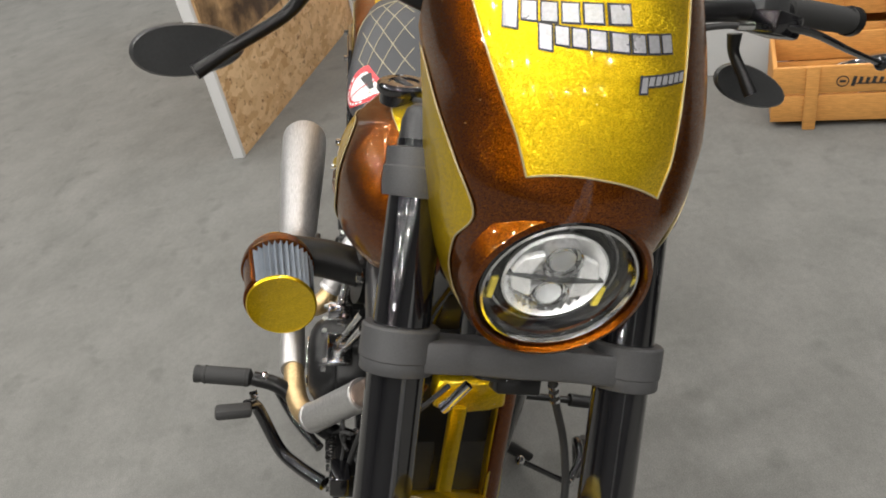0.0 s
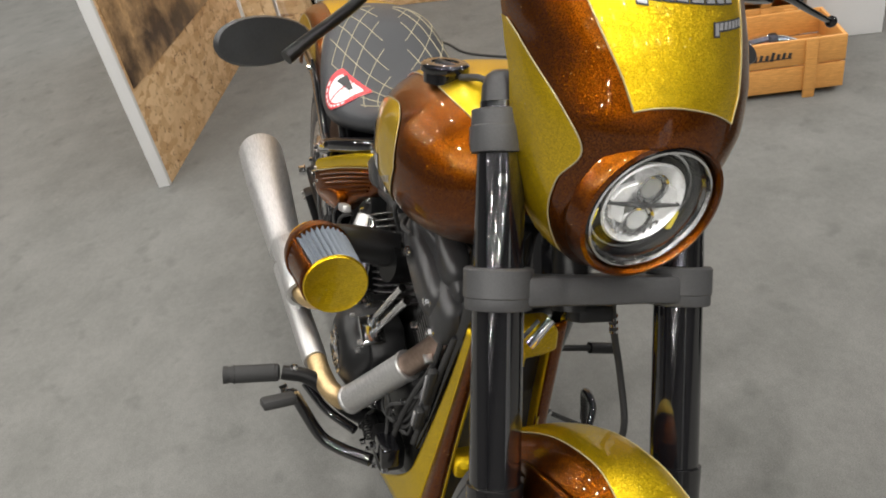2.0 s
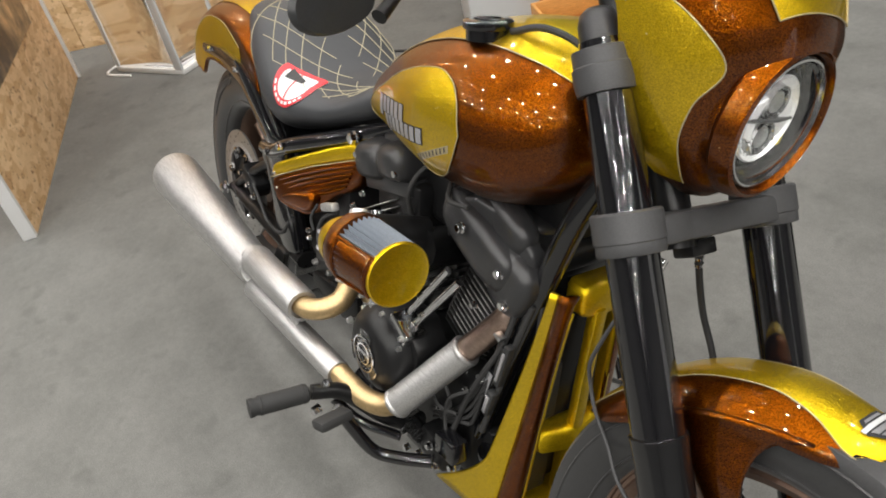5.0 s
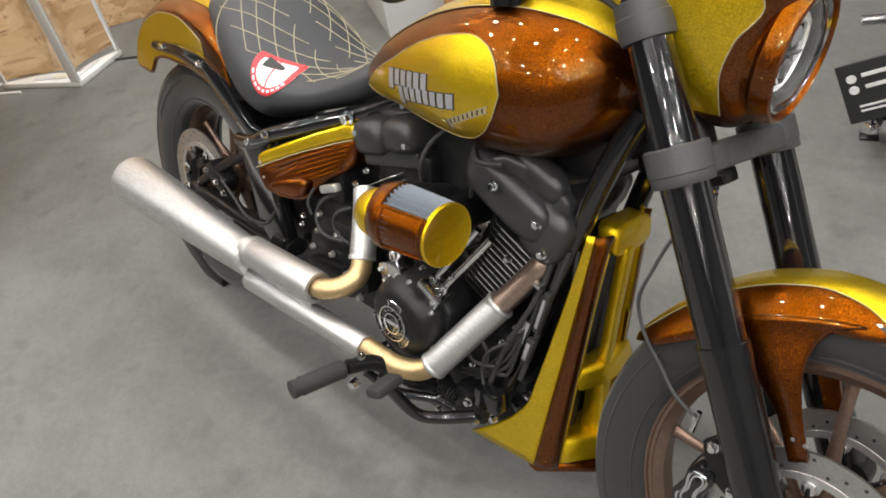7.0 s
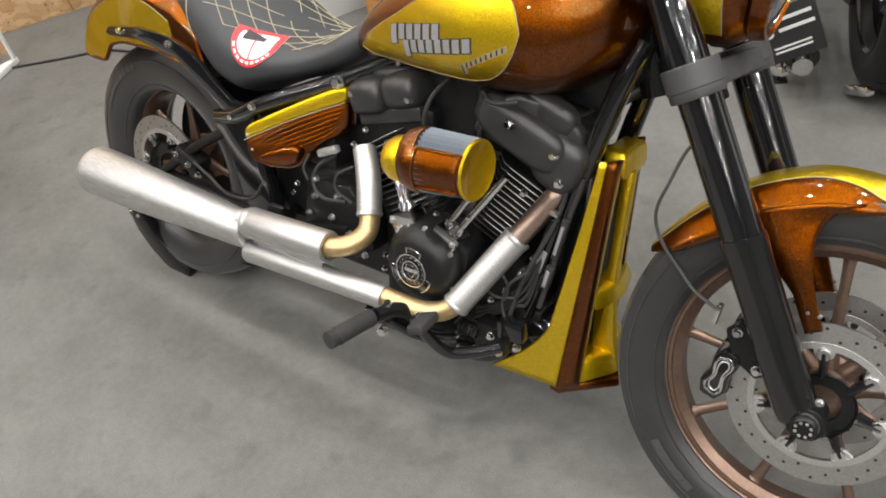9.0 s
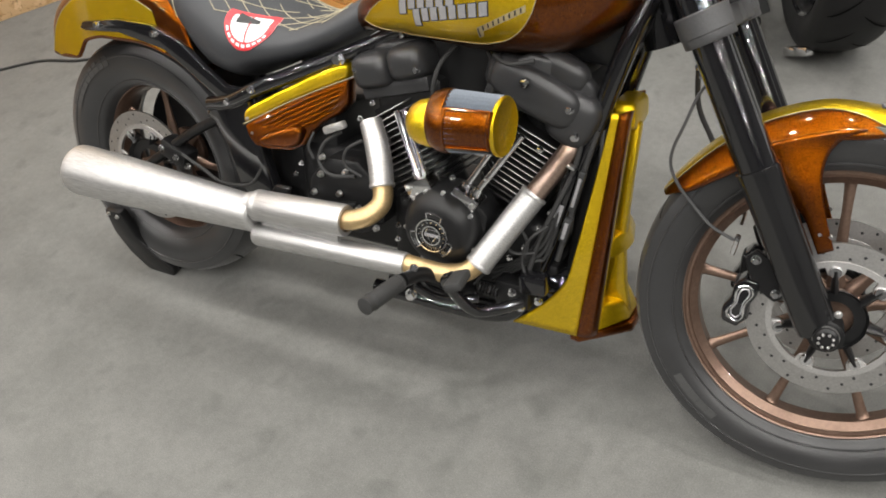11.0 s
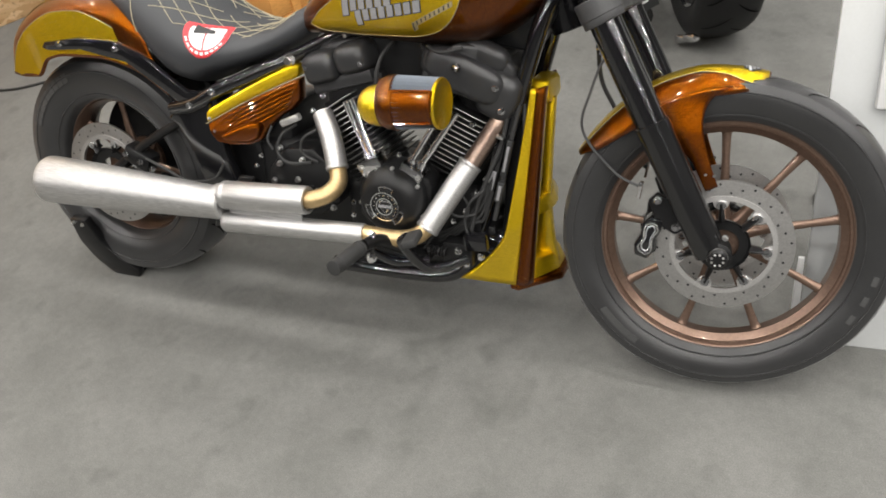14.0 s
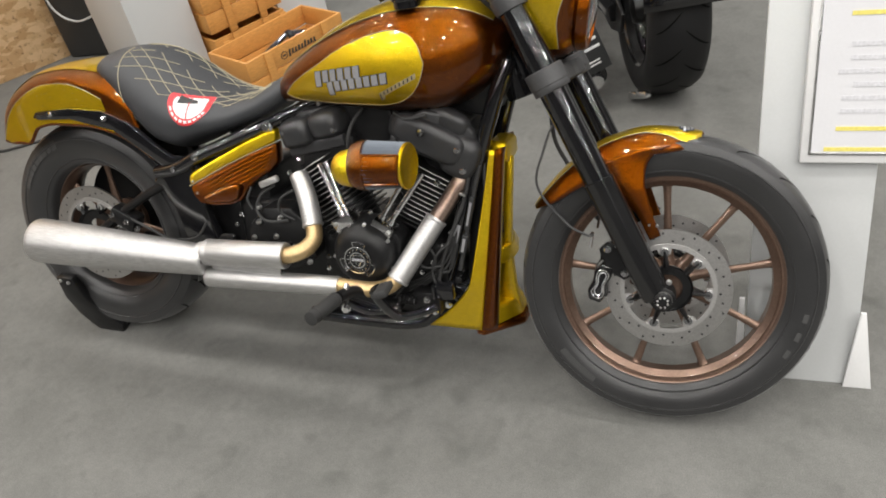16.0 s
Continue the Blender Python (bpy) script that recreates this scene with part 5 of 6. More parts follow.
for k in range(16):
    a = 2 * math.pi * k / 16
    part("emblem_dot", Geo().ball((CAM.x + 0.0275 * math.cos(a), -0.2262, CAM.z + 0.0275 * math.sin(a)), 0.0017 if k % 2 else 0.0024, 6, 4), CHROME, em)
shield = [(-0.011, 0.012), (0.011, 0.012), (0.012, 0.0), (0.0, -0.016), (-0.012, 0.0)]
part("emblem_shield", Geo().tube([(CAM.x + a, EM_Y, CAM.z + b) for a, b in shield + shield[:1]], 0.0013, 6), CHROME, em)
part("emblem_band", Geo().box((CAM.x, EM_Y - 0.0003, CAM.z), (0.03, 0.0016, 0.0065), None, 0.0005), SILVER_INK, em)
for k in range(6):
    a = radians(-20 + 52 * k)
    part("cover_screw", Geo().hexbolt((0.915 + 0.0775 * math.cos(a), -0.196, 0.389 + 0.0775 * math.sin(a)), (0.3 * math.cos(a), -1, 0.3 * math.sin(a)), 0.0055, 0.006), BOLT, cam_cover)
# pushrod tubes and tappet blocks
for fx, fz, tx, tz in ((0.95, 0.462, 1.028, 0.592), (0.972, 0.456, 1.058, 0.585), (0.872, 0.47, 0.808, 0.600), (0.859, 0.467, 0.79, 0.594)):
    pr = part("pushrod_tube", Geo().tube([(fx, -0.172, fz), (tx, -0.14, tz)], 0.0068, 14), CHROME, engine, "chrome pushrod tube")
    part("tube_collar", Geo().tube([(fx, -0.172, fz), (fx + 0.16 * (tx - fx), -0.167, fz + 0.16 * (tz - fz))], 0.0105, 14), CHROME, pr)
for cx, cz, tilt in ((0.963, 0.455, 28), (0.864, 0.464, -28)):
    tb = part("tappet_block", Geo().box((cx, -0.172, cz), (0.058, 0.044, 0.034), pose(0, 0, 0, 0, tilt, 0), 0.005), CHROME, engine, "chrome tappet block")
    for d in (-0.02, 0.02):
        part("block_bolt", Geo().hexbolt((cx + d, -0.194, cz - 0.004), (0, -1, 0), 0.0055, 0.006), BOLT, tb)
# gearbox
gearbox = part("gearbox", Geo().box((0.66, 0, 0.37), (0.30, 0.22, 0.22), None, 0.02, 3).plate([(0.56, 0.34), (0.57, 0.42), (0.62, 0.475), (0.70, 0.48), (0.755, 0.43), (0.76, 0.35), (0.70, 0.31), (0.6, 0.31)], -0.16, -0.09, side(0), 0.01, 2), MATTE_BLACK, bike, "black gearbox with steel bolts")
part("gearbox_rib", Geo().box((0.64, -0.162, 0.362), (0.12, 0.02, 0.034), pose(0, 0, 0, 0, -10, 0), 0.006), MATTE_BLACK, gearbox)
for bx, bz in ((0.585, 0.392), (0.607, 0.437), (0.672, 0.452), (0.615, 0.478), (0.652, 0.40), (0.70, 0.375), (0.742, 0.338)):
    part("gearbox_bolt", Geo().hexbolt((bx, -0.162, bz), (0, -1, 0), 0.0075, 0.009), BOLT, gearbox)
part("gearbox_hose", Geo().tube([(0.66, -0.15, 0.535), (0.625, -0.165, 0.51), (0.61, -0.17, 0.47), (0.64, -0.175, 0.445), (0.70, -0.17, 0.45)], 0.004, 8, 6), RUBBER, gearbox)
part("clutch_lever", Geo().box((0.655, -0.165, 0.548), (0.055, 0.018, 0.016), pose(0, 0, 0, 0, -22, 0), 0.004), STEEL, gearbox)
part("battery_box", Geo().box((0.51, 0.0, 0.44), (0.2, 0.2, 0.24), None, 0.015, 2), SATIN_BLACK, bike, "black battery box")
# black box added only to darken the open gap under the tank
gap_box = part("dark_filler", Geo().box((0.89, 0.0, 0.672), (0.27, 0.13, 0.17), None, 0.02, 3), SATIN_BLACK, bike, "black filler box added to darken the gap under the tank")
part("tank_hose", Geo().tube([(0.95, -0.07, 0.72), (0.975, -0.10, 0.70), (0.985, -0.11, 0.66), (0.97, -0.10, 0.62)], 0.0045, 8, 6), RUBBER, gap_box)
part("tank_hose", Geo().tube([(0.89, -0.07, 0.72), (0.87, -0.10, 0.69), (0.86, -0.115, 0.65), (0.85, -0.10, 0.60)], 0.0045, 8, 6), RUBBER, gap_box)
# oil filter, regulator and lower clutter
part("oil_filter", Geo().lathe([(0, 0.036), (0.07, 0.038), (0.085, 0.034), (0.09, 0.02)], (1.06, -0.06, 0.27), (0.9, -0.2, -0.2), 24), GLOSS_BLACK, engine)
part("primary_cover", Geo().plate([(0.55, 0.25), (0.6, 0.36), (0.75, 0.4), (0.88, 0.4), (0.95, 0.34), (0.94, 0.24), (0.88, 0.19), (0.65, 0.19)], 0.11, 0.19, side(0), 0.02, 3), MATTE_BLACK, engine, "black primary cover")
part("skid_plate", Geo().box((0.93, 0, 0.175), (0.42, 0.2, 0.02), None, 0.006), SATIN_BLACK, engine)
low = part("brake_pivot", Geo().box((1.06, -0.15, 0.262), (0.075, 0.05, 0.06), None, 0.01, 2).tube([(0.985, -0.168, 0.268), (1.03, -0.166, 0.266)], 0.012, 12), SATIN_BLACK, bike, "black rear brake master cylinder")
for at in ((0.985, -0.18, 0.248), (0.995, -0.178, 0.216), (1.065, -0.178, 0.276), (1.115, -0.165, 0.262), (1.06, -0.178, 0.238)):
    part("pivot_bolt", Geo().hexbolt(at, (0, -1, 0), 0.0085, 0.009), CHROME, low)
spring = [(0.99 + 0.045 * k / 40, -0.178 + 0.011 * math.sin(k * 0.95), 0.268 + 0.011 * math.cos(k * 0.95)) for k in range(41)]
part("return_spring", Geo().tube(spring, 0.002, 6), SATIN_BLACK, low)
for k in range(4):
    part("cable", Geo().tube([(1.13, -0.10 - 0.01 * k, 0.50 - 0.03 * k), (1.11, -0.13, 0.40 - 0.02 * k), (1.06 + 0.01 * k, -0.14, 0.33), (1.0, -0.13, 0.29 - 0.01 * k)], 0.0035, 6, 5), RUBBER, engine)
part("regulator", Geo().box((1.135, -0.105, 0.46), (0.02, 0.03, 0.12), pose(0, 0, 0, 0, 14, 0), 0.004), GLOSS_BLACK, bike)
part("label_bar", Geo().box((1.128, -0.122, 0.43), (0.012, 0.002, 0.05), pose(0, 0, 0, 0, 14, 0), 0.0005), SILVER_INK, bike)

# ---- exhaust ----
exhaust = part("exhaust", Geo().tube([(0.49, -0.266, 0.385), (0.58, -0.266, 0.388)], 0.026, 20), STEEL, bike, "brushed stainless two-into-two exhaust")
MUFFLER = (-0.033, -0.272, 0.371), (0.5, 0.006, -0.008)
muf = part("upper_muffler", Geo().lathe([(0.002, 0.046), (0.0, 0.049), (0.0, 0.0595), (0.002, 0.0605), (0.012, 0.0608), (0.15, 0.0575), (0.36, 0.0475), (0.52, 0.0395), (0.536, 0.0388), (0.54, 0.034), (0.54, 0.02)], *MUFFLER, 48), STEEL, exhaust, "tapered brushed steel muffler")
part("muffler_bore", Geo().lathe([(-0.0004, 0.0005), (-0.0004, 0.0492), (0.03, 0.048), (0.03, 0.0005)], *MUFFLER, 32), SATIN_BLACK, muf, "dark muffler outlet")
part("outlet_rim", Geo().lathe([(-0.0012, 0.0485), (-0.0022, 0.052), (-0.0022, 0.058), (-0.0006, 0.0602), (0.003, 0.0605), (0.003, 0.0485)], *MUFFLER, 48, closed=True), STEEL, muf)
part("pipe_shield", Geo().lathe([(0.002, 0.02), (0.0, 0.031), (0.005, 0.0335), (0.225, 0.0328), (0.232, 0.031), (0.232, 0.0235), (0.224, 0.0225)], (0.508, -0.267, 0.386), (0.226, 0.003, 0.011), 36), STEEL, exhaust, "brushed steel heat shield")
part("pipe_shield", Geo().lathe([(0.002, 0.016), (0.0, 0.0225), (0.005, 0.0248), (0.36, 0.0240), (0.367, 0.0225), (0.367, 0.0185)], (0.505, -0.272, 0.319), (0.36, 0.016, 0.008), 36), STEEL, exhaust, "brushed steel heat shield")
part("rear_bend", Geo().tube([(0.725, -0.264, 0.397), (0.752, -0.257, 0.399), (0.776, -0.236, 0.406), (0.787, -0.21, 0.42), (0.783, -0.193, 0.437), (0.774, -0.183, 0.456)], 0.0205, 20, 6), HEATED, exhaust, "straw-tinted rear pipe bend")
part("rear_shield", Geo().tube([(0.777, -0.186, 0.449), (0.763, -0.168, 0.487), (0.744, -0.149, 0.523), (0.72, -0.129, 0.558)], [0.0245, 0.0252, 0.0248, 0.0235], 28, 4), STEEL, exhaust, "brushed steel heat shield")
part("shield_rim", Geo().lathe([(-0.002, 0.0245), (0.0, 0.0262), (0.005, 0.0262), (0.007, 0.0248)], (0.7775, -0.1865, 0.4485), (-0.014, 0.018, 0.038), 28), STEEL, exhaust)
part("front_bend", Geo().tube([(0.86, -0.254, 0.328), (0.905, -0.25, 0.324), (0.948, -0.242, 0.32), (0.985, -0.227, 0.325), (1.005, -0.213, 0.341), (1.013, -0.207, 0.352)], 0.0195, 20, 6), HEATED, exhaust, "straw-tinted front pipe bend")
part("front_shield", Geo().tube([(1.006, -0.214, 0.338), (1.085, -0.134, 0.473)], 0.0262, 28), STEEL, exhaust, "brushed steel heat shield")
for at, way in (((1.006, -0.214, 0.338), (0.079, 0.08, 0.135)), ((1.0815, -0.1376, 0.467), (0.079, 0.08, 0.135))):
    part("shield_rim", Geo().lathe([(-0.001, 0.0262), (0.001, 0.0276), (0.006, 0.0276), (0.008, 0.0262)], at, way, 28), STEEL, exhaust)
part("front_header", Geo().tube([(1.078, -0.141, 0.461), (1.117, -0.112, 0.524), (1.14, -0.095, 0.565), (1.138, -0.06, 0.588)], 0.0205, 20, 5), SCORCHED, exhaust, "brown heat-tinted header")
part("shield_web", Geo().box((0.62, -0.268, 0.352), (0.2, 0.008, 0.03), pose(0, 0, 0, 0, -1.5, 0), 0.002), STEEL, exhaust, "flat steel web between the shields")
part("shield_clamp", Geo().lathe([(0, 0.0335), (0.006, 0.0345), (0.014, 0.0335)], (0.513, -0.267, 0.386), (1, 0.01, 0.05), 28), STEEL, exhaust)
part("exhaust_hanger", Geo().plate([(0.47, 0.34), (0.53, 0.42), (0.57, 0.42), (0.53, 0.30)], -0.006, 0.006, side(-0.22), 0.003).box((0.515, -0.24, 0.36), (0.04, 0.06, 0.02), None, 0.004), SATIN_BLACK, exhaust)

# ---- air cleaner ----
AX = Vector((0.992, 0.12, 0.02)).normalized()
air = part("air_cleaner", Geo().tube([(0.93, -0.262, 0.632), (0.93, -0.20, 0.625), (0.94, -0.13, 0.61)], 0.032, 24, 4), SATIN_BLACK, bike, "copper and gold pod air cleaner")
o = Vector((1.078, -0.262, 0.643))
part("end_cap", Geo().lathe([(-0.004, 0.038), (-0.004, 0.0485), (-0.001, 0.051), (0.003, 0.051), (0.005, 0.049), (0.0035, 0.0465), (0.0035, 0.0)], o - Vector((0.004, 0, 0.002)), Vector((0.985, -0.01, 0.03)), 52), GOLD, air, "gold flake disc cap")
pleats = [[o - AX * s + (0.0455 + 0.05 * s + (0.0036 if k % 2 else -0.004)) * (math.cos(2 * math.pi * k / 72) * Vector((0, 1, 0)) + math.sin(2 * math.pi * k / 72) * Vector((0, 0, 1))) for k in range(72)] for s in (0.008, 0.05, 0.104)]
part("filter_element", Geo().rings(pleats), PLEAT, air, "pleated blue-grey filter element", sharp=20)


def pod_part(a0, a1, r):
    def at(u, v):
        a = radians(a0 + (a1 - a0) * v)
        return o - AX * (0.004 + 0.1 * u) + (r - 0.003 * (1 - u)) * (math.cos(a) * Vector((0, -1, 0)) + math.sin(a) * Vector((0, 0, 1)))
    return at


part("copper_shell", Geo().sheet(pod_part(318, 402, 0.0535), 6, 16), COPPER, air, "copper flake half shell", thick=0.004)
part("lower_half", Geo().sheet(pod_part(150, 318, 0.0525), 6, 24), SATIN_BLACK, air, "black lower half of the pod", thick=0.004)
frame_at = pod_part(318, 402, 0.0545)
for line in ([(0.05 + 0.8 * k / 8, 0.08) for k in range(9)], [(0.05 + 0.8 * k / 8, 0.97) for k in range(9)], [(0.05, 0.08 + 0.89 * k / 8) for k in range(9)], [(0.82, 0.08 + 0.89 * k / 8) for k in range(9)]):
    part("shell_rib", Geo().tube([frame_at(u, v) for u, v in line], 0.0028, 8), COPPER, air)
part("shell_collar", Geo().lathe([(-0.128, 0.043), (-0.124, 0.0475), (-0.112, 0.0535), (-0.102, 0.0555), (-0.094, 0.0555), (-0.092, 0.05)], o, AX, 40), COPPER, air)
part("collar_ring", Geo().lathe([(-0.126, 0.0462), (-0.1235, 0.0485), (-0.121, 0.0475)], o, AX, 40), COPPER, air)
part("rear_dome", Geo().lathe([(-0.12, 0.0425), (-0.134, 0.042), (-0.152, 0.038), (-0.165, 0.03), (-0.173, 0.018), (-0.176, 0.0)], o - Vector((0, 0, 0.006)), AX, 36), GOLD, air, "gold flake domed end")
part("intake", Geo().tube([(0.96, -0.15, 0.60), (0.945, -0.06, 0.58), (0.93, 0.0, 0.57)], 0.034, 16, 4), SATIN_BLACK, air)

# ---- foot controls ----
peg = part("foot_peg", Geo().lathe([(0, 0.011), (0.004, 0.0168), (0.085, 0.0168), (0.093, 0.0148), (0.097, 0.0165), (0.104, 0.0165), (0.106, 0.0)], (0.902, -0.328, 0.334), (-0.12, -1, -0.02), 20), RUBBER, bike, "black rubber foot peg")
for k in range(2):
    part("peg_ring", Geo().lathe([(0.008 + 0.074 * k, 0.0165), (0.009 + 0.074 * k, 0.0176), (0.012 + 0.074 * k, 0.0176), (0.013 + 0.074 * k, 0.0165)], (0.902, -0.328, 0.334), (-0.12, -1, -0.02), 20, closed=True), RUBBER, peg)
part("peg_mount", Geo().tube([(0.905, -0.325, 0.336), (0.92, -0.27, 0.325), (0.96, -0.2, 0.27), (0.97, -0.14, 0.24)], [0.014, 0.015, 0.017, 0.02], 12, 5), SATIN_BLACK, peg)
part("peg_bolt", Geo().hexbolt((0.918, -0.318, 0.306), (0.3, -1, 0), 0.011, 0.012), CHROME, peg)
part("peg_bolt", Geo().hexbolt((0.915, -0.30, 0.352), (0.2, -1, 0.4), 0.008, 0.008), CHROME, peg)
pedal = part("brake_pedal", Geo().tube([(1.09, -0.19, 0.265), (1.05, -0.235, 0.262), (1.02, -0.27, 0.275), (0.99, -0.31, 0.345), (1.01, -0.325, 0.372)], [0.012, 0.0115, 0.011, 0.011, 0.01], 12, 6), GLOSS_BLACK, bike, "black curved brake pedal")
part("pedal_pad", Geo().box((1.03, -0.345, 0.378), (0.034, 0.06, 0.018), pose(0, 0, 0, 0, -20, 8), 0.006, 2), RUBBER, pedal)
part("pedal_arm", Geo().tube([(1.0, -0.20, 0.255), (0.94, -0.245, 0.262), (0.90, -0.28, 0.30)], 0.009, 10, 5), GLOSS_BLACK, pedal)
part("stand_foot", Geo().tube([(0.9, 0.14, 0.18), (0.86, 0.27, 0.055), (0.855, 0.31, 0.028)], [0.014, 0.012, 0.014], 10), SATIN_BLACK, bike, "black side stand")

# ---- chin spoiler over the radiator ----
chin = part("chin_spoiler", Geo().box((1.165, 0, 0.40), (0.05, 0.13, 0.42), pose(0, 0, 0, 0, 4, 0), 0.006), MATTE_BLACK, bike, "gold and copper chin spoiler with open slots")
for s in (-1, 1):
    # each flank runs from a narrow top to a wide foot
    def flank_c(u, v, out=0.0):
        z = 0.632 - 0.448 * u
        front = (1.217 if s < 0 else 1.208) - 0.03 * u
        back = front - 0.011 - 0.030 * u - 0.085 * max(0.0, (u - 0.72) / 0.28) ** 1.5
        return (back + (front - back) * v, s * ((0.084 + 0.051 * u ** 1.15 if s < 0 else 0.07 + 0.02 * u) + (1 - v) * (0.005 + 0.021 * u ** 2) + out), z + 0.012 * (1 - v) * u ** 4)

    def inner_c(u):
        return Vector((1.237 - 0.015 * u, -0.060 - 0.048 * u ** 0.55, 0.634 - 0.45 * u)) if s < 0 else Vector((1.224 - 0.01 * u, 0.044 + 0.014 * u, 0.634 - 0.45 * u))

    part("gold_flank", Geo().sheet(lambda u, v: flank_c(u, v), 30, 8), GOLD, chin, "gold flake flank", thick=0.006)

    def edge_c(u, v):
        p = Vector(flank_c(u, 1.0)).lerp(inner_c(u), v)
        return p + Vector((0.006 * math.sin(math.pi * v), s * 0.008 * math.sin(math.pi * v), 0.004 * math.sin(math.pi * v) * (1 - u)))

    part("copper_edge", Geo().sheet(edge_c, 30, 8), COPPER, chin, "copper flake corner", thick=0.006)

    def inside_c(u, v):
        p = inner_c(0.06 + 0.92 * u)
        return p + Vector((-0.036 * v, -s * 0.004 * v, 0))

    part("slot_wall", Geo().sheet(inside_c, 24, 3), GOLD, chin, "gold flake slot wall", thick=0.005)
part("gold_head", Geo().plate([(-0.049, 0.632), (-0.038, 0.641), (0.038, 0.641), (0.049, 0.632), (0.051, 0.596), (0.03, 0.588), (0.0, 0.584), (-0.035, 0.588), (-0.051, 0.596)], -0.04, 0.001, lambda a, b, h: (1.236 + h - 0.25 * max(0.0, b - 0.62), a, b), 0.011, 3), GOLD, chin, "gold flake top bar")
part("gold_post", Geo().plate([(1.221, 0.60), (1.243, 0.60), (1.238, 0.48), (1.235, 0.36), (1.246, 0.26), (1.262, 0.19), (1.2, 0.19), (1.2, 0.352), (1.215, 0.372)], -0.012, 0.011, side(-0.013), 0.006, 2), GOLD, chin, "gold flake centre post")
part("gold_cross", Geo().plate([(1.226, -0.088), (1.243, -0.03), (1.243, 0.004), (1.226, 0.074), (1.2, 0.07), (1.2, -0.084)], 0.345, 0.378, lambda a, b, h: (a + 0.5 * (0.36 - h), b, h), 0.008, 2), GOLD, chin, "gold flake cross bar")
part("gold_foot", Geo().plate([(1.222, -0.105), (1.266, -0.03), (1.266, 0.03), (1.222, 0.105), (1.195, 0.1), (1.195, -0.1)], 0.186, 0.226, lambda a, b, h: (a - 0.5 * (h - 0.186), b * (1 - 1.2 * (h - 0.186)), h), 0.008, 2), GOLD, chin, "gold flake lower lip")
part("copper_foot", Geo().plate([(1.17, -0.128), (1.192, -0.132), (1.276, -0.042), (1.276, 0.042), (1.192, 0.132), (1.17, 0.128)], 0.166, 0.184, lambda a, b, h: (a, b, h), 0.004), COPPER, chin, "copper flake underside")
for y0, y1 in ((-0.09, -0.03), (0.004, 0.08)):
    part("radiator_mesh", Geo().box((1.192, (y0 + y1) / 2, 0.40), (0.008, y1 - y0, 0.40), None, 0.002), INK, chin)

# clear wiring connectors beside the right down tube
loom = part("wiring_loom", Geo().tube([(1.185, -0.098, 0.60), (1.168, -0.108, 0.52), (1.152, -0.118, 0.43), (1.135, -0.128, 0.34)], 0.0055, 10, 6), RUBBER, bike, "black wiring loom with clear connectors")
for z0, z1, w in ((0.385, 0.435, 0.016), (0.445, 0.53, 0.013)):
    mid = (z0 + z1) / 2
    body = part("connector", Geo().box((1.153 + 0.19 * (mid - 0.43), -0.128 + 0.1 * (mid - 0.43), mid), (w, 0.014, z1 - z0), pose(0, 0, 0, 0, 12, 0), 0.003), PLASTIC, loom)
    z = mid
    part("connector_clip", Geo().box((1.153 + 0.19 * (z - 0.43), -0.1365 + 0.1 * (z - 0.43), z), (w * 0.45, 0.003, (z1 - z0) * 0.7), pose(0, 0, 0, 0, 12, 0), 0.0008), SILVER_INK, body)

# ---- left-hand controls seen past the fork ----
shift = part("shift_rod", Geo().tube([(1.1, 0.143, 0.333), (1.1, 0.242, 0.272)], 0.005, 8), GLOSS_BLACK, bike, "thin black shift rod")
for at in ((1.1, 0.143, 0.333), (1.1, 0.242, 0.272)):
    part("rod_end", Geo().ball(at, 0.009), CHROME, shift)
part("shift_lever", Geo().tube([(1.1, 0.242, 0.272), (1.05, 0.275, 0.28), (1.0, 0.283, 0.272), (1.0, 0.305, 0.174)], [0.007, 0.008, 0.009, 0.008], 10, 5), GLOSS_BLACK, bike, "black shift lever")
stub = part("mount_stub", Geo().tube([(1.092, 0.205, 0.47), (1.092, 0.262, 0.461)], 0.0105, 14).tube([(1.095, 0.10, 0.485), (1.092, 0.21, 0.469)], 0.006, 10), SATIN_BLACK, bike, "short black rubber-covered stub")
part("stub_cap", Geo().lathe([(0, 0.0095), (0.003, 0.0085), (0.004, 0.0)], (1.092, 0.262, 0.461), (0, 1, -0.16), 14), CHROME, stub)
# low fittings in front of the engine; extra chrome bolts added for sparkle
for at, r in (((1.10, -0.172, 0.30), 0.006), ((1.085, -0.178, 0.245), 0.007), ((1.03, -0.176, 0.232), 0.006), ((0.86, -0.168, 0.30), 0.006), ((0.80, -0.165, 0.36), 0.006), ((0.775, -0.165, 0.415), 0.006), ((1.09, -0.13, 0.56), 0.007), ((1.0, -0.165, 0.50), 0.005), ((0.93, -0.168, 0.49), 0.005)):
    part("engine_bolt", Geo().hexbolt(at, (0, -1, 0), r, 0.008), CHROME, engine)
for pts in ([(1.12, -0.15, 0.42), (1.09, -0.165, 0.39), (1.075, -0.16, 0.34), (1.09, -0.165, 0.30)], [(1.0, -0.165, 0.30), (0.96, -0.18, 0.25), (0.90, -0.19, 0.235), (0.84, -0.17, 0.25)], [(1.10, -0.155, 0.36), (1.06, -0.165, 0.355), (1.03, -0.16, 0.37)], [(0.72, -0.165, 0.53), (0.69, -0.18, 0.51), (0.685, -0.18, 0.475), (0.72, -0.175, 0.455)]):
    part("engine_hose", Geo().tube(pts, 0.0032, 8, 6), RUBBER, engine, "thin black hose")
part("shift_peg", Geo().tube([(0.936, 0.33, 0.212), (0.956, 0.33, 0.15)], 0.010, 12), RUBBER, bike, "black rubber shift peg")
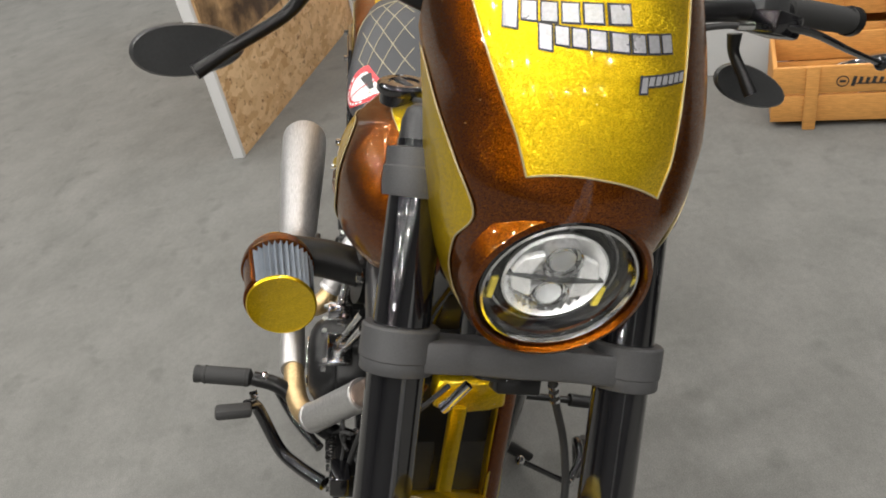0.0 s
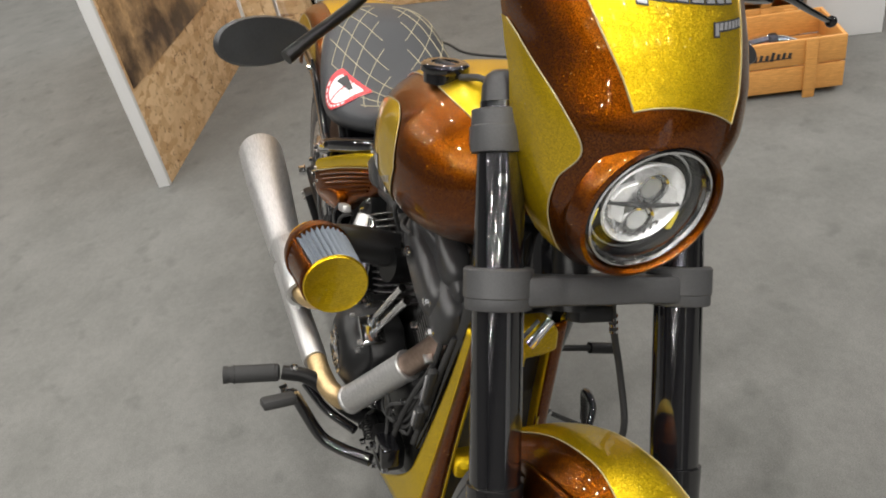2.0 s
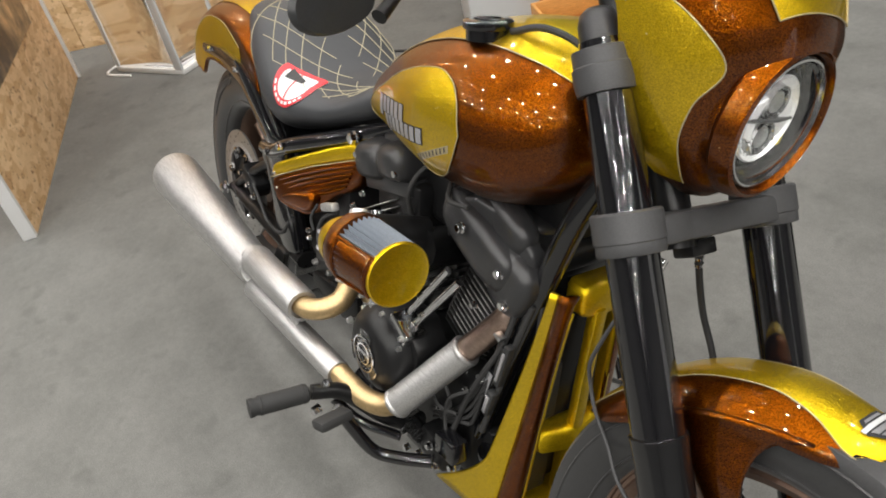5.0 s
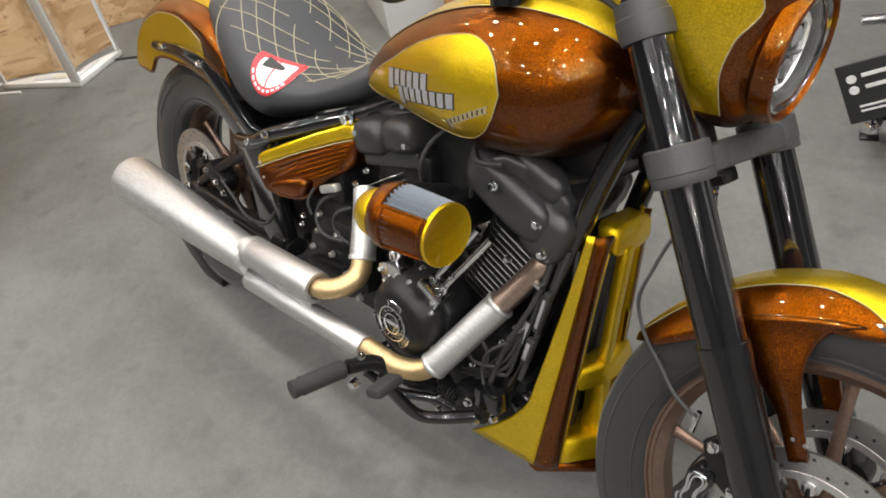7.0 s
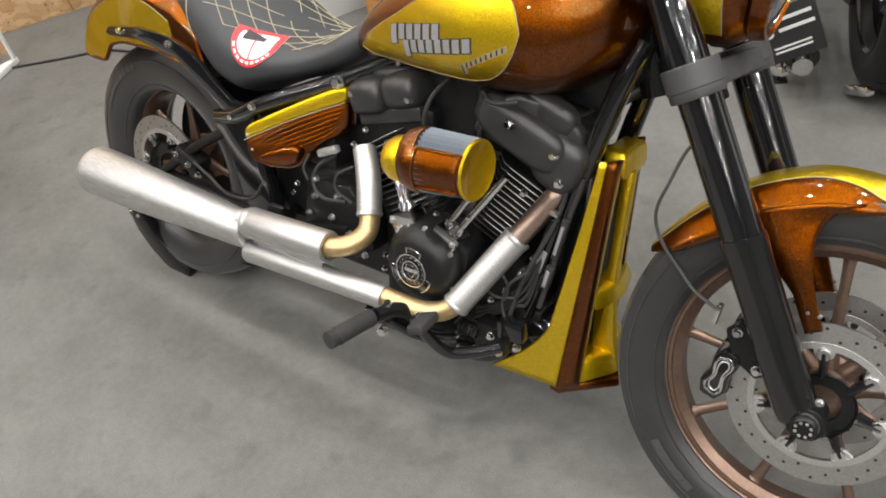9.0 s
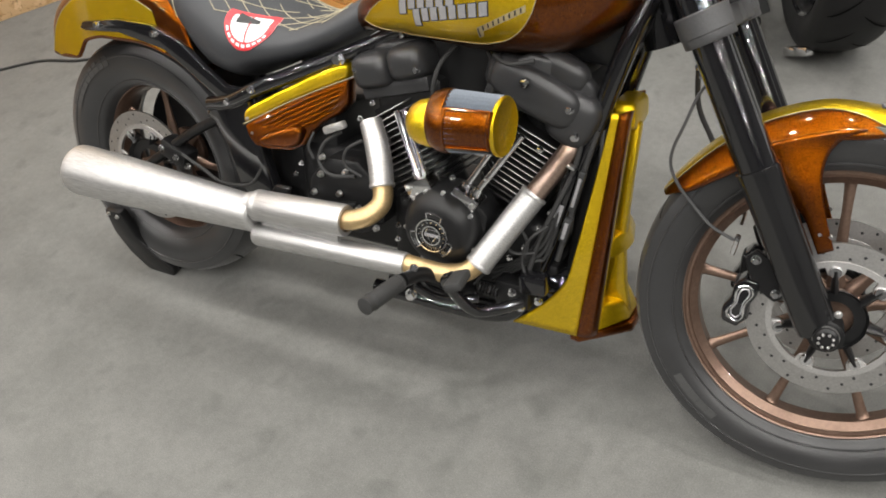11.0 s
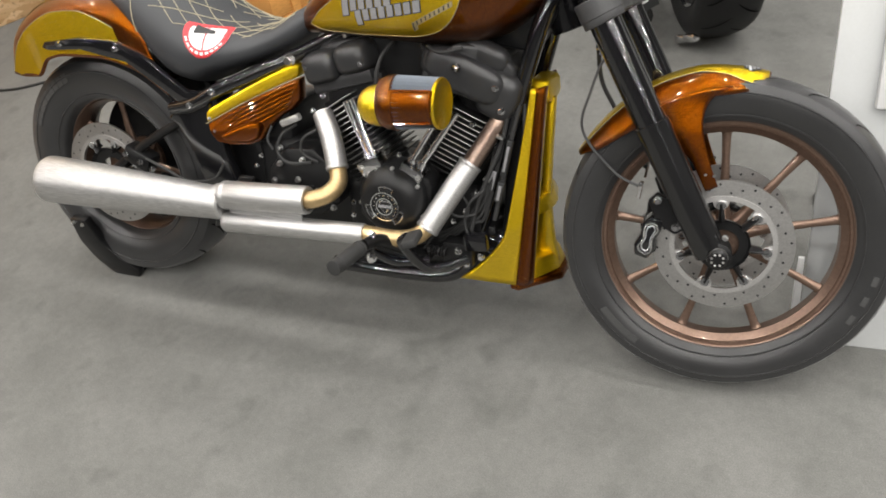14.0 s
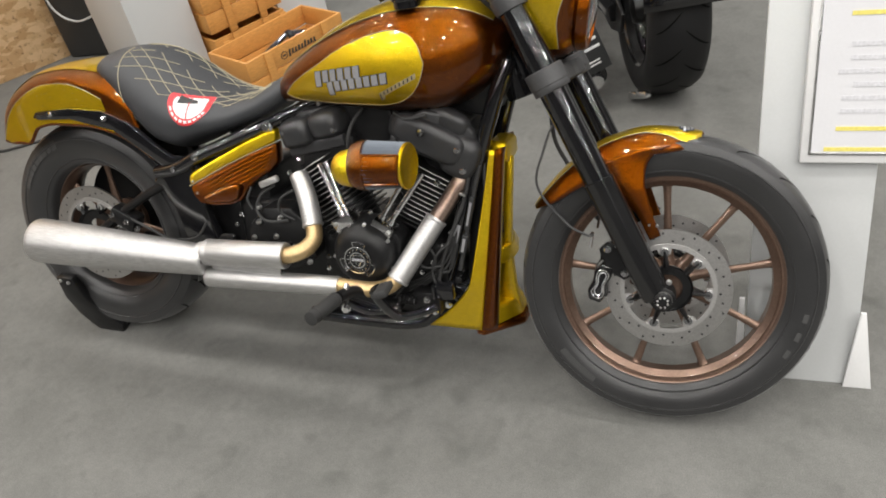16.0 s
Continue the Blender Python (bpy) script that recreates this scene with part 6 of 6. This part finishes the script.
# small fittings, clips and leads about the engine, with more bolts added for sparkle
for at in ((0.70, -0.135, 0.565), (0.728, -0.13, 0.60), (0.56, -0.165, 0.455), (0.53, -0.15, 0.42), (0.80, -0.17, 0.33), (0.845, -0.175, 0.275), (1.045, -0.15, 0.335), (1.075, -0.15, 0.365), (1.10, -0.14, 0.405), (1.02, -0.165, 0.395), (1.005, -0.17, 0.345)):
    part("engine_bolt", Geo().hexbolt(at, (0, -1, 0), 0.006, 0.007), CHROME, engine)
for pts, r in (([(1.165, -0.108, 0.60), (1.15, -0.115, 0.52), (1.125, -0.13, 0.45), (1.10, -0.14, 0.38), (1.085, -0.15, 0.31)], 0.005), ([(1.04, -0.16, 0.42), (1.07, -0.165, 0.41), (1.085, -0.16, 0.38), (1.08, -0.16, 0.35)], 0.003), ([(0.60, -0.165, 0.53), (0.59, -0.175, 0.50), (0.60, -0.175, 0.475)], 0.003), ([(0.99, -0.12, 0.72), (1.03, -0.15, 0.715), (1.08, -0.15, 0.725)], 0.004)):
    part("engine_hose", Geo().tube(pts, r, 8, 6), RUBBER, engine, "thin black hose")
for x, z in ((1.15, 0.535), (1.118, 0.435)):
    part("hose_clip", Geo().box((x, -0.125, z), (0.016, 0.014, 0.006), pose(0, 0, 0, 0, 18, 0), 0.001), BOLT, engine)
part("brake_reservoir", Geo().box((1.105, -0.165, 0.30), (0.055, 0.035, 0.04), pose(0, 0, 0, 0, -6, 0), 0.006, 2), GLOSS_BLACK, bike, "small black brake fluid reservoir")


# ---- things round the motorcycle ----
def chock():
    c = thing("wheel_chock", "black wheel chock hugging the back of the rear tyre", "wheel chock", pose(0.025, 0.045, 0, 0, 0, 2))
    for s in (-1, 1):
        part("cheek", Geo().plate([(-0.215, 0.215), (-0.225, 0.13), (-0.205, 0.06), (-0.17, 0.012), (-0.155, 0.0), (-0.06, 0.0), (-0.05, 0.03), (-0.10, 0.07), (-0.14, 0.13), (-0.155, 0.215)], -0.014, 0.014, side(s * 0.115 + 0.01), 0.006, 2), SATIN_BLACK, c)
        part("cheek_bolt", Geo().hexbolt((-0.17, s * 0.129 + 0.01, 0.2), (0, s, 0), 0.006, 0.006).hexbolt((-0.20, s * 0.129 + 0.01, 0.205), (0, s, 0), 0.006, 0.006), BOLT, c)
    part("floor_plate", Geo().box((-0.11, 0.01, 0.004), (0.09, 0.22, 0.008), None, 0.002), SATIN_BLACK, c)


chock()


def strand_board():
    """A long strand-board display wall whose white-edged end faces the motorcycle."""
    w = thing("display_wall", "strand-board display wall with a white edge strip and dark picture", "display wall", pose(-0.985, -0.63, 0, 0, 0, 165.3))
    part("board", Geo().box((0.82, 0, 1.05), (1.64, 0.03, 2.1), None, 0.002), OSB, w, "bare pressed strand board")
    part("edge_strip", Geo().box((-0.012, 0.008, 1.05), (0.024, 0.05, 2.1), None, 0.003), WHITE_PANEL, w, "white edge strip")
    part("edge_strip", Geo().box((1.652, 0.0, 1.05), (0.024, 0.06, 2.1), None, 0.003), WHITE_PANEL, w, "white edge strip")
    part("picture", Geo().box((0.66, -0.018, 1.24), (1.28, 0.006, 1.65), None, 0.001), DARK_PRINT, w, "dark brown printed picture")
    return w


strand_board()
# upper boards are unseen, added tall to keep lamp light off the carpet
back = thing("display_wall", "bare strand-board wall along the stand's back, its unseen top added for shade", "display wall", pose(-2.99, 0.03, 0, 0, 0, 61.4))
for k in range(3):
    part("board", Geo().box((-0.75 + 1.25 * k, 0.016, 1.5), (1.246, 0.03, 3.0), None, 0.003), OSB, back)
    part("stud", Geo().box((-1.33 + 1.25 * k, 0.062, 1.5), (0.06, 0.06, 3.0), None, 0.003), WOOD, back)


def display_tray():
    t = thing("display_tray", "white display base with clear panels and a leaflet", "display stand", pose(-2.29, 0.265, 0, 0, 0, 30))
    part("base", Geo().box((0, 0, 0.015), (0.5, 0.34, 0.03), None, 0.008), surface("grey_tray_laminate", (0.6, 0.6, 0.59), (0.66, 0.66, 0.65), 0.4, coarse=3, bumps=0.02, grain=0.03), t)
    for x, y, sx, sy in ((0.0, -0.16, 0.5, 0.005), (0.242, 0, 0.005, 0.31)):
        p = part("clear_panel", Geo().box((x, y, 0.43), (sx, sy, 0.8), None, 0.001), ACRYLIC, t, "clear acrylic sheet")
        p.visible_shadow = False
    for x, y, w in ((-0.235, -0.16, 0.03), (0.225, -0.165, 0.05), (0.235, 0.15, 0.03)):
        part("upright", Geo().box((x, y, 0.43), (w, 0.012, 0.8), None, 0.002), GREY_PANEL, t, "pale translucent upright")
    leaf = part("leaflet", Geo().box((0.02, 0.0, 0.034), (0.26, 0.16, 0.006), pose(0, 0, 0, 0, 0, 12), 0.002), GREY_INK, t)
    part("leaflet_print", Geo().box((0.0, -0.02, 0.039), (0.07, 0.1, 0.003), pose(0, 0, 0, 0, 0, 12), 0.001), YELLOW_INK, leaf)
    part("leaflet_print", Geo().box((0.08, 0.02, 0.039), (0.08, 0.08, 0.003), pose(0, 0, 0, 0, 0, 12), 0.001), PLASTIC, leaf)


display_tray()
solid("power_cable", Geo().tube([(-2.27, 0.03, 0.006), (-2.42, -0.06, 0.006), (-2.5, 0.0, 0.006), (-2.47, 0.06, 0.006)], 0.006, 8, 6), WHITE, "thin white power cable on the carpet", "cable")
solid("power_cable", Geo().tube([(-2.17, 0.44, 0.006), (-1.95, 0.62, 0.006), (-1.75, 0.78, 0.006), (-1.5, 0.85, 0.006), (-1.2, 1.1, 0.006), (-1.0, 1.22, 0.006)], 0.006, 8, 6), RUBBER, "thin black power cable on the carpet", "cable")


def plinth():
    p = thing("display_plinth", "tall white display plinth", "plinth", pose(-1.05, 1.54, 0, 0, 0, -26))
    part("body", Geo().box((0, 0, 0.55), (0.5, 0.3, 1.1), None, 0.004), GREY_PANEL, p)
    part("plinth_foot", Geo().box((0, 0, 0.008), (0.48, 0.28, 0.016), None, 0.002), GREY_PANEL, p)


plinth()


def crate(m, label, size=(0.59, 0.3, 0.2, 0.014)):
    c = thing("wooden_crate", label, "crate", m, "wooden crates")
    L, W, H, T = size
    plank = Geo().box((0, 0, 0), (L, T, H / 2 - 0.006), None, 0.003).mesh("plank", WOOD)
    short = Geo().box((0, 0, 0), (T, W - 2 * T, H / 2 - 0.006), None, 0.003).mesh("plank", WOOD)
    post = Geo().box((0, 0, 0), (0.04, 0.014, H + 0.024), None, 0.003).mesh("batten", WOOD)
    part("crate_base", Geo().box((0, 0, 0.03), (L - 0.04, W - 0.04, 0.016), None, 0.003), WOOD, c)
    for k in range(2):
        z = 0.022 + H / 4 + k * H / 2
        for s in (-1, 1):
            part("plank", plank, WOOD, c, m=pose(0, s * (W / 2 - T / 2), z))
            part("plank", short, WOOD, c, m=pose(s * (L / 2 - T / 2), 0, z))
    for x in (-L / 2 + 0.12, L / 2 - 0.12):
        for s in (-1, 1):
            part("batten", post, WOOD, c, m=pose(x, s * (W / 2 + 0.0075), 0.012 + H / 2))
    return c


crate_a = crate(pose(-0.407, 1.663, 0, 0, 0, 69.4), "orange pine crate with dark printed bars, holding metal parts")
part("printed_badge", Geo().lathe([(0, 0.019), (0.0015, 0.019), (0.0015, 0.0155), (0, 0.0155)], (-0.085, -0.1505, 0.166), (0, -1, 0), 24, closed=True), INK, crate_a)
part("printed_badge", Geo().box((-0.085, -0.1512, 0.166), (0.018, 0.0016, 0.008), None, 0), INK, crate_a)
for k in range(9):
    part("printed_bar", Geo().box((-0.052 + 0.0195 * k, -0.1512, 0.165 + 0.003 * (k % 2)), (0.0105, 0.0016, 0.022 if k not in (0, 5) else 0.034), pose(0, 0, 0, 0, 12, 0), 0), INK, crate_a)
part("printed_bar", Geo().box((0.03, -0.1512, 0.156), (0.165, 0.0016, 0.0035), None, 0), INK, crate_a)
crate(pose(-0.715, 1.80, 0.0, 0, 0, 66), "orange pine crate standing further back", (0.42, 0.24, 0.2, 0.014))
crate(pose(-0.715, 1.80, 0.226, 0, 0, 66), "orange pine crate on top of another crate", (0.42, 0.24, 0.2, 0.014))
goods = thing("exhaust_part", "shiny metal exhaust part lying in a crate", "motorcycle part", pose(-0.407, 1.655, 0.03, 0, 0, -22) @ Matrix.Scale(0.75, 4))
part("pipe", Geo().tube([(0.05, -0.22, 0.12), (0.02, -0.05, 0.17), (-0.04, 0.12, 0.17), (-0.02, 0.26, 0.13)], 0.035, 18, 6), CHROME, goods)
part("flange", Geo().lathe([(0, 0.03), (0.0, 0.055), (0.02, 0.055), (0.02, 0.03)], (0.05, -0.22, 0.12), (0.1, -1, -0.1), 24), ROTOR, goods)
part("clamp", Geo().lathe([(0, 0.04), (0.02, 0.042), (0.04, 0.04)], (-0.03, 0.1, 0.17), (-0.2, 1, 0), 24), SATIN_BLACK, goods)
part("bracket", Geo().box((0.08, 0.1, 0.1), (0.05, 0.24, 0.12), pose(0, 0, 0, 10, 12, 6), 0.01), ROTOR, goods)


def info_stand():
    """A panel that leans back on two small feet and a prop, with a poster in a snap frame."""
    s = thing("info_stand", "pale grey leaning info stand with a framed white poster", "sign", pose(1.80, 0.134, 0, 0, 0, 5))
    lean = pose(0, 0, 0, -22)
    part("panel", Geo().box((0.1235, 0.009, 0.57), (0.247, 0.016, 1.14), None, 0.003), GREY_PANEL, s, "pale grey upright panel", lean)
    part("prop", Geo().tube([(0.12, 0.33, 0.75), (0.12, 0.52, 0.012)], 0.012, 10).box((0.12, 0.52, 0.006), (0.14, 0.05, 0.012), None, 0.003), CLAMP_GREY, s)
    for x, w, z1 in ((0.255, 0.031, 0.19), (-0.012, 0.012, 0.21)):
        part("foot_fin", Geo().plate([(-w, 0.0), (w, 0.0), (-w * 0.2 + 0.006, z1), (-w * 0.2 - 0.006, z1)], -0.004, 0.004, lambda a, b, h: (x + a, h - 0.006 + 0.3 * b, b), 0.001), WHITE_PANEL, s, "white triangular foot")
    fr = part("poster_frame", Geo().box((0.234, -0.015, 0.80), (0.30, 0.026, 0.51), None, 0.004), WHITE_PANEL, s, "white snap frame with a poster", lean)
    part("poster", Geo().box((0.236, -0.0295, 0.805), (0.262, 0.003, 0.47), None, 0), PAPER, fr)
    part("inner_rim", Geo().box((0.236, -0.0300, 0.567), (0.268, 0.004, 0.006), None, 0.001).box((0.102, -0.0300, 0.802), (0.004, 0.004, 0.476), None, 0.001), BOLT, fr)
    for z, w, x, mat in ((0.577, 0.2, 0.23, YELLOW_INK), (0.622, 0.17, 0.235, YELLOW_INK), (0.862, 0.17, 0.245, YELLOW_INK)):
        part("print_bar", Geo().box((x, -0.0315, z), (w, 0.0015, 0.009), None, 0), mat, fr)
    for k in range(6):
        part("print_bar", Geo().box((0.235 - 0.01 * (k % 2), -0.0315, 0.66 + 0.028 * k), (0.16 - 0.02 * (k % 3), 0.0015, 0.009), None, 0), GREY_INK, fr)


info_stand()


DARK_TYRE = surface("fresh_black_tyre_rubber", (0.008, 0.008, 0.0085), (0.014, 0.014, 0.0145), 0.5, 0.0, fine=240, bumps=0.2, spec=0.3)


def other_bike():
    """The black motorcycle across the aisle, seen by its fat rear wheel and low parts."""
    b = thing("motorcycle", "black motorcycle with a fat rear tyre on the next stand", "motorcycle", pose(1.375, 1.645, 0, 0, 0, 113))
    w = part("rear_wheel", Geo().lathe([(-0.06, 0.05), (-0.06, 0.07), (0.06, 0.07), (0.06, 0.05)], (0, 0, 0.33), seg=24), SATIN_BLACK, b)
    part("tyre", Geo().lathe(tyre_profile(0.335, 0.19, 0.112, 1.0), (0, 0, 0.33), seg=64, closed=True), DARK_TYRE, w, "fat black tyre")
    # groove shade is painted with near-black sheets on this tyre too
    cut = groove_sheet(0.335, 0.19, 0.112)
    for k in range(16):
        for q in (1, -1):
            part("groove_shade", cut, INK, w, m=pose(0, 0, 0.33, 0, 360 * (k + 0.25 * q) / 16, 0) @ Matrix.Diagonal((1, q, 1, 1)))
    part("rim", Geo().lathe([(-0.1, 0.215), (-0.09, 0.2), (-0.03, 0.17), (0.03, 0.17), (0.09, 0.2), (0.1, 0.215)], (0, 0, 0.33), seg=48, closed=True), GLOSS_BLACK, w)
    for k in range(7):
        part("spoke", Geo().tube([(0, 0, 0.05), (0, 0.03, 0.18)], 0.016, 8), GLOSS_BLACK, w, m=pose(0, 0, 0.33, 0, 51 * k, 0))
    part("axle_cover", Geo().lathe([(0, 0.06), (0.03, 0.05), (0.04, 0.0)], (0, 0.07, 0.33), (0, 1, 0), 24), SATIN_BLACK, w)
    part("swingarm", Geo().tube([(0.0, 0.17, 0.33), (0.3, 0.18, 0.32), (0.6, 0.14, 0.34)], 0.035, 12, 4), GLOSS_BLACK, b)
    part("belt_guard", Geo().plate([(-0.1, 0.36), (0.1, 0.42), (0.45, 0.4), (0.45, 0.24), (0.1, 0.22), (-0.08, 0.28)], 0.15, 0.165, side(0), 0.004), SATIN_BLACK, b)
    part("engine", Geo().box((0.78, 0, 0.38), (0.5, 0.36, 0.36), None, 0.05, 3).box((0.74, -0.02, 0.7), (0.32, 0.28, 0.28), pose(0, 0, 0, 0, 12, 0), 0.04, 3), SATIN_BLACK, b, "black engine block")
    ex = part("exhaust", Geo().tube([(0.75, 0.22, 0.2), (0.3, 0.25, 0.15), (-0.08, 0.27, 0.12)], [0.03, 0.045, 0.05], 16, 4), GLOSS_BLACK, b)
    part("exhaust_tip", Geo().tube([(-0.08, 0.27, 0.12), (-0.13, 0.272, 0.116)], 0.03, 16), CHROME, ex)
    for k in range(6):
        part("engine_bolt", Geo().hexbolt((0.55 + 0.07 * k, 0.182, 0.28 + 0.06 * (k % 3)), (0, 1, 0), 0.012, 0.012), CHROME, b)
    part("foot_peg", Geo().tube([(0.38, 0.22, 0.2), (0.36, 0.38, 0.19)], 0.016, 10), CHROME, b)
    for x, y, z in ((-0.02, 0.3, 0.06), (-0.1, 0.33, 0.09), (-0.12, 0.12, 0.03), (-0.16, 0.1, 0.05)):
        part("stand_fitting", Geo().box((x, y, z), (0.06, 0.03, 0.03), pose(0, 0, 0, 10, 20, 30), 0.006), CHROME, b)
    part("side_stand", Geo().tube([(0.45, 0.2, 0.16), (0.3, 0.34, 0.03), (0.27, 0.36, 0.012)], 0.012, 10), SATIN_BLACK, b)
    part("tank", Geo().ball((0.8, 0, 0.98), 0.2, 24, 14, (1.5, 0.8, 0.6)), GLOSS_BLACK, b)
    part("seat", Geo().ball((0.25, 0, 0.76), 0.2, 24, 14, (1.5, 0.7, 0.3)), SEAT, b)
    part("rear_fender", Geo().sheet(lambda u, v: (-0.37 * math.sin(radians(-40 + 110 * u)) * 1.0, -0.14 + 0.28 * v, 0.33 + 0.37 * math.cos(radians(-40 + 110 * u))), 16, 4), GLOSS_BLACK, b, thick=0.005)
    part("front_wheel", Geo().lathe(tyre_profile(0.33, 0.22, 0.08), (1.6, 0, 0.33), seg=48, closed=True), TYRE, b)
    part("fork", Geo().tube([(1.6, -0.1, 0.33), (1.33, -0.1, 1.0)], 0.03, 12).tube([(1.6, 0.1, 0.33), (1.33, 0.1, 1.0)], 0.03, 12), GLOSS_BLACK, b)


other_bike()


def hanging_sign():
    s = thing("info_sign", "small tilted black sign with white printed bars on a stalk", "sign", pose(1.15, 1.33, 0, 0, 0, 26))
    part("stalk", Geo().tube([(0.02, 0.2, 0.004), (0.01, 0.012, 0.3)], 0.005, 8), SATIN_BLACK, s)
    part("stalk_foot", Geo().box((0.02, 0.2, 0.004), (0.05, 0.05, 0.008), None, 0.003), SATIN_BLACK, s)
    p = part("sign_plate", Geo().box((0, 0, 0), (0.165, 0.01, 0.175), None, 0.004), PLASTIC, s, "black plastic plate", pose(0, 0, 0.272, 0, -20, 0))
    for z, x, w in ((0.05, 0.02, 0.095), (0.016, 0.022, 0.095), (-0.038, 0.0, 0.1), (-0.052, 0.0, 0.1)):
        part("print_bar", Geo().box((x, -0.0065, z), (w, 0.002, 0.010 if z > 0 else 0.005), None, 0), WHITE, p)
    for z in (0.045, 0.012):
        part("print_dot", Geo().lathe([(0, 0.012), (0.0015, 0.012), (0.0015, 0.0)], (-0.052, -0.005, z), (0, -1, 0), 16), WHITE, p)


hanging_sign()
case = thing("black_case", "black case with a cable in front of it by the counter", "case", pose(-1.8, 1.97, 0, 0, 0, 8))
part("shell", Geo().box((0, 0, 0.3), (0.38, 0.28, 0.6), None, 0.02, 3), PLASTIC, case)
part("cable", Geo().tube([(-0.16, -0.15, 0.5), (-0.13, -0.16, 0.3), (-0.02, -0.155, 0.22), (0.15, -0.15, 0.26)], 0.006, 8, 6), GREY_PANEL, case)

low = thing("display_plinth", "white display plinth standing behind the crates", "plinth", pose(-0.72, 2.27, 0, 0, 0, 66))
part("body", Geo().box((0, 0, 0.35), (0.3, 0.3, 0.7), None, 0.004), WHITE_PANEL, low)
